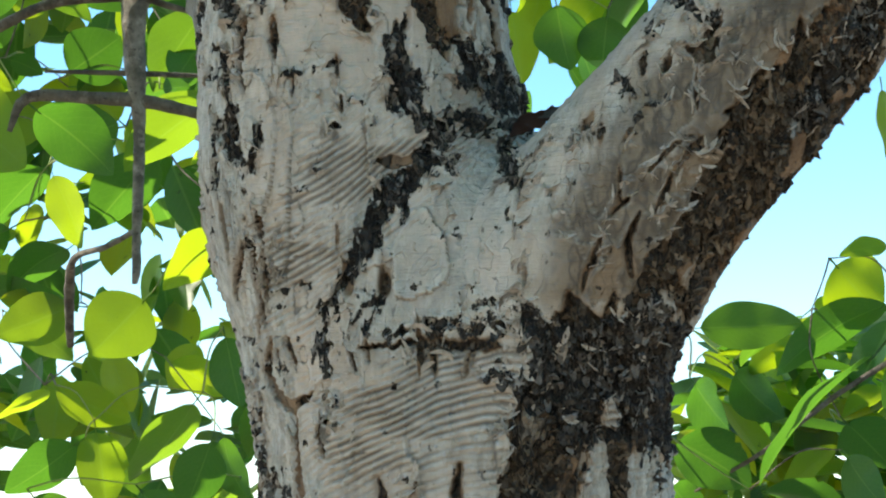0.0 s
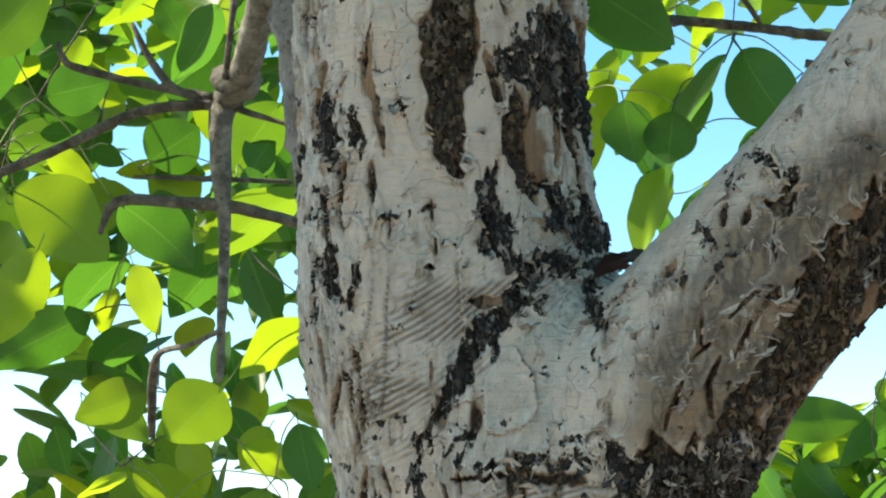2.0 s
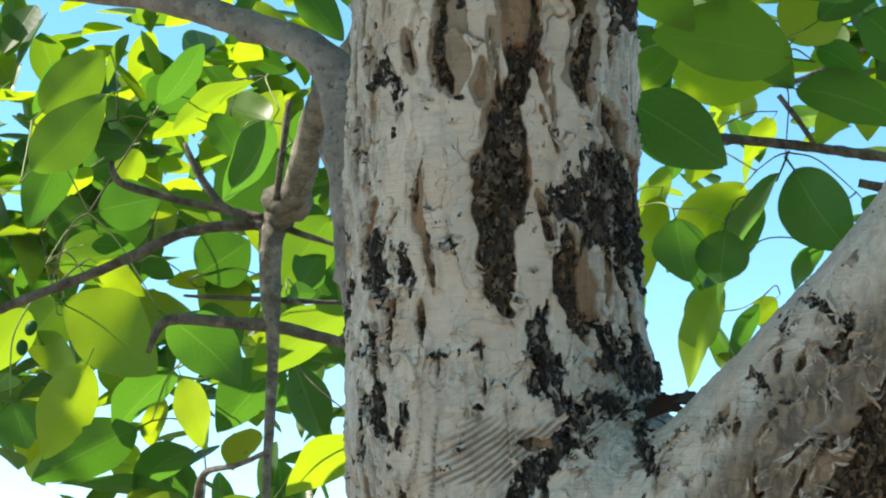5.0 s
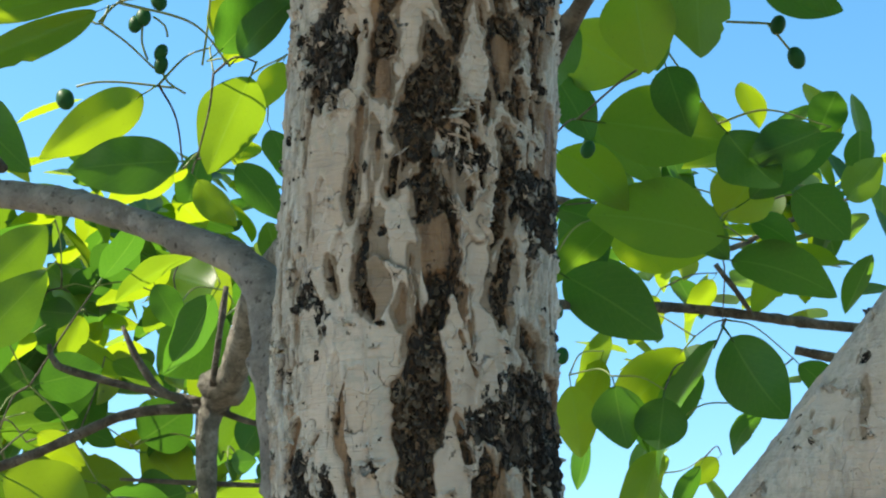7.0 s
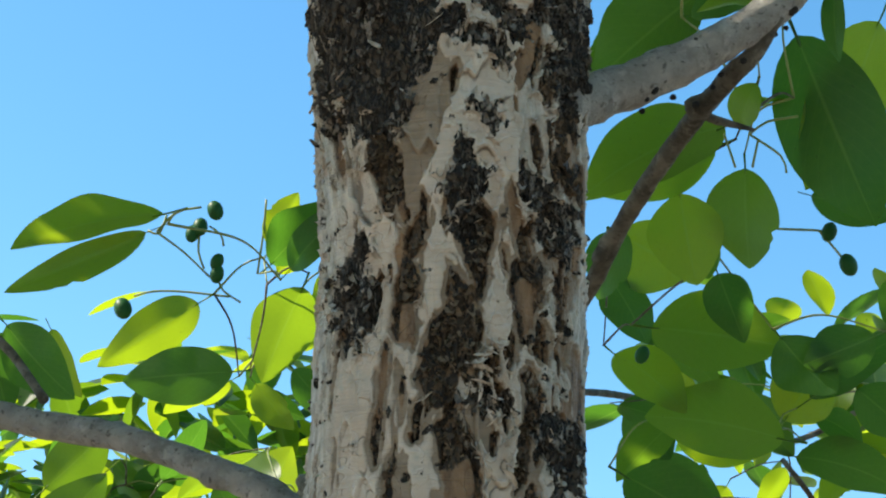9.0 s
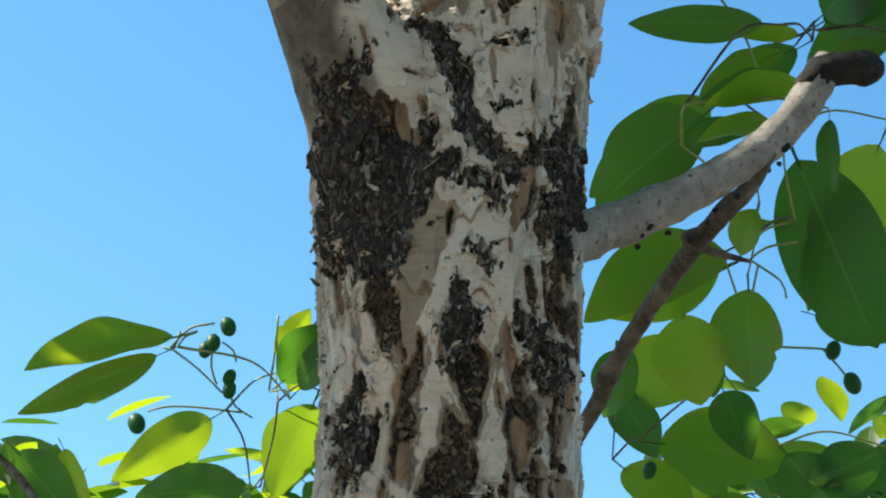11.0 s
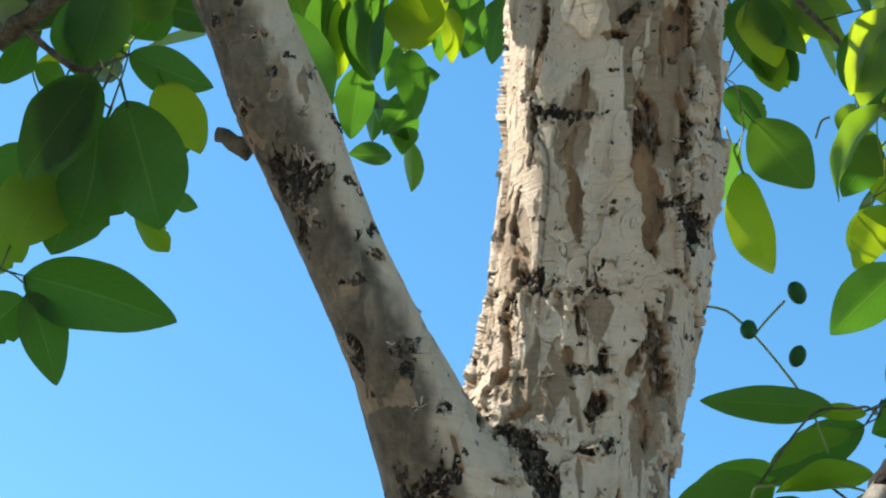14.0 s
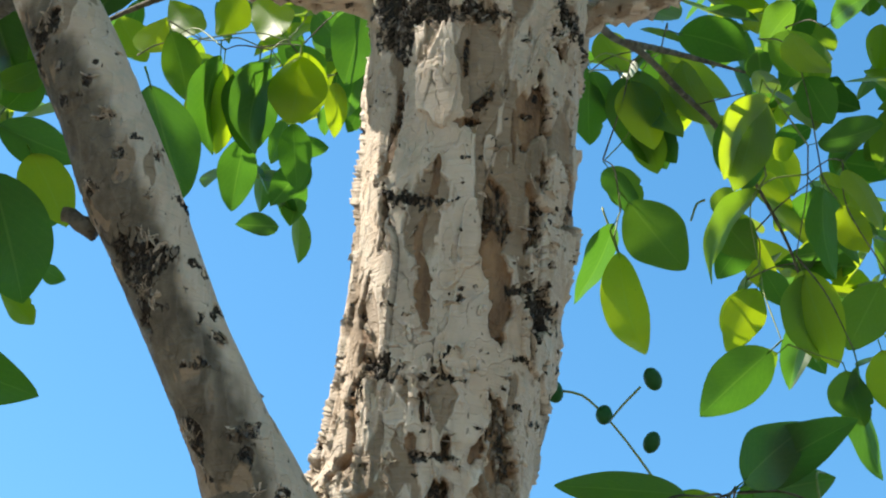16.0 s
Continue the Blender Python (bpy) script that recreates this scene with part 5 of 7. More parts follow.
FRUIT_MESH = fruit_mesh()
grey_branch = branch("branch", [(-0.0627, 0.0200, 1.8058, 0.0126), (-0.0702, 0.0300, 1.8464, 0.0134), (-0.0751, 0.0350, 1.8939, 0.0142), (-0.0798, 0.0420, 1.9294, 0.0138), (-0.0872, 0.0500, 1.9522, 0.0122), (-0.0990, 0.0550, 1.9660, 0.0101), (-0.1137, 0.0600, 1.9754, 0.0087), (-0.1465, 0.0700, 1.9896, 0.0078), (-0.1999, 0.0850, 2.0094, 0.0080), (-0.2552, 0.1000, 2.0219, 0.0085), (-0.3325, 0.1200, 2.0430, 0.0081)],
       tree, MIDGREY, "smooth grey branch behind the trunk", knobs=0.5, seed=3)
branch("twig", [(-0.2538, 0.1000, 2.0362, 0.0030), (-0.2687, 0.1100, 2.0532, 0.0027), (-0.2875, 0.1200, 2.0732, 0.0027), (-0.3142, 0.1300, 2.0958, 0.0017)],
       grey_branch, TWIG, "", knobs=0.4, seed=6)
low_left = branch("branch", [(-0.0980, 0.2500, 2.0333, 0.0100), (-0.1611, 0.3800, 2.0074, 0.0107), (-0.1930, 0.4500, 1.9613, 0.0113), (-0.2194, 0.5000, 1.9416, 0.0112), (-0.2254, 0.5000, 1.9245, 0.0095), (-0.2247, 0.5000, 1.8768, 0.0077), (-0.2231, 0.5000, 1.8379, 0.0047), (-0.2262, 0.5000, 1.7695, 0.0038), (-0.2290, 0.5000, 1.7228, 0.0021)],
       tree, HANGING, "grey-brown hanging bough with dead twigs", knobs=0.8, seed=9)
branch("twig", [(-0.2283, 0.5000, 1.9368, 0.0052), (-0.2482, 0.5000, 1.9363, 0.0043), (-0.2927, 0.5000, 1.9314, 0.0039), (-0.3666, 0.5200, 1.9056, 0.0040), (-0.4560, 0.5500, 1.8800, 0.0036), (-0.5216, 0.5600, 1.8508, 0.0019)],
       low_left, TWIG, "bare dead twig", knobs=0.3, seed=12)
branch("twig", [(-0.2305, 0.5000, 1.9412, 0.0039), (-0.2702, 0.5000, 1.9502, 0.0030), (-0.3059, 0.5000, 1.9592, 0.0030), (-0.3462, 0.5000, 1.9723, 0.0031), (-0.3529, 0.5000, 1.9890, 0.0018)],
       low_left, TWIG, "bare dead twig", knobs=0.3, seed=15)
branch("twig", [(-0.1657, 0.5200, 1.8439, 0.0043), (-0.1923, 0.5000, 1.8507, 0.0047), (-0.2184, 0.5000, 1.8571, 0.0052), (-0.2580, 0.5000, 1.8615, 0.0047), (-0.3067, 0.5000, 1.8635, 0.0043), (-0.3211, 0.5000, 1.8388, 0.0018)],
       low_left, TWIG, "bare dead twig", knobs=0.5, seed=18)
branch("twig", [(-0.2217, 0.5000, 1.9365, 0.0030), (-0.1999, 0.5000, 1.9278, 0.0026), (-0.1694, 0.5000, 1.9180, 0.0015)],
       low_left, TWIG, "", knobs=0.3, seed=21)
branch("twig", [(-0.2305, 0.5000, 1.9386, 0.0035), (-0.2614, 0.5000, 1.9499, 0.0035), (-0.2811, 0.5000, 1.9748, 0.0030), (-0.2943, 0.5000, 2.0018, 0.0015)],
       low_left, TWIG, "", knobs=0.3, seed=24)
branch("twig", [(-0.1739, 0.5200, 1.8768, 0.0017), (-0.2313, 0.5000, 1.8787, 0.0022), (-0.2932, 0.5000, 1.8826, 0.0012)],
       low_left, TWIG, "", knobs=0.3, seed=27)
branch("twig", [(-0.2263, 0.5000, 1.7631, 0.0021), (-0.2627, 0.5500, 1.7535, 0.0022), (-0.3009, 0.6000, 1.7477, 0.0028), (-0.3200, 0.6500, 1.7269, 0.0043), (-0.3343, 0.7000, 1.6781, 0.0031)],
       low_left, TWIG, "", knobs=0.3, seed=30)
branch("twig", [(-0.2125, 0.4600, 1.9488, 0.0025), (-0.2054, 0.4500, 1.9850, 0.0025), (-0.2006, 0.4500, 2.0230, 0.0015)],
       low_left, TWIG, "", knobs=0.3, seed=33)
mid_right = branch("branch", [(-0.0377, 0.6000, 2.0398, 0.0041), (0.0436, 0.9000, 2.0716, 0.0049), (0.1326, 1.1000, 2.0987, 0.0054), (0.2158, 1.1200, 2.0912, 0.0054), (0.3171, 1.1500, 2.0808, 0.0054), (0.4614, 1.2000, 2.0754, 0.0049)],
       tree, TWIG, "thin dark leafy bough", knobs=0.3, seed=36)
branch("twig", [(0.1874, 1.1000, 2.1434, 0.0030), (0.2097, 1.1000, 2.1121, 0.0030), (0.2275, 1.1200, 2.0876, 0.0025)],
       mid_right, TWIG, "", knobs=0.3, seed=39)
branch("twig", [(0.2717, 1.1500, 2.0554, 0.0049), (0.3196, 1.1500, 2.0454, 0.0055), (0.3794, 1.1500, 2.0415, 0.0038)],
       mid_right, TWIG, "", knobs=0.3, seed=42)
branch("twig", [(0.4247, 1.0000, 1.6599, 0.0027), (0.3366, 1.0000, 1.6076, 0.0027), (0.2643, 1.0000, 1.5547, 0.0022), (0.2001, 1.0500, 1.5133, 0.0012)],
       mid_right, TWIG, "", knobs=0.3, seed=45)
high_right = branch("branch", [(-0.0116, 0.7379, 2.1545, 0.0033), (0.0280, 0.9879, 2.1957, 0.0037), (0.1331, 1.1754, 2.1997, 0.0036), (0.1973, 1.2379, 2.1836, 0.0036), (0.2935, 1.3004, 2.2331, 0.0027), (0.3942, 1.3629, 2.2777, 0.0016)],
       tree, TWIG, "thin leafy bough", knobs=0.3, seed=48)
side_branch = branch("branch", [(0.0593, 0.0000, 2.1625, 0.0129), (0.0791, 0.0350, 2.1822, 0.0137), (0.1085, 0.0500, 2.1976, 0.0129), (0.1504, 0.0650, 2.2216, 0.0111), (0.1871, 0.0770, 2.2517, 0.0103), (0.2064, 0.0800, 2.2766, 0.0100), (0.2175, 0.0850, 2.2977, 0.0088)],
       tree, YOUNG, "short grey side branch with a cut end", knobs=0.2, seed=51)
branch("branch_stub", [(0.2065, 0.0800, 2.2784, 0.0097), (0.2120, 0.0810, 2.2892, 0.0104), (0.2254, 0.0830, 2.2917, 0.0097), (0.2360, 0.0850, 2.2919, 0.0107), (0.2432, 0.0870, 2.2908, 0.0091), (0.2471, 0.0890, 2.2899, 0.0047)],
       side_branch, DARK, "dark broken stub", knobs=0.6, seed=54)
branch("twig", [(0.1816, 0.0700, 2.2374, 0.0032), (0.1678, 0.0780, 2.2194, 0.0052), (0.1560, 0.0850, 2.2115, 0.0062), (0.1343, 0.1200, 2.2000, 0.0061), (0.1111, 0.1600, 2.1849, 0.0059), (0.0810, 0.2200, 2.1626, 0.0058), (0.0523, 0.2800, 2.1327, 0.0057), (0.0190, 0.3300, 2.1012, 0.0038)],
       side_branch, TWIG, "grey-brown knotty twig", knobs=0.9, seed=57)
branch("twig", [(0.1293, 0.1200, 2.2002, 0.0027), (0.1438, 0.1300, 2.1973, 0.0027), (0.1651, 0.1400, 2.1933, 0.0012)],
       side_branch, TWIG, "", knobs=0.5, seed=60)
up_right = branch("branch", [(0.0826, 0.2936, 2.8740, 0.0069), (0.1177, 0.5736, 2.9992, 0.0040), (0.1487, 0.6856, 3.0461, 0.0038), (0.1891, 0.7976, 3.0636, 0.0034), (0.2304, 0.9096, 3.0801, 0.0029), (0.2772, 1.0216, 3.0604, 0.0024), (0.3132, 1.0776, 3.0067, 0.0019), (0.3289, 1.1112, 2.9609, 0.0012)],
       tree, TWIG, "thin drooping leafy bough", knobs=0.3, seed=63)
branch("twig", [(0.1328, 0.6296, 3.0248, 0.0037), (0.1844, 0.7976, 3.1163, 0.0034), (0.2632, 0.9096, 3.1578, 0.0017)],
       up_right, TWIG, "", knobs=0.3, seed=66)
up_mid = branch("branch", [(-0.0280, 0.2000, 2.8709, 0.0064), (-0.1933, 0.6000, 3.1352, 0.0072), (-0.3627, 0.8500, 3.2917, 0.0056), (-0.5010, 0.9500, 3.3262, 0.0037), (-0.6132, 1.0000, 3.3131, 0.0022)],
       tree, TWIG, "leafy bough overhead", knobs=0.3, seed=69)
up_left = branch("branch", [(-0.2266, 0.0000, 2.6974, 0.0070), (-0.3276, 0.1200, 2.7499, 0.0078), (-0.4060, 0.2000, 2.7694, 0.0083), (-0.4512, 0.2500, 2.7787, 0.0086), (-0.4980, 0.2800, 2.7709, 0.0083), (-0.5556, 0.3000, 2.7499, 0.0059)],
       tree, TWIG, "brown branch of the leafy crown", knobs=0.3, seed=72)
branch("twig", [(-0.4786, 0.2700, 2.7718, 0.0029), (-0.4493, 0.2700, 2.7444, 0.0029), (-0.4261, 0.2800, 2.7309, 0.0034), (-0.4106, 0.2900, 2.7395, 0.0024), (-0.3947, 0.3100, 2.7613, 0.0010)],
       up_left, TWIG, "", knobs=0.3, seed=75)
branch("branch_stub", [(-0.1400, -0.1280, 2.4194, 0.0054), (-0.1499, -0.1300, 2.4251, 0.0048), (-0.1549, -0.1300, 2.4294, 0.0042), (-0.1597, -0.1300, 2.4308, 0.0042)],
       tree, TWIG, "small dark brown broken stub on the slim limb", knobs=0.5, seed=78)
bark_limb("branch", [(0.0246, 0.0000, 2.6360, 0.0149), (-0.0198, -0.0100, 2.6520, 0.0127), (-0.0561, -0.0200, 2.6541, 0.0119), (-0.1006, -0.0300, 2.6680, 0.0112)], 0.004, "", fine=110, coarse=40)
bark_limb("branch", [(0.1067, 0.0000, 2.6224, 0.0147), (0.1358, 0.0100, 2.6428, 0.0127), (0.1730, 0.0200, 2.6631, 0.0113), (0.2112, 0.0300, 2.6906, 0.0107)], 0.004, "", fine=110, coarse=40)
branch("crown_limb", [(0.02, 0.06, 3.38, 0.020), (-0.35, 0.04, 3.60, 0.016), (-1.00, 0.00, 3.55, 0.011), (-1.80, -0.10, 3.30, 0.005)], tree, TWIG, seed=84)
branch("crown_limb", [(0.00, 0.07, 3.60, 0.018), (-0.50, 0.50, 3.90, 0.013), (-1.30, 1.10, 4.00, 0.008), (-1.90, 1.40, 3.90, 0.004)], tree, TWIG, seed=87)
branch("crown_limb", [(-0.01, 0.07, 3.70, 0.016), (0.20, 0.80, 4.20, 0.011), (0.50, 1.50, 4.40, 0.005)], tree, TWIG, seed=90)
branch("crown_limb", [(-0.02, 0.08, 3.80, 0.014), (0.10, -0.20, 4.00, 0.010), (0.40, -0.60, 4.10, 0.005)], tree, TWIG, seed=93)
branch("crown_limb", [(-0.42, -0.16, 3.10, 0.011), (-0.80, -0.20, 3.40, 0.009), (-1.50, -0.40, 3.60, 0.004)], tree, TWIG, seed=96)
branch("crown_limb", [(0.68, 0.00, 2.90, 0.013), (1.00, 0.30, 3.20, 0.009), (1.40, 0.70, 3.50, 0.004)], tree, TWIG, seed=99)
branch("crown_limb", [(0.00, 0.06, 3.50, 0.015), (0.30, -0.80, 3.50, 0.011), (0.60, -1.70, 3.50, 0.005)], tree, TWIG, seed=102)


def knot_at(parent, x, y, z, r, seed):
    """A small dark broken knot."""
    around, rows = 9, 6
    a = np.linspace(0.15, math.pi - 0.15, rows)[:, None]
    b = np.linspace(0, 2 * math.pi, around, endpoint=False)[None]
    p = np.stack([np.sin(a) * np.cos(b), np.sin(a) * np.sin(b) * 0.8, np.cos(a) * np.ones_like(b) * 0.9], -1).reshape(-1, 3)
    p *= (1 + 0.35 * cloud(p + seed, 1.7, seed, 2))[:, None]
    return sheet("knot", p * r + (x, y, z), quads(rows, around), DARK, parent)


for seed, (x, y, z, r) in enumerate([
    (0.1110, 0.0423, 2.1870, 0.0026), (0.1064, 0.0434, 2.1822, 0.0019), (0.1207, 0.0564, 2.1872, 0.0020), (0.1035, 0.0498, 2.1776, 0.0019),
    (0.1349, 0.0504, 2.2180, 0.0016), (0.1475, 0.0655, 2.2021, 0.0017), (0.1604, 0.0693, 2.2110, 0.0020), (0.1889, 0.0722, 2.2405, 0.0037),
    (0.1789, 0.0754, 2.2281, 0.0017), (0.1852, 0.0781, 2.2326, 0.0017), (0.1328, 0.0622, 2.1840, 0.0023), (0.1428, 0.0646, 2.1945, 0.0016),
]):
    knot_at(side_branch, x, y, z, r, seed)
fruit_at(side_branch, 0.0892, 0.2250, 2.4660, 0.0076)
fruit_at(side_branch, 0.1255, 0.2250, 2.4463, 0.0067)
fruit_at(side_branch, 0.1606, 0.2250, 2.4730, 0.0071)
fruit_at(side_branch, 0.1587, 0.2250, 2.4246, 0.0066)
fruit_at(grey_branch, -0.2841, 0.5500, 2.2834, 0.0076)
fruit_at(grey_branch, -0.2969, 0.5500, 2.2696, 0.0072)
fruit_at(grey_branch, -0.3036, 0.5500, 2.2639, 0.0067)
fruit_at(grey_branch, -0.2813, 0.5500, 2.2383, 0.0062)
fruit_at(grey_branch, -0.2810, 0.5500, 2.2275, 0.0066)
fruit_at(grey_branch, -0.3621, 0.5500, 2.2013, 0.0085)
fruit_at(side_branch, 0.2237, 0.5300, 2.2351, 0.0067)
fruit_at(side_branch, 0.2371, 0.5300, 2.2077, 0.0076)
fruit_at(high_right, 0.0686, 0.6200, 2.1605, 0.0066)
fruit_at(high_right, 0.0358, 0.7000, 2.0366, 0.0064)
fruit_at(high_right, 0.0400, 0.7000, 1.9969, 0.0064)
fruit_at(low_left, -0.5308, 0.8000, 1.8659, 0.0063)
fruit_at(low_left, -0.5225, 0.8000, 1.8842, 0.0063)
branch("stalk", [(0.0952, 0.2250, 2.4655, 0.0009), (0.1098, 0.2250, 2.4618, 0.0009), (0.1255, 0.2250, 2.4463, 0.0009), (0.1450, 0.2250, 2.4200, 0.0009), (0.1649, 0.2250, 2.3869, 0.0009), (0.1767, 0.2250, 2.3509, 0.0008)], side_branch, GREEN, sides=6)
branch("stalk", [(0.1301, 0.2250, 2.4425, 0.0009), (0.1383, 0.2250, 2.4528, 0.0009), (0.1517, 0.2250, 2.4671, 0.0009)], side_branch, GREEN, sides=6)
branch("stalk", [(-0.3327, 0.5500, 2.2651, 0.0011), (-0.3099, 0.5500, 2.2474, 0.0010), (-0.2873, 0.5500, 2.2253, 0.0010)], grey_branch, GREEN, sides=6)
branch("stalk", [(-0.3527, 0.5500, 2.2117, 0.0010), (-0.3357, 0.5500, 2.2150, 0.0010), (-0.3088, 0.5500, 2.2135, 0.0010), (-0.2698, 0.5500, 2.2076, 0.0010)], grey_branch, GREEN, sides=6)
branch("stalk", [(-0.3352, 0.5500, 2.2667, 0.0011), (-0.3185, 0.5500, 2.2834, 0.0011), (-0.2965, 0.5500, 2.2869, 0.0011)], grey_branch, GREEN, sides=6)
branch("stalk", [(-0.2969, 0.5500, 2.2676, 0.0010), (-0.2977, 0.5500, 2.2478, 0.0010), (-0.2924, 0.5500, 2.2329, 0.0010)], grey_branch, GREEN, sides=6)
branch("stalk", [(-0.3268, 0.5500, 2.2813, 0.0011), (-0.3327, 0.5500, 2.2651, 0.0011), (-0.3427, 0.5500, 2.2686, 0.0011)], grey_branch, GREEN, sides=6)
branch("stalk", [(-0.2799, 0.5500, 2.2226, 0.0010), (-0.2748, 0.5500, 2.2126, 0.0010), (-0.2600, 0.5500, 2.2024, 0.0010)], grey_branch, GREEN, sides=6)
branch("stalk", [(-0.2759, 0.5500, 2.2518, 0.0010), (-0.2786, 0.5500, 2.2618, 0.0010), (-0.2886, 0.5500, 2.2697, 0.0010)], grey_branch, GREEN, sides=6)
branch("stalk", [(-0.2461, 0.5500, 2.2261, 0.0010), (-0.2420, 0.5500, 2.2603, 0.0010), (-0.2398, 0.5500, 2.2908, 0.0010)], grey_branch, GREEN, sides=6)
branch("stalk", [(0.1827, 0.5300, 2.2397, 0.0010), (0.2136, 0.5300, 2.2370, 0.0010), (0.2223, 0.5300, 2.2352, 0.0010)], side_branch, GREEN, sides=6)
branch("stalk", [(0.2158, 0.5300, 2.2364, 0.0010), (0.2261, 0.5300, 2.2229, 0.0010), (0.2351, 0.5300, 2.2101, 0.0010)], side_branch, GREEN, sides=6)
branch("stalk", [(0.1463, 0.3000, 2.2453, 0.0009), (0.1530, 0.3000, 2.2205, 0.0009)], side_branch, GREEN, sides=6)
branch("stalk", [(0.1636, 0.3000, 2.2436, 0.0009), (0.1755, 0.3000, 2.2519, 0.0009), (0.1967, 0.3000, 2.2548, 0.0009)], side_branch, GREEN, sides=6)
branch("stalk", [(0.1636, 0.3000, 2.2436, 0.0009), (0.1838, 0.3000, 2.2271, 0.0008), (0.1870, 0.3000, 2.2148, 0.0008)], side_branch, GREEN, sides=6)
branch("stalk", [(0.1692, 0.3000, 2.2400, 0.0009), (0.1644, 0.3000, 2.2200, 0.0009)], side_branch, GREEN, sides=6)
branch("stalk", [(0.0934, 0.9000, 2.9773, 0.0014), (0.1022, 0.9000, 2.9476, 0.0014), (0.1108, 0.9000, 2.9183, 0.0014)], up_right, GREEN, sides=6)
branch("stalk", [(0.1940, 0.9000, 2.9564, 0.0014), (0.2013, 0.9000, 2.9777, 0.0014), (0.2110, 0.9000, 2.9822, 0.0014)], up_right, GREEN, sides=6)


# ---- leaves ----
def leaf_mesh(name, wide, bend, fold, curl, notch=0.0, seed=0, made_of=LEAF):
    """An oval leaf of unit length along +y, stalk at the origin, upper face to +z; wide: half width."""
    rng = np.random.default_rng(seed)
    ts = np.concatenate([[0.0, 0.03, 0.08], np.linspace(0.13, 0.92, 15), [0.965, 1.0]])
    us = np.linspace(-1, 1, 9)
    verts, uvs = [], []
    for t in ts:
        half = wide * (math.sin(math.pi * min(1, t) ** 0.85) ** 0.72 if 0 < t < 1 else 0.0)
        half *= 1.0 - 0.28 * max(0.0, t - 0.55)
        half = max(half, 0.004)
        for u in us:
            w = half * (1 + 0.03 * math.sin(9 * t + 3 * u + seed))
            if notch and u > 0.6 and 0.55 < t < 0.8:
                w *= 1 - notch * rng.random()
            x = u * w
            z = fold * abs(x) + bend * (t - 0.5) ** 2 - bend * 0.25 + curl * x * (t - 0.4) + 0.012 * math.sin(14 * t + seed) * abs(u)
            verts.append((x, t, z))
            uvs.append((0.5 + 0.5 * u, t))
    k = len(us)
    faces = [(i * k + j, i * k + j + 1, (i + 1) * k + j + 1, (i + 1) * k + j) for i in range(len(ts) - 1) for j in range(k - 1)]
    # a short stalk
    first = len(verts)
    for t, r in ((-0.16, 0.010), (-0.06, 0.008), (0.06, 0.006)):
        for j in range(4):
            a = math.pi / 2 * j
            verts.append((r * math.cos(a), t, r * math.sin(a) + 0.25 * t * t - 0.004))
            uvs.append((0.5, 0.1))
    for i in range(2):
        for j in range(4):
            a, b = first + 4 * i + j, first + 4 * i + (j + 1) % 4
            faces.append((a, b, b + 4, a + 4))
    ob = sheet(name, verts, faces, made_of, uvs=uvs)
    me = ob.data
    bpy.data.objects.remove(ob)
    return me


def leaf_set(made_of):
    shapes = ((0.30, -0.35, 0.10, 0.2, 0.0), (0.27, -0.25, 0.20, -0.3, 0.0), (0.33, 0.20, 0.12, 0.3, 0.0), (0.25, -0.50, 0.25, 0.0, 0.0), (0.29, -0.15, 0.30, 0.5, 0.25))
    return [leaf_mesh("leaf", *shape, seed=i + 1, made_of=made_of) for i, shape in enumerate(shapes)]


# boughs in sun get the brighter leaf, the others the darker: light put into colour
SHADED_LEAVES, SUNLIT_LEAVES = leaf_set(LEAF), leaf_set(SUNLIT_LEAF)


def leaf_at(parent, base, tip, width, roll, which=0):
    """A leaf from its stalk end to its tip; width: full width; roll: turn of its underside away from the viewer's side."""
    base, tip = Vector(base), Vector(tip)
    y = tip - base
    length = y.length
    y.normalize()
    under = Vector((0.48, -1, -0.66))
    under = (under - y * under.dot(y)).normalized()
    under = Matrix.Rotation(radians(roll), 3, y) @ under
    z = -under
    x = y.cross(z)
    ob = new("leaf", (SUNLIT_LEAVES if parent in (low_left, grey_branch, up_right, up_mid) else SHADED_LEAVES)[which % 5])
    ob.parent = parent
    wide = width / (2 * (0.30, 0.27, 0.33, 0.25, 0.29)[which % 5])
    m = Matrix((x * wide, y * length, z * length)).transposed().to_4x4()
    ob.matrix_local = Matrix.Translation(base) @ m
    return ob


def twig_spray(parent, bases, seed):
    """Thin twigs that join the stalks of a spray of leaves, each to its nearest neighbour."""
    b = np.array(bases, float)
    joined, left = [0], list(range(1, len(b)))
    rng = np.random.default_rng(seed)
    while left:
        d = np.linalg.norm(b[left][:, None] - b[joined][None], axis=2)
        i, j = np.unravel_index(d.argmin(), d.shape)
        a, c, span = b[left[i]], b[joined[j]], d[i, j]
        joined.append(left.pop(i))
        if 0.004 < span < 0.15:
            mid = (a + c) / 2 + (0, 0, 0.10 * span) + rng.normal(0, 0.07 * span, 3)
            branch("twig", [(*a, 0.0007), (*mid, 0.0009), (*c, 0.0011)], parent, GREEN if rng.random() < 0.5 else TWIG, sides=6)


def spray(parent, rows):
    for x, y, z, tx, ty, tz, wide, roll, which in rows:
        leaf_at(parent, (x, y, z), (tx, ty, tz), wide, roll, which)
    back = [(x - 0.15 * (tx - x), y - 0.15 * (ty - y), z - 0.15 * (tz - z)) for x, y, z, tx, ty, tz, *_ in rows]
    twig_spray(parent, back, len(rows))


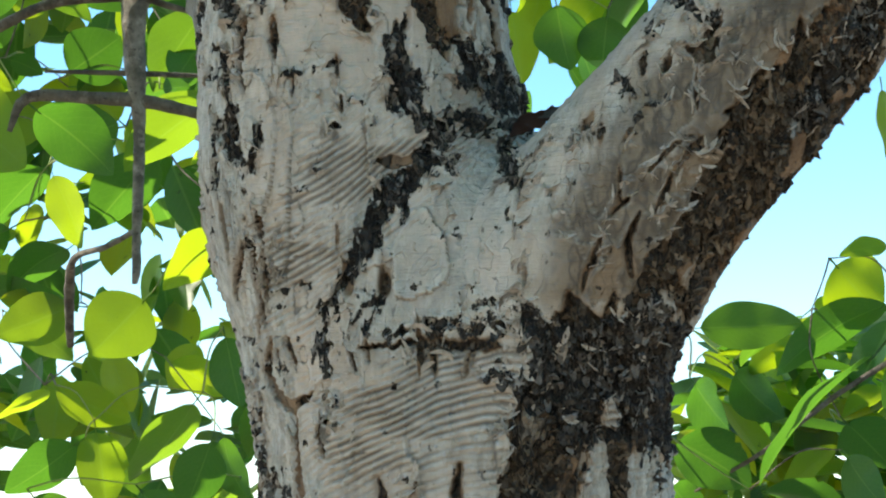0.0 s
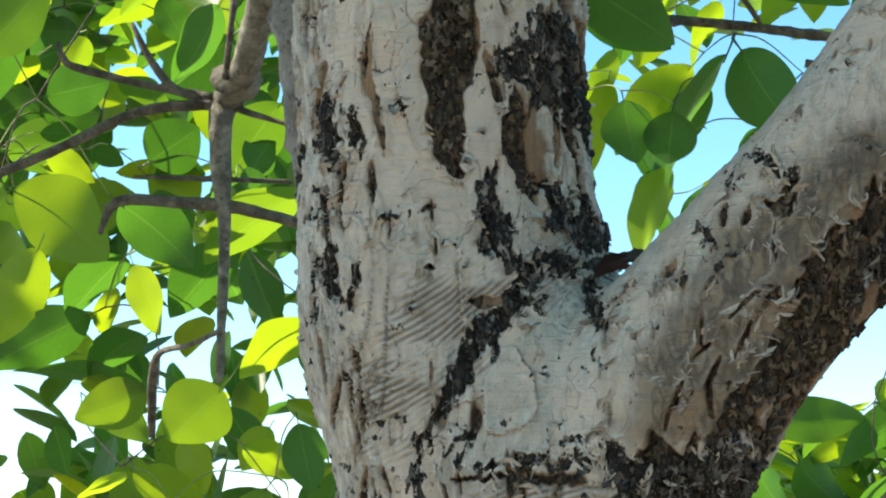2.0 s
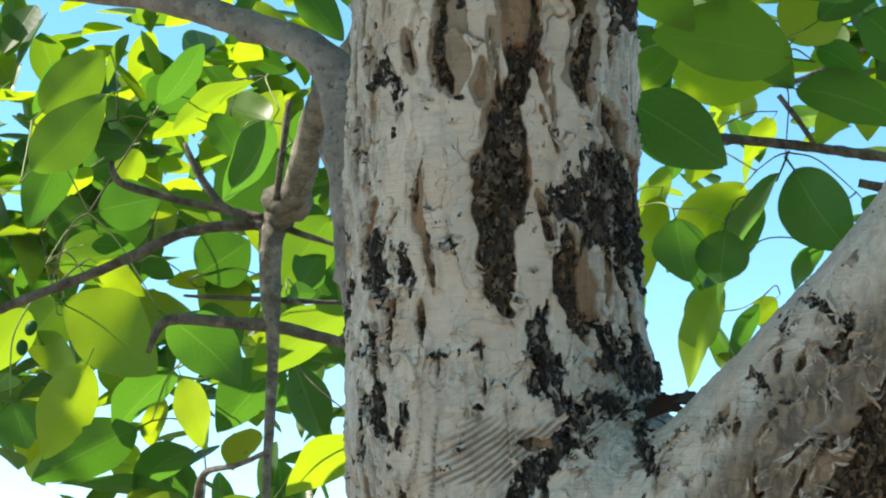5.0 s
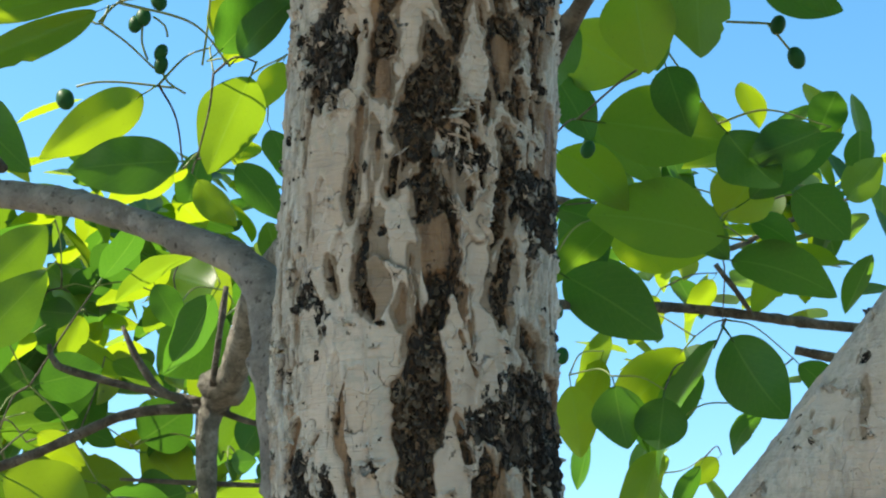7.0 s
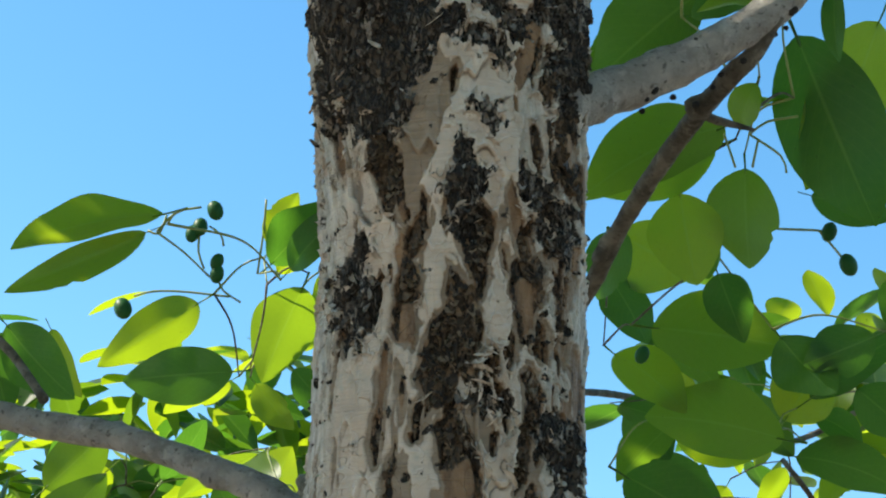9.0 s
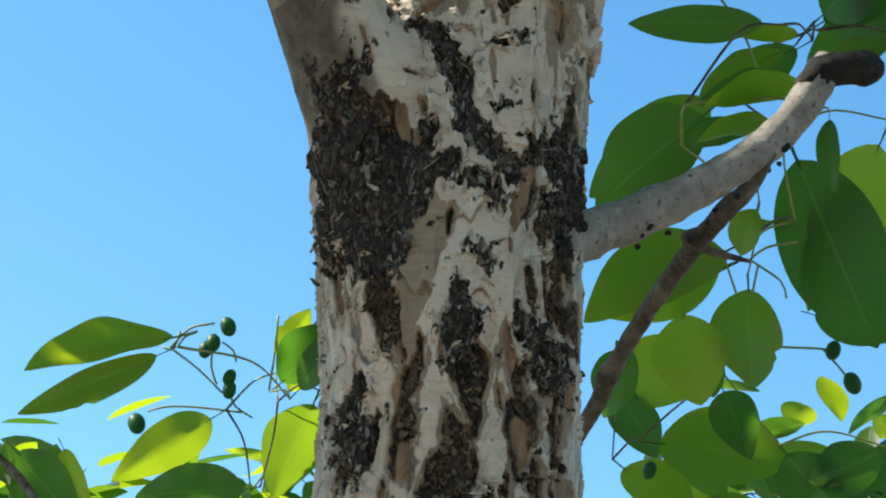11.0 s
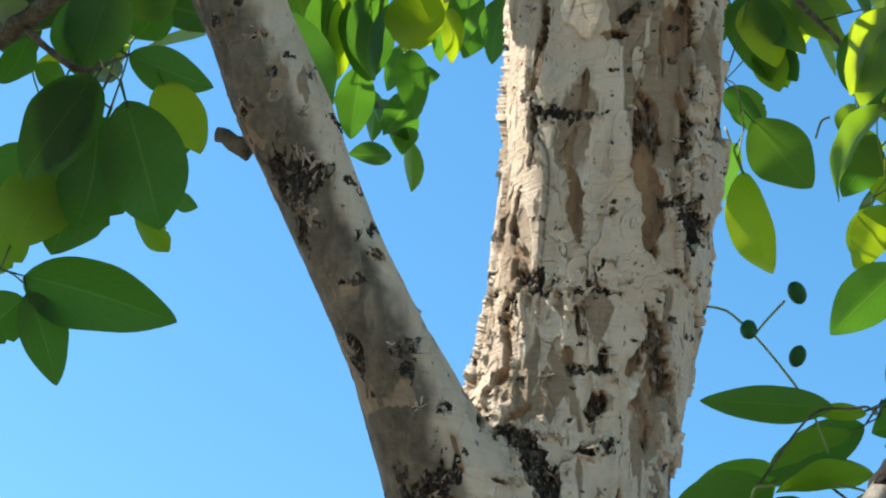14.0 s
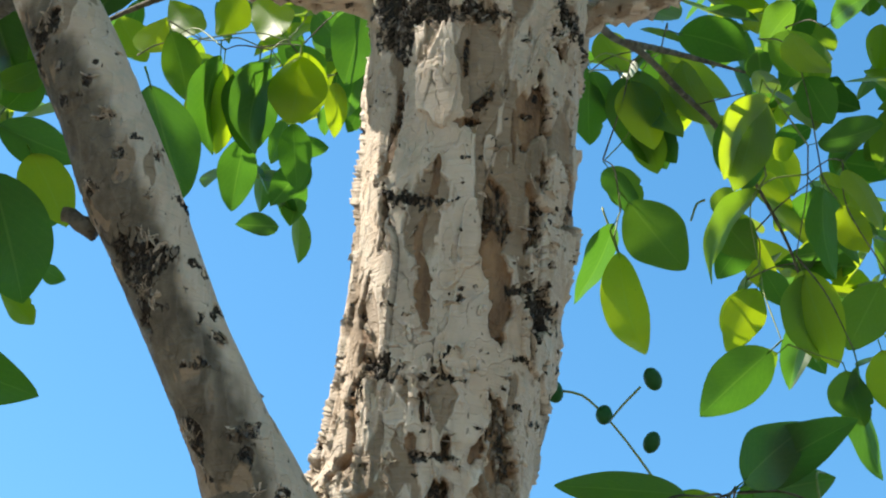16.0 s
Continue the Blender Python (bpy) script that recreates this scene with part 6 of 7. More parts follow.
def leaf_stuff(name, places, label, seed, made_of=LEAF):
    """Many leaves as one mesh: rows of centre, length; each hangs with a random turn."""
    rng = np.random.default_rng(seed)
    half = [(0.10, 0.07, 0.01), (0.19, 0.18, 0.03), (0.255, 0.34, 0.04), (0.27, 0.50, 0.04), (0.235, 0.66, 0.03), (0.16, 0.81, 0.01), (0.07, 0.93, -0.03)]
    outline = np.array([(0, 0, 0), *half, (0, 1, -0.06), *((-x, y, z) for x, y, z in reversed(half)), (0, 0.5, -0.03)])
    k = len(outline) - 1
    tri = np.array([(k, i, (i + 1) % k) for i in range(k)])
    n = len(places)
    a, b = rng.uniform(0, 2 * math.pi, n), rng.uniform(-0.3, 1.25, n)
    y = np.stack([np.cos(a) * np.cos(b), np.sin(a) * np.cos(b), -np.sin(b)], -1)
    up = np.stack([rng.normal(0, 0.35, n), rng.normal(0, 0.35, n), np.ones(n)], -1)
    x = np.cross(y, up)
    x /= np.linalg.norm(x, axis=1)[:, None]
    z = np.cross(x, y)
    size = places[:, 3][:, None, None]
    v = places[:, None, :3] + size * (outline[None, :, :1] * x[:, None] + (outline[None, :, 1:2] - 0.5) * y[:, None] + outline[None, :, 2:] * z[:, None])
    f = (tri[None] + (k + 1) * np.arange(n)[:, None, None]).reshape(-1, 3)
    uv = np.tile(outline[:, :2] * (1.0, 1.0) + (0.5, 0.0), (n, 1))
    ob = sheet(name, v.reshape(-1, 3), f, made_of, tree, label, uvs=uv)
    return tagged(ob, kind="stuff")


spray(low_left, [
    (-0.499, 0.750, 2.080, -0.439, 0.748, 2.135, 0.052, -25, 3), (-0.489, 0.700, 2.017, -0.426, 0.711, 2.087, 0.053, -27, 0),
    (-0.401, 0.800, 2.093, -0.356, 0.786, 2.148, 0.045, 32, 2), (-0.321, 0.850, 2.123, -0.410, 0.879, 2.083, 0.036, -31, 1),
    (-0.376, 0.900, 2.103, -0.351, 0.914, 2.059, 0.034, 8, 2), (-0.459, 0.800, 1.994, -0.406, 0.828, 2.010, 0.050, -25, 2),
    (-0.293, 0.800, 2.074, -0.339, 0.797, 1.999, 0.068, -35, 2), (-0.492, 0.900, 1.956, -0.451, 0.929, 1.925, 0.029, -14, 1),
    (-0.509, 0.850, 1.912, -0.416, 0.852, 1.843, 0.088, 9, 0), (-0.389, 0.800, 1.890, -0.328, 0.831, 1.832, 0.062, 5, 3),
    (-0.216, 0.800, 1.897, -0.313, 0.813, 1.833, 0.067, -16, 1),
])
spray(low_left, [
    (-0.440, 1.000, 1.855, -0.507, 1.011, 1.790, 0.075, -27, 4), (-0.418, 0.950, 1.843, -0.400, 0.981, 1.772, 0.046, -38, 2),
    (-0.316, 0.950, 1.857, -0.385, 0.966, 1.789, 0.066, 1, 4), (-0.435, 0.700, 1.844, -0.471, 0.696, 1.760, 0.051, 16, 4),
    (-0.479, 1.000, 1.795, -0.591, 1.001, 1.742, 0.060, 19, 1), (-0.420, 1.000, 1.717, -0.561, 0.998, 1.738, 0.029, -5, 0),
    (-0.418, 1.000, 1.715, -0.492, 0.989, 1.688, 0.055, 21, 2), (-0.318, 0.900, 1.718, -0.375, 0.914, 1.667, 0.073, 22, 2),
    (-0.223, 0.900, 1.777, -0.298, 0.893, 1.726, 0.064, -13, 0), (-0.419, 1.000, 1.773, -0.484, 1.008, 1.730, 0.055, -13, 3),
    (-0.554, 1.000, 2.105, -0.601, 1.000, 2.005, 0.053, 7, 3),
])
spray(low_left, [
    (-0.481, 1.000, 2.096, -0.529, 1.026, 2.151, 0.046, 3, 4), (-0.294, 1.100, 2.024, -0.351, 1.096, 1.940, 0.068, 3, 0),
    (-0.564, 0.900, 1.912, -0.623, 0.931, 1.843, 0.056, -9, 2), (-0.579, 1.100, 1.855, -0.660, 1.127, 1.903, 0.055, -8, 0),
    (-0.576, 0.900, 1.818, -0.560, 0.903, 1.773, 0.044, -16, 2),
])
spray(low_left, [
    (-0.442, 1.000, 1.633, -0.498, 1.010, 1.604, 0.041, -33, 2), (-0.448, 1.050, 1.631, -0.376, 1.073, 1.596, 0.048, -2, 2),
    (-0.416, 1.000, 1.577, -0.484, 0.986, 1.532, 0.059, -2, 2), (-0.394, 1.000, 1.589, -0.394, 1.038, 1.507, 0.053, 14, 4),
    (-0.295, 1.000, 1.615, -0.367, 1.022, 1.538, 0.079, -29, 2), (-0.258, 0.900, 1.581, -0.288, 0.919, 1.516, 0.050, 18, 2),
    (-0.261, 1.000, 1.680, -0.246, 0.993, 1.610, 0.048, 10, 4), (-0.338, 1.100, 1.656, -0.292, 1.138, 1.617, 0.043, 4, 4),
    (-0.285, 1.100, 1.575, -0.257, 1.086, 1.511, 0.042, -33, 3), (-0.404, 1.100, 1.667, -0.380, 1.094, 1.604, 0.040, 8, 2),
    (-0.509, 1.100, 1.708, -0.448, 1.116, 1.659, 0.060, 18, 1),
])
spray(low_left, [
    (-0.489, 1.000, 1.725, -0.440, 1.008, 1.715, 0.025, -12, 0), (-0.349, 1.000, 1.529, -0.308, 0.988, 1.480, 0.057, -31, 1),
    (-0.459, 1.000, 1.526, -0.419, 1.018, 1.467, 0.057, -19, 4), (-0.331, 1.200, 1.672, -0.361, 1.187, 1.624, 0.042, 24, 4),
    (-0.272, 1.100, 1.525, -0.303, 1.099, 1.467, 0.053, -34, 0),
])
spray(mid_right, [
    (0.030, 1.100, 2.142, 0.128, 1.131, 2.073, 0.078, -1, 3), (0.073, 1.100, 2.183, 0.190, 1.121, 2.166, 0.084, -13, 3),
    (0.200, 1.000, 2.130, 0.305, 0.996, 2.089, 0.062, 18, 3), (0.201, 1.100, 2.064, 0.259, 1.112, 1.977, 0.081, -10, 3),
    (0.152, 1.200, 2.065, 0.064, 1.209, 1.969, 0.067, 16, 1), (0.188, 1.150, 2.068, 0.121, 1.162, 1.920, 0.063, -34, 0),
    (0.124, 1.200, 1.953, 0.086, 1.199, 1.839, 0.056, -7, 4), (0.236, 1.200, 1.992, 0.203, 1.196, 1.946, 0.037, -9, 3),
    (0.064, 1.300, 2.104, 0.025, 1.333, 2.019, 0.047, -20, 2), (0.026, 1.100, 2.207, 0.070, 1.088, 2.144, 0.058, 2, 4),
    (0.279, 1.200, 2.046, 0.319, 1.191, 1.999, 0.042, 34, 3),
])
spray(mid_right, [
    (0.116, 1.400, 1.931, 0.155, 1.438, 1.870, 0.031, -33, 3), (0.171, 1.400, 1.949, 0.135, 1.406, 1.883, 0.027, 17, 1),
    (0.148, 1.400, 1.868, 0.109, 1.436, 1.913, 0.026, 35, 1), (0.195, 1.500, 1.965, 0.159, 1.504, 1.931, 0.032, 22, 2),
    (0.124, 1.400, 2.158, 0.088, 1.430, 2.102, 0.046, 29, 1), (0.197, 1.500, 2.194, 0.160, 1.521, 2.142, 0.040, -4, 2),
])
spray(mid_right, [
    (0.375, 0.900, 1.748, 0.336, 0.936, 1.740, 0.023, 25, 0), (0.341, 1.000, 1.733, 0.387, 1.032, 1.683, 0.068, -3, 1),
    (0.203, 0.900, 1.677, 0.295, 0.887, 1.680, 0.047, -22, 2), (0.307, 1.000, 1.685, 0.247, 1.022, 1.637, 0.055, -31, 1),
    (0.316, 1.100, 1.662, 0.260, 1.123, 1.625, 0.039, 21, 4), (0.388, 1.000, 1.694, 0.281, 1.011, 1.628, 0.049, 13, 3),
    (0.359, 0.900, 1.647, 0.252, 0.897, 1.531, 0.052, -38, 1), (0.201, 1.000, 1.622, 0.235, 1.036, 1.575, 0.056, -37, 4),
    (0.247, 1.100, 1.629, 0.300, 1.133, 1.577, 0.052, -24, 3), (0.346, 1.000, 1.580, 0.392, 1.030, 1.533, 0.055, 10, 1),
    (0.347, 1.100, 1.552, 0.295, 1.115, 1.500, 0.052, -13, 1),
])
spray(mid_right, [
    (0.183, 1.000, 1.567, 0.254, 1.022, 1.520, 0.068, 4, 4), (0.263, 1.000, 1.516, 0.347, 1.028, 1.496, 0.043, 22, 4),
    (0.333, 0.900, 1.555, 0.368, 0.909, 1.507, 0.046, -28, 0), (0.180, 1.100, 1.515, 0.220, 1.123, 1.471, 0.045, -24, 3),
    (0.399, 1.100, 1.608, 0.355, 1.116, 1.579, 0.039, -6, 4), (0.361, 0.800, 1.880, 0.370, 0.828, 1.812, 0.028, -33, 2),
])
spray(mid_right, [
    (0.025, 1.200, 2.027, 0.035, 1.189, 1.945, 0.048, 28, 0), (0.076, 1.100, 2.015, 0.089, 1.101, 1.947, 0.059, 6, 0),
    (0.128, 1.100, 2.001, 0.121, 1.090, 1.944, 0.059, 31, 3), (0.170, 1.200, 2.040, 0.131, 1.206, 1.968, 0.055, 1, 3),
    (0.057, 1.300, 2.068, 0.036, 1.298, 1.997, 0.043, 24, 3),
])
spray(high_right, [
    (0.047, 0.700, 2.289, 0.115, 0.690, 2.244, 0.075, -24, 4), (0.078, 0.600, 2.179, 0.187, 0.629, 2.165, 0.076, 8, 4),
    (0.135, 0.550, 2.210, 0.154, 0.590, 2.161, 0.041, 15, 3), (0.038, 0.700, 2.248, 0.070, 0.689, 2.184, 0.047, -13, 2),
    (0.040, 0.700, 2.179, 0.100, 0.736, 2.131, 0.053, 23, 3), (0.069, 0.750, 2.214, 0.131, 0.741, 2.151, 0.043, 33, 1),
    (0.185, 0.750, 2.107, 0.062, 0.755, 2.132, 0.088, -18, 1), (0.036, 0.850, 2.093, 0.128, 0.874, 2.034, 0.069, 3, 3),
    (0.081, 0.900, 2.151, 0.023, 0.932, 2.099, 0.052, -5, 4), (0.187, 0.800, 2.133, 0.238, 0.839, 2.210, 0.061, -38, 1),
    (0.211, 0.800, 2.152, 0.298, 0.785, 2.206, 0.049, 1, 0),
])
spray(high_right, [
    (0.256, 0.850, 2.169, 0.306, 0.865, 2.123, 0.056, 24, 4), (0.309, 0.900, 2.170, 0.346, 0.912, 2.213, 0.039, -29, 4),
    (0.210, 0.500, 2.257, 0.272, 0.498, 2.235, 0.032, -1, 2), (0.154, 1.000, 2.197, 0.198, 0.998, 2.130, 0.052, -15, 0),
    (0.268, 1.100, 2.140, 0.225, 1.122, 2.090, 0.041, 2, 4), (0.025, 0.950, 2.179, 0.075, 0.985, 2.167, 0.038, 21, 4),
    (0.222, 1.000, 2.171, 0.267, 1.002, 2.141, 0.039, 26, 3),
])
spray(grey_branch, [
    (-0.296, 0.550, 2.203, -0.389, 0.569, 2.156, 0.044, 18, 3), (-0.251, 0.500, 2.133, -0.340, 0.493, 2.127, 0.050, 38, 2),
    (-0.195, 0.500, 2.200, -0.237, 0.539, 2.131, 0.054, 5, 1), (-0.282, 0.600, 2.146, -0.342, 0.609, 2.121, 0.045, -20, 4),
    (-0.216, 0.500, 2.212, -0.157, 0.495, 2.263, 0.032, 9, 1), (-0.236, 0.550, 2.248, -0.216, 0.567, 2.301, 0.031, 6, 4),
    (-0.348, 0.350, 2.138, -0.334, 0.384, 2.093, 0.024, -29, 3), (-0.208, 0.700, 2.270, -0.236, 0.721, 2.229, 0.034, -16, 2),
    (-0.238, 0.650, 2.165, -0.201, 0.671, 2.118, 0.033, 3, 1), (-0.285, 0.700, 2.163, -0.249, 0.702, 2.120, 0.034, -36, 4),
    (-0.239, 0.800, 2.233, -0.214, 0.786, 2.174, 0.036, -27, 2),
])
spray(grey_branch, [
    (-0.244, 0.280, 2.201, -0.366, 0.309, 2.189, 0.041, -26, 1), (-0.255, 0.280, 2.188, -0.355, 0.275, 2.148, 0.026, 25, 4),
    (-0.288, 0.120, 2.087, -0.257, 0.160, 2.048, 0.038, -29, 0), (-0.209, 0.450, 2.207, -0.151, 0.444, 2.252, 0.055, 23, 1),
    (-0.186, 0.420, 2.194, -0.141, 0.439, 2.249, 0.031, 0, 3),
])
spray(side_branch, [
    (0.147, 0.320, 2.257, 0.042, 0.353, 2.219, 0.064, -8, 3), (0.137, 0.400, 2.404, 0.041, 0.424, 2.339, 0.060, 1, 2),
    (0.160, 0.450, 2.266, 0.160, 0.448, 2.187, 0.062, 3, 4), (0.201, 0.380, 2.344, 0.251, 0.399, 2.202, 0.082, 19, 3),
    (0.264, 0.420, 2.367, 0.203, 0.433, 2.242, 0.072, 2, 2), (0.138, 0.200, 2.323, 0.205, 0.209, 2.331, 0.035, 37, 0),
    (0.128, 0.250, 2.313, 0.168, 0.249, 2.318, 0.030, 31, 3), (0.218, 0.150, 2.286, 0.219, 0.173, 2.245, 0.016, 8, 3),
    (0.192, 0.400, 2.302, 0.156, 0.437, 2.305, 0.023, -35, 1), (0.181, 0.210, 2.380, 0.090, 0.223, 2.393, 0.027, 20, 2),
    (0.204, 0.250, 2.389, 0.162, 0.268, 2.398, 0.013, 1, 0),
])
spray(side_branch, [
    (0.204, 0.300, 2.399, 0.131, 0.327, 2.372, 0.034, 23, 1), (0.276, 0.350, 2.441, 0.212, 0.370, 2.417, 0.047, 23, 4),
    (0.270, 0.300, 2.399, 0.219, 0.328, 2.391, 0.027, -19, 1), (0.183, 0.600, 2.167, 0.225, 0.589, 2.117, 0.057, -22, 0),
    (0.259, 0.600, 2.165, 0.200, 0.594, 2.142, 0.046, 36, 4), (0.121, 0.500, 2.230, 0.128, 0.515, 2.197, 0.030, 30, 2),
    (0.224, 0.300, 2.419, 0.308, 0.286, 2.463, 0.042, -7, 1), (0.223, 0.270, 2.411, 0.274, 0.296, 2.465, 0.045, -12, 0),
    (0.229, 0.310, 2.418, 0.294, 0.347, 2.441, 0.044, -28, 0), (0.134, 0.360, 2.376, 0.052, 0.360, 2.308, 0.071, -2, 4),
    (0.193, 0.250, 2.376, 0.134, 0.284, 2.361, 0.026, -16, 1),
])
spray(side_branch, [
    (0.202, 0.160, 2.315, 0.140, 0.181, 2.311, 0.028, -22, 0), (0.184, 0.180, 2.296, 0.133, 0.196, 2.293, 0.029, -38, 4),
    (0.140, 0.400, 2.269, 0.047, 0.394, 2.237, 0.052, 14, 1), (0.170, 0.300, 2.280, 0.157, 0.297, 2.246, 0.027, 0, 3),
    (0.111, 0.420, 2.240, 0.121, 0.433, 2.172, 0.058, 10, 1), (0.065, 0.500, 2.234, 0.042, 0.494, 2.179, 0.046, -6, 4),
])
spray(up_right, [
    (0.112, 0.880, 2.909, 0.139, 0.887, 2.785, 0.056, 0, 3), (0.125, 0.850, 2.957, 0.186, 0.853, 2.871, 0.069, 11, 0),
    (0.100, 0.900, 3.030, 0.133, 0.908, 2.962, 0.054, -35, 2), (0.107, 0.900, 2.956, 0.058, 0.933, 2.872, 0.060, -36, 2),
    (0.081, 0.950, 3.194, 0.112, 0.988, 3.151, 0.041, -19, 0), (0.286, 0.800, 3.053, 0.230, 0.794, 2.950, 0.078, -37, 1),
    (0.270, 0.850, 2.966, 0.213, 0.848, 2.850, 0.057, -37, 3), (0.262, 0.850, 2.844, 0.227, 0.885, 2.786, 0.046, 30, 1),
    (0.271, 0.800, 2.748, 0.196, 0.834, 2.690, 0.060, 19, 3), (0.137, 0.900, 3.160, 0.188, 0.903, 3.068, 0.063, -16, 4),
    (0.190, 0.900, 3.172, 0.235, 0.917, 3.088, 0.063, -25, 3),
])
spray(up_right, [
    (0.115, 0.950, 3.183, 0.147, 0.969, 3.071, 0.064, 7, 2), (0.141, 1.000, 3.162, 0.179, 1.036, 3.109, 0.047, 14, 4),
    (0.273, 0.800, 3.059, 0.241, 0.826, 2.952, 0.076, -11, 2), (0.342, 0.900, 3.052, 0.419, 0.917, 3.084, 0.054, 37, 2),
    (0.314, 0.900, 2.889, 0.348, 0.928, 2.781, 0.059, 23, 2), (0.367, 0.900, 2.771, 0.387, 0.929, 2.650, 0.051, -28, 1),
])
spray(up_right, [
    (0.172, 0.950, 3.203, 0.224, 0.984, 3.132, 0.070, -25, 0), (0.187, 1.000, 3.276, 0.277, 1.018, 3.249, 0.064, 29, 3),
    (0.135, 1.000, 3.187, 0.167, 1.039, 3.103, 0.063, 7, 0), (0.320, 0.900, 3.203, 0.362, 0.895, 3.142, 0.068, -33, 3),
    (0.358, 0.800, 3.150, 0.419, 0.814, 3.201, 0.057, 38, 1), (0.373, 0.900, 3.015, 0.403, 0.887, 2.927, 0.058, -29, 2),
    (0.341, 1.000, 3.050, 0.390, 1.028, 2.956, 0.045, -21, 2), (0.411, 1.000, 2.919, 0.366, 0.991, 2.831, 0.059, 27, 0),
    (0.261, 1.050, 3.026, 0.302, 1.039, 2.912, 0.046, -10, 4), (0.072, 1.000, 3.232, 0.107, 1.000, 3.164, 0.048, -36, 0),
    (0.336, 1.000, 3.310, 0.290, 0.986, 3.236, 0.056, -20, 1),
])
spray(up_right, [
    (0.087, 1.000, 3.282, 0.122, 1.005, 3.224, 0.048, 6, 2), (0.224, 0.900, 2.963, 0.267, 0.932, 2.920, 0.050, 13, 0),
    (0.297, 1.000, 3.091, 0.324, 0.995, 3.110, 0.038, 25, 0), (0.394, 0.900, 2.789, 0.415, 0.926, 2.720, 0.055, 27, 2),
])
spray(up_right, [
    (0.242, 0.930, 3.014, 0.240, 0.930, 2.949, 0.058, -24, 1), (0.261, 0.950, 2.958, 0.222, 0.973, 2.917, 0.050, -3, 0),
    (0.252, 0.920, 2.878, 0.239, 0.934, 2.809, 0.047, 18, 3), (0.275, 0.970, 2.926, 0.299, 0.968, 2.877, 0.033, 22, 0),
    (0.317, 0.900, 2.883, 0.326, 0.901, 2.778, 0.056, -18, 3), (0.348, 0.940, 3.014, 0.356, 0.952, 2.901, 0.048, -15, 0),
    (0.370, 0.980, 3.011, 0.398, 0.987, 2.952, 0.044, 10, 3), (0.295, 0.950, 3.226, 0.371, 0.957, 3.200, 0.063, -17, 3),
    (0.334, 0.920, 3.153, 0.364, 0.949, 3.105, 0.050, 22, 3),
])
spray(up_right, [
    (0.167, 0.960, 3.221, 0.248, 0.966, 3.161, 0.063, -28, 0), (0.129, 0.900, 3.146, 0.154, 0.904, 3.053, 0.060, 4, 2),
    (0.138, 0.940, 3.113, 0.157, 0.966, 3.056, 0.044, 22, 3), (0.100, 0.920, 3.041, 0.136, 0.923, 2.985, 0.043, 24, 4),
    (0.262, 0.880, 3.094, 0.257, 0.889, 2.985, 0.069, 4, 3), (0.283, 0.900, 2.789, 0.203, 0.894, 2.720, 0.056, -2, 0),
    (0.354, 0.900, 2.766, 0.369, 0.898, 2.700, 0.056, -4, 4), (0.077, 0.950, 3.180, 0.076, 0.967, 3.100, 0.055, -1, 4),
])
spray(up_mid, [
    (-0.356, 0.980, 3.140, -0.370, 0.996, 3.043, 0.051, -2, 1), (-0.296, 0.980, 3.157, -0.290, 1.004, 3.072, 0.044, 17, 2),
    (-0.312, 0.900, 3.196, -0.321, 0.895, 3.065, 0.073, -36, 3), (-0.375, 0.920, 3.212, -0.385, 0.954, 3.101, 0.062, -3, 2),
    (-0.272, 0.900, 3.210, -0.272, 0.927, 3.123, 0.065, 14, 3), (-0.248, 1.000, 3.227, -0.248, 1.003, 3.146, 0.035, -12, 2),
    (-0.176, 1.000, 3.236, -0.195, 1.000, 3.140, 0.056, -27, 0), (-0.211, 0.150, 2.694, -0.178, 0.157, 2.598, 0.054, -2, 1),
    (-0.458, 1.000, 3.302, -0.439, 1.019, 3.233, 0.041, 2, 0), (-0.220, 1.000, 3.257, -0.239, 1.036, 3.196, 0.057, -17, 4),
    (-0.336, 1.100, 3.233, -0.349, 1.090, 3.163, 0.034, -11, 2),
])
spray(up_mid, [
    (-0.442, 0.900, 3.251, -0.418, 0.922, 3.161, 0.051, 25, 0), (-0.375, 0.900, 3.211, -0.380, 0.921, 3.081, 0.058, -37, 3),
    (-0.330, 0.920, 3.213, -0.338, 0.936, 3.089, 0.077, -12, 1), (-0.274, 0.900, 3.205, -0.279, 0.890, 3.103, 0.073, 28, 0),
    (-0.199, 0.900, 3.270, -0.215, 0.891, 3.153, 0.066, 2, 2), (-0.381, 1.000, 3.371, -0.422, 1.033, 3.331, 0.058, 36, 1),
])
spray(up_mid, [
    (-0.511, 1.000, 3.290, -0.489, 1.035, 3.365, 0.050, -29, 1), (-0.272, 1.100, 3.261, -0.288, 1.134, 3.229, 0.034, -35, 1),
    (-0.583, 1.100, 3.414, -0.543, 1.122, 3.352, 0.053, -5, 0), (-0.437, 1.000, 3.312, -0.486, 1.018, 3.380, 0.050, 4, 4),
    (-0.323, 1.000, 3.305, -0.374, 1.031, 3.392, 0.058, -18, 1), (-0.281, 1.000, 3.338, -0.238, 1.027, 3.292, 0.058, -32, 0),
    (-0.467, 1.100, 3.288, -0.457, 1.137, 3.239, 0.043, -31, 2), (-0.230, 1.100, 3.267, -0.255, 1.124, 3.226, 0.037, 25, 0),
])
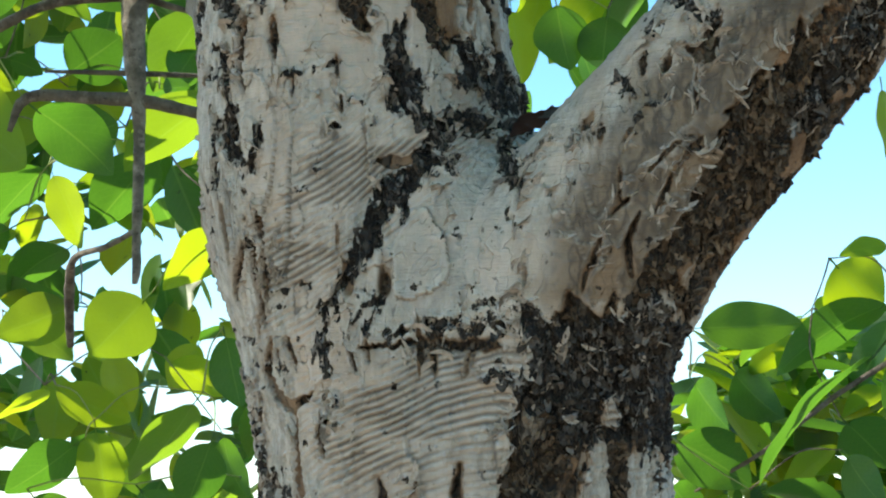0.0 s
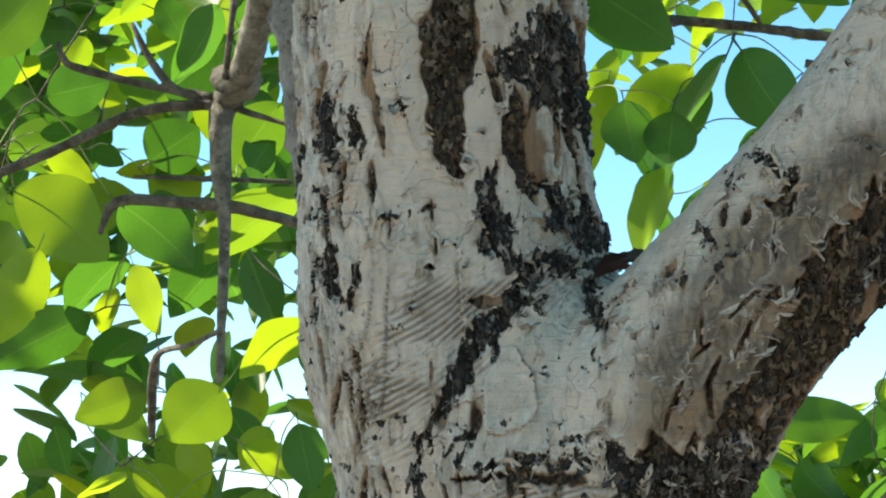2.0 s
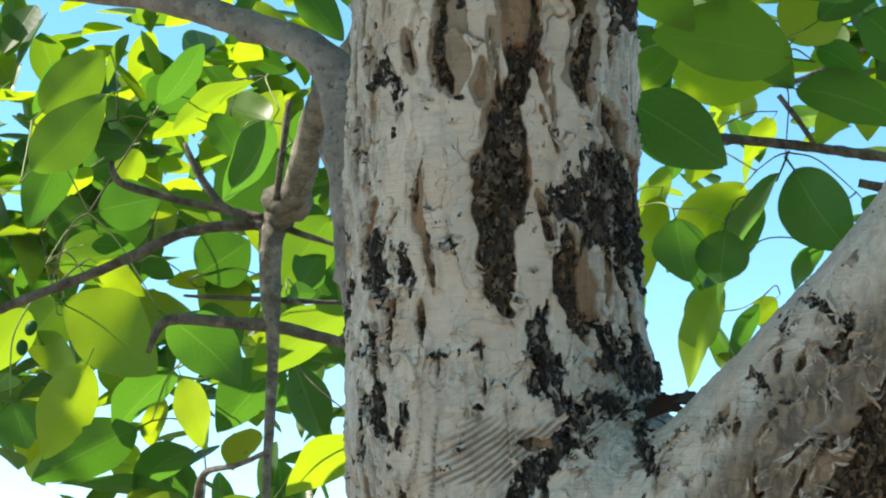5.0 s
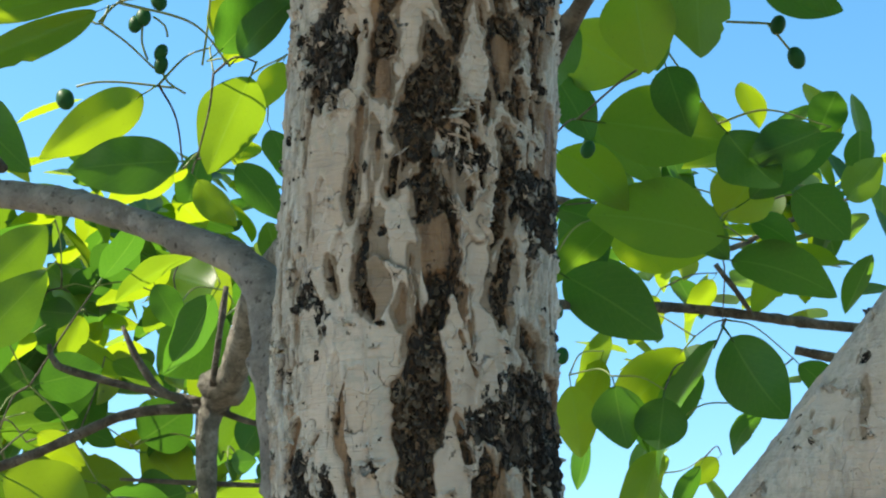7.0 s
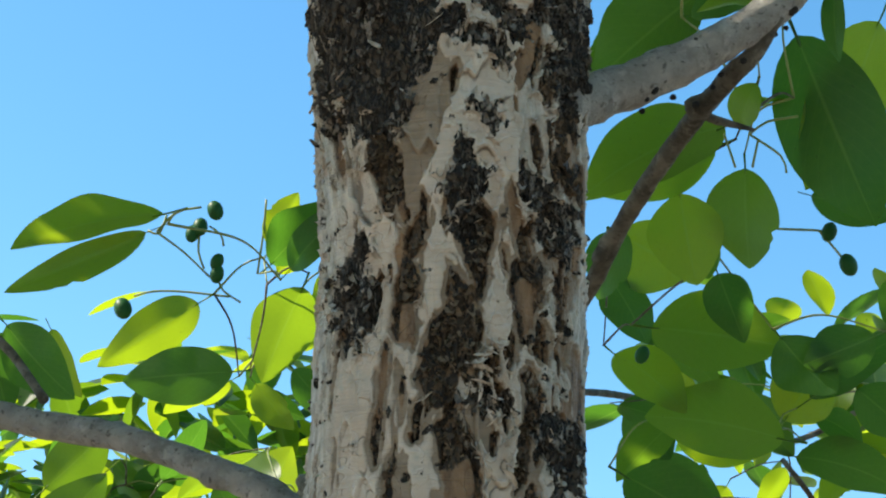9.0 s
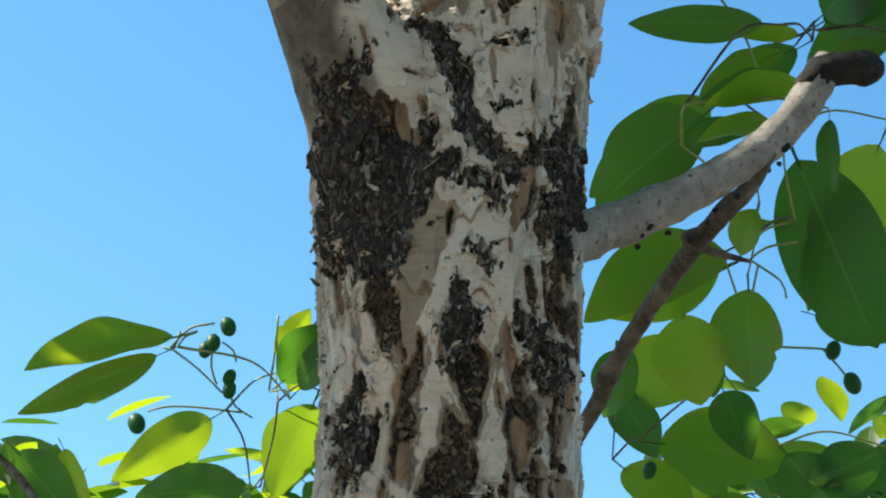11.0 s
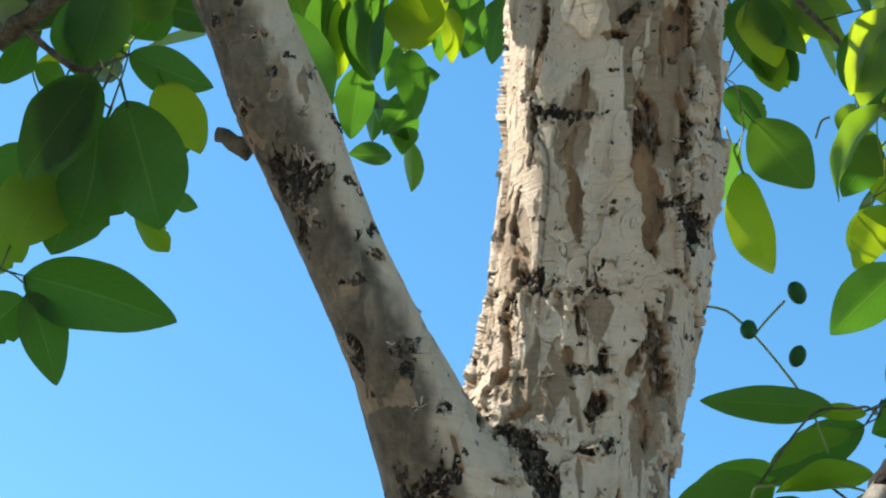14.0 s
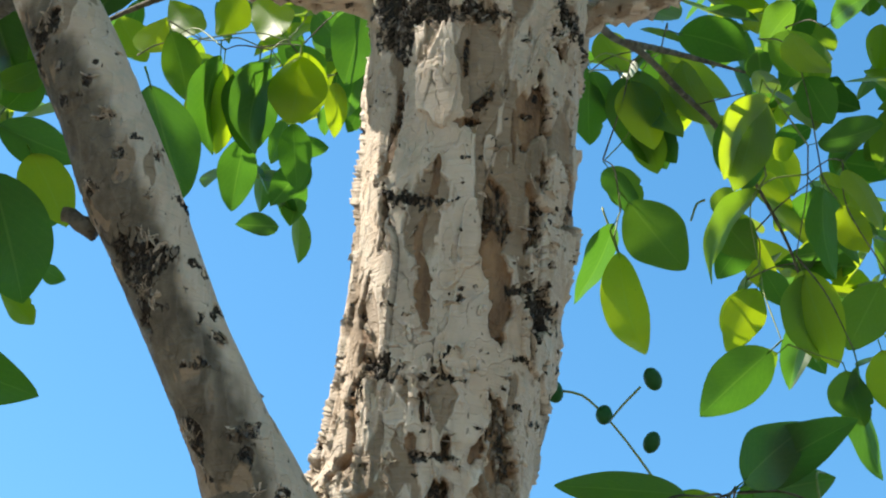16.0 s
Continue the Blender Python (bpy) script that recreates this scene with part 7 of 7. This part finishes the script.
spray(up_left, [
    (-0.402, 0.250, 2.707, -0.441, 0.282, 2.631, 0.065, -21, 3), (-0.419, 0.310, 2.704, -0.430, 0.321, 2.600, 0.076, 31, 3),
    (-0.439, 0.290, 2.741, -0.420, 0.305, 2.838, 0.054, 8, 3), (-0.412, 0.340, 2.821, -0.377, 0.366, 2.865, 0.034, -34, 0),
    (-0.462, 0.330, 2.665, -0.485, 0.325, 2.589, 0.065, 7, 1), (-0.370, 0.400, 2.742, -0.375, 0.401, 2.708, 0.023, 8, 4),
    (-0.382, 0.280, 2.698, -0.352, 0.313, 2.592, 0.075, 6, 3), (-0.405, 0.260, 2.706, -0.456, 0.265, 2.621, 0.059, -24, 1),
    (-0.415, 0.300, 2.840, -0.433, 0.295, 2.732, 0.058, 6, 1), (-0.404, 0.330, 2.774, -0.337, 0.369, 2.758, 0.041, -11, 0),
    (-0.378, 0.350, 2.756, -0.332, 0.336, 2.673, 0.047, -14, 2),
])
spray(up_left, [
    (-0.424, 0.340, 2.708, -0.470, 0.370, 2.602, 0.091, 3, 4), (-0.493, 0.370, 2.583, -0.354, 0.382, 2.538, 0.071, -33, 2),
    (-0.482, 0.360, 2.564, -0.458, 0.389, 2.488, 0.043, 12, 1), (-0.417, 0.420, 2.659, -0.379, 0.413, 2.620, 0.025, 10, 4),
    (-0.523, 0.400, 2.812, -0.494, 0.411, 2.794, 0.026, 7, 0), (-0.412, 0.360, 2.810, -0.389, 0.370, 2.862, 0.040, -21, 3),
    (-0.497, 0.400, 2.721, -0.547, 0.387, 2.660, 0.069, 15, 1), (-0.494, 0.380, 2.567, -0.531, 0.371, 2.523, 0.049, -1, 4),
    (-0.392, 0.450, 2.694, -0.375, 0.466, 2.689, 0.020, -28, 3), (-0.486, 0.300, 2.779, -0.503, 0.294, 2.731, 0.033, 29, 0),
    (-0.521, 0.400, 2.665, -0.547, 0.395, 2.597, 0.062, -8, 4),
])
spray(low_left, [
    (-0.524, 1.000, 2.184, -0.598, 1.003, 2.128, 0.068, -36, 0), (-0.506, 0.950, 2.129, -0.584, 0.956, 2.066, 0.066, -9, 4),
    (-0.527, 1.000, 2.095, -0.485, 0.993, 2.090, 0.034, -33, 1), (-0.466, 1.000, 2.124, -0.420, 0.995, 2.158, 0.060, -2, 1),
    (-0.497, 1.000, 2.119, -0.451, 1.009, 2.122, 0.040, 2, 4), (-0.400, 1.050, 2.149, -0.487, 1.070, 2.111, 0.048, -17, 2),
    (-0.362, 1.100, 2.132, -0.442, 1.136, 2.159, 0.056, 31, 4), (-0.393, 1.050, 2.103, -0.435, 1.086, 2.081, 0.041, -5, 4),
    (-0.360, 1.150, 2.107, -0.438, 1.153, 2.045, 0.093, 30, 0), (-0.496, 1.050, 2.096, -0.522, 1.065, 2.049, 0.034, 8, 4),
    (-0.589, 1.150, 2.087, -0.534, 1.182, 2.116, 0.065, -13, 3),
])
spray(low_left, [
    (-0.564, 1.100, 2.023, -0.497, 1.111, 2.023, 0.077, -23, 0), (-0.446, 1.000, 2.039, -0.399, 1.034, 2.006, 0.047, 38, 1),
    (-0.584, 1.050, 1.975, -0.508, 1.089, 1.989, 0.061, -20, 4), (-0.529, 1.000, 1.952, -0.484, 1.024, 1.926, 0.033, 38, 0),
    (-0.474, 1.000, 1.966, -0.445, 1.015, 1.952, 0.026, 6, 0), (-0.580, 1.100, 1.923, -0.453, 1.124, 1.923, 0.076, -32, 4),
    (-0.441, 1.100, 1.965, -0.383, 1.093, 2.000, 0.069, -16, 2), (-0.448, 1.150, 1.956, -0.394, 1.169, 1.957, 0.050, -1, 3),
    (-0.404, 1.200, 2.116, -0.380, 1.234, 2.194, 0.073, -3, 1), (-0.328, 1.100, 1.950, -0.307, 1.120, 1.989, 0.048, -2, 4),
    (-0.318, 1.000, 1.931, -0.296, 1.023, 1.935, 0.026, -31, 1),
])
spray(low_left, [
    (-0.402, 1.150, 1.918, -0.455, 1.151, 1.969, 0.063, 15, 0), (-0.591, 1.100, 2.055, -0.561, 1.085, 2.084, 0.042, 29, 4),
    (-0.530, 1.000, 1.987, -0.491, 1.032, 1.984, 0.027, 8, 0), (-0.615, 1.100, 2.017, -0.563, 1.096, 2.041, 0.063, -28, 3),
    (-0.350, 1.200, 1.984, -0.402, 1.228, 1.935, 0.058, -34, 2), (-0.509, 1.100, 1.916, -0.558, 1.096, 1.880, 0.076, -13, 1),
    (-0.446, 1.100, 1.891, -0.389, 1.096, 1.908, 0.069, -28, 0), (-0.382, 1.250, 2.056, -0.331, 1.236, 2.013, 0.067, -38, 2),
    (-0.599, 1.100, 1.936, -0.641, 1.114, 1.894, 0.070, 29, 3), (-0.572, 1.200, 2.087, -0.487, 1.189, 2.051, 0.074, 28, 2),
])

# farther foliage: x, y and z ranges and how many leaves
FAR = [
    (-1.22, -0.31, 1.20, 2.00, 1.82, 2.42, 600),
    (-0.95, -0.27, 1.20, 2.00, 1.33, 1.72, 150),
    (-0.00, 0.47, 1.40, 2.20, 2.02, 2.49, 90),
    (0.20, 0.58, 1.10, 1.90, 1.33, 1.69, 480),
    (-0.02, 0.43, 1.10, 1.60, 2.00, 2.33, 30),
    (-1.07, -0.32, 1.30, 1.90, 1.93, 2.31, 120),
    (-0.74, -0.30, 1.20, 1.80, 1.70, 1.92, 60),
    (-0.91, -0.33, 1.30, 1.90, 2.00, 2.23, 60),
    (-0.89, -0.32, 1.10, 1.70, 3.41, 4.06, 150),
    (0.12, 0.56, 1.00, 1.60, 3.19, 3.88, 170),
    (0.32, 0.57, 1.00, 1.50, 2.90, 3.50, 80),
]


def far_foliage():
    rng = np.random.default_rng(11)
    rows = []
    for x0, x1, y0, y1, z0, z1, count in FAR:
        seeds = rng.uniform((x0, y0, z0), (x1, y1, z1), (max(3, count // 9), 3))
        at = seeds[rng.integers(0, len(seeds), count)] + rng.normal(0, 0.055, (count, 3))
        at[:, 2] = np.minimum(at[:, 2], z1 - rng.uniform(0, 0.15, count))
        rows.append(np.column_stack([at, rng.uniform(0.07, 0.105, count)]))
    leaf_stuff("foliage", np.vstack(rows), "sprays of green leaves behind the trunk", 5, SUNLIT_LEAF)


def crown():
    """The crown overhead, unseen and added to shade the tree, out of which the sun falls in patches; it is open on the
    side of the upper stem.
    """
    rng = np.random.default_rng(23)
    sun_here = LEAN.to_3x3().inverted() @ SUN
    rows = []
    for x0, x1, y0, y1, z0, z1, count in CROWN:
        seeds = rng.uniform((x0, y0, z0), (x1, y1, z1), (max(4, count // 14), 3))
        at = seeds[rng.integers(0, len(seeds), count)] + rng.normal(0, 0.09, (count, 3))
        rows.append(np.column_stack([at, rng.uniform(0.07, 0.105, count)]))
    rows = np.vstack(rows)
    keep = np.ones(len(rows), bool)
    for gx, gy, gz, size in GAPS:
        off = rows[:, :3] - (gx, gy, gz)
        along = off @ np.array(sun_here)
        keep &= np.linalg.norm(off - along[:, None] * np.array(sun_here), axis=1) > size
    rows = rows[keep]
    for place in SHADE:
        at = np.array(place) + (1.1 if place[1] < 0.5 else 2.1) * np.array(sun_here) + rng.normal(0, 0.07, (70, 3))
        rows = np.vstack([rows, np.column_stack([at, rng.uniform(0.07, 0.105, 70)])])
    # the sun reaches the upper stem
    for gx, gy, gz, size in GAPS[:4]:
        off = rows[:, :3] - (gx, gy, gz)
        along = off @ np.array(sun_here)
        rows = rows[np.linalg.norm(off - along[:, None] * np.array(sun_here), axis=1) > size]
    leaf_stuff("crown", rows, "dense green crown of oval leaves overhead, out of view, added for its shade", 6)


# boxes of unseen leaves; the last one only dims the sky on the viewer's side
CROWN = [(-2.7, -1.15, 0.5, 2.0, 3.0, 4.8, 850), (-2.4, -0.75, -0.7, 0.6, 2.5, 3.9, 3600), (-1.2, 1.6, 0.6, 2.2, 3.9, 4.8, 1000), (-1.6, 1.2, -0.9, 0.5, 3.5, 4.4, 3600),
         (0.8, 1.7, -0.4, 1.2, 2.6, 3.9, 900), (-0.9, 1.8, -2.6, -1.0, 2.9, 3.9, 1300)]
GAPS = [(0.0, -0.03, 2.30, 0.08), (0.0, -0.03, 2.38, 0.09), (0.01, -0.03, 2.47, 0.09), (0.02, -0.03, 2.55, 0.07), (0.20, 0.08, 2.25, 0.07),
        (-0.42, 0.72, 2.08, 0.16), (-0.30, 0.52, 2.18, 0.14), (0.15, 0.60, 2.20, 0.10), (-0.20, 0.95, 2.98, 0.14), (0.30, 0.85, 2.75, 0.16)]
GAPS += [(-0.53, 1.00, 2.13, 0.10), (-0.45, 1.00, 2.14, 0.09), (-0.41, 1.05, 2.09, 0.06), (-0.42, 1.00, 2.02, 0.07), (-0.50, 1.00, 1.94, 0.07), (-0.45, 1.00, 1.96, 0.05),
        (-0.32, 0.50, 2.16, 0.10), (-0.29, 0.50, 2.12, 0.08), (-0.21, 0.50, 2.16, 0.07), (-0.51, 0.90, 2.07, 0.14), (-0.37, 1.00, 2.13, 0.07), (-0.51, 1.00, 2.00, 0.08),
        (-0.56, 1.00, 2.14, 0.24), (-0.55, 1.00, 2.04, 0.12), (-0.65, 1.50, 2.24, 0.22), (0.05, 1.15, 2.10, 0.08), (-0.36, 0.90, 1.93, 0.09), (-0.49, 0.72, 2.06, 0.14), (-0.53, 0.76, 2.12, 0.12), (-0.75, 1.70, 2.15, 0.28), (-0.50, 1.30, 2.10, 0.20)]
# unseen leaf clumps, added to keep the limb and the nearest leaves in shade
SHADE = [(0.06, -0.10, 1.70), (0.06, -0.10, 1.68), (0.14, -0.12, 1.77), (-0.38, 0.30, 2.65), (-0.42, 0.28, 2.68), (0.21, 0.40, 2.28), (0.16, 0.45, 2.23), (0.24, 0.30, 2.43), (0.11, 0.80, 2.09), (0.08, 0.70, 2.15), (0.08, 0.80, 2.13), (0.19, 1.10, 2.13),
         (0.23, 0.80, 2.13), (0.13, 0.65, 2.10), (0.23, 0.42, 2.27), (-0.37, 0.35, 2.64), (0.28, 1.00, 2.02), (0.28, 0.90, 3.02),
         (-0.10, -0.13, 2.40), (-0.14, -0.15, 2.49), (-0.06, -0.10, 2.30)]
far_foliage()
crown()


# ---- ground ----
# never in view; serves as a warm reflector below the tree
def ground():
    n = 60
    a = np.linspace(-1, 1, n)
    a = np.sign(a) * np.abs(a) ** 3 * 900
    gx, gy = np.meshgrid(a, a, indexing="ij")
    p = np.stack([gx.ravel(), gy.ravel(), np.zeros(n * n)], -1)
    p[:, 2] = 0.03 * cloud(p, (0.3, 0.3, 1), 7, 3)
    i, j = np.meshgrid(np.arange(n - 1), np.arange(n - 1), indexing="ij")
    q = (i * n + j).ravel()
    ob = sheet("ground", p, np.stack([q, q + n, q + n + 1, q + 1], -1), BOUNCE_GROUND)
    return tagged(ob, "unseen ground under the tree, sandy tone chosen for warm bounce light", "ground", kind="structure")


ground()
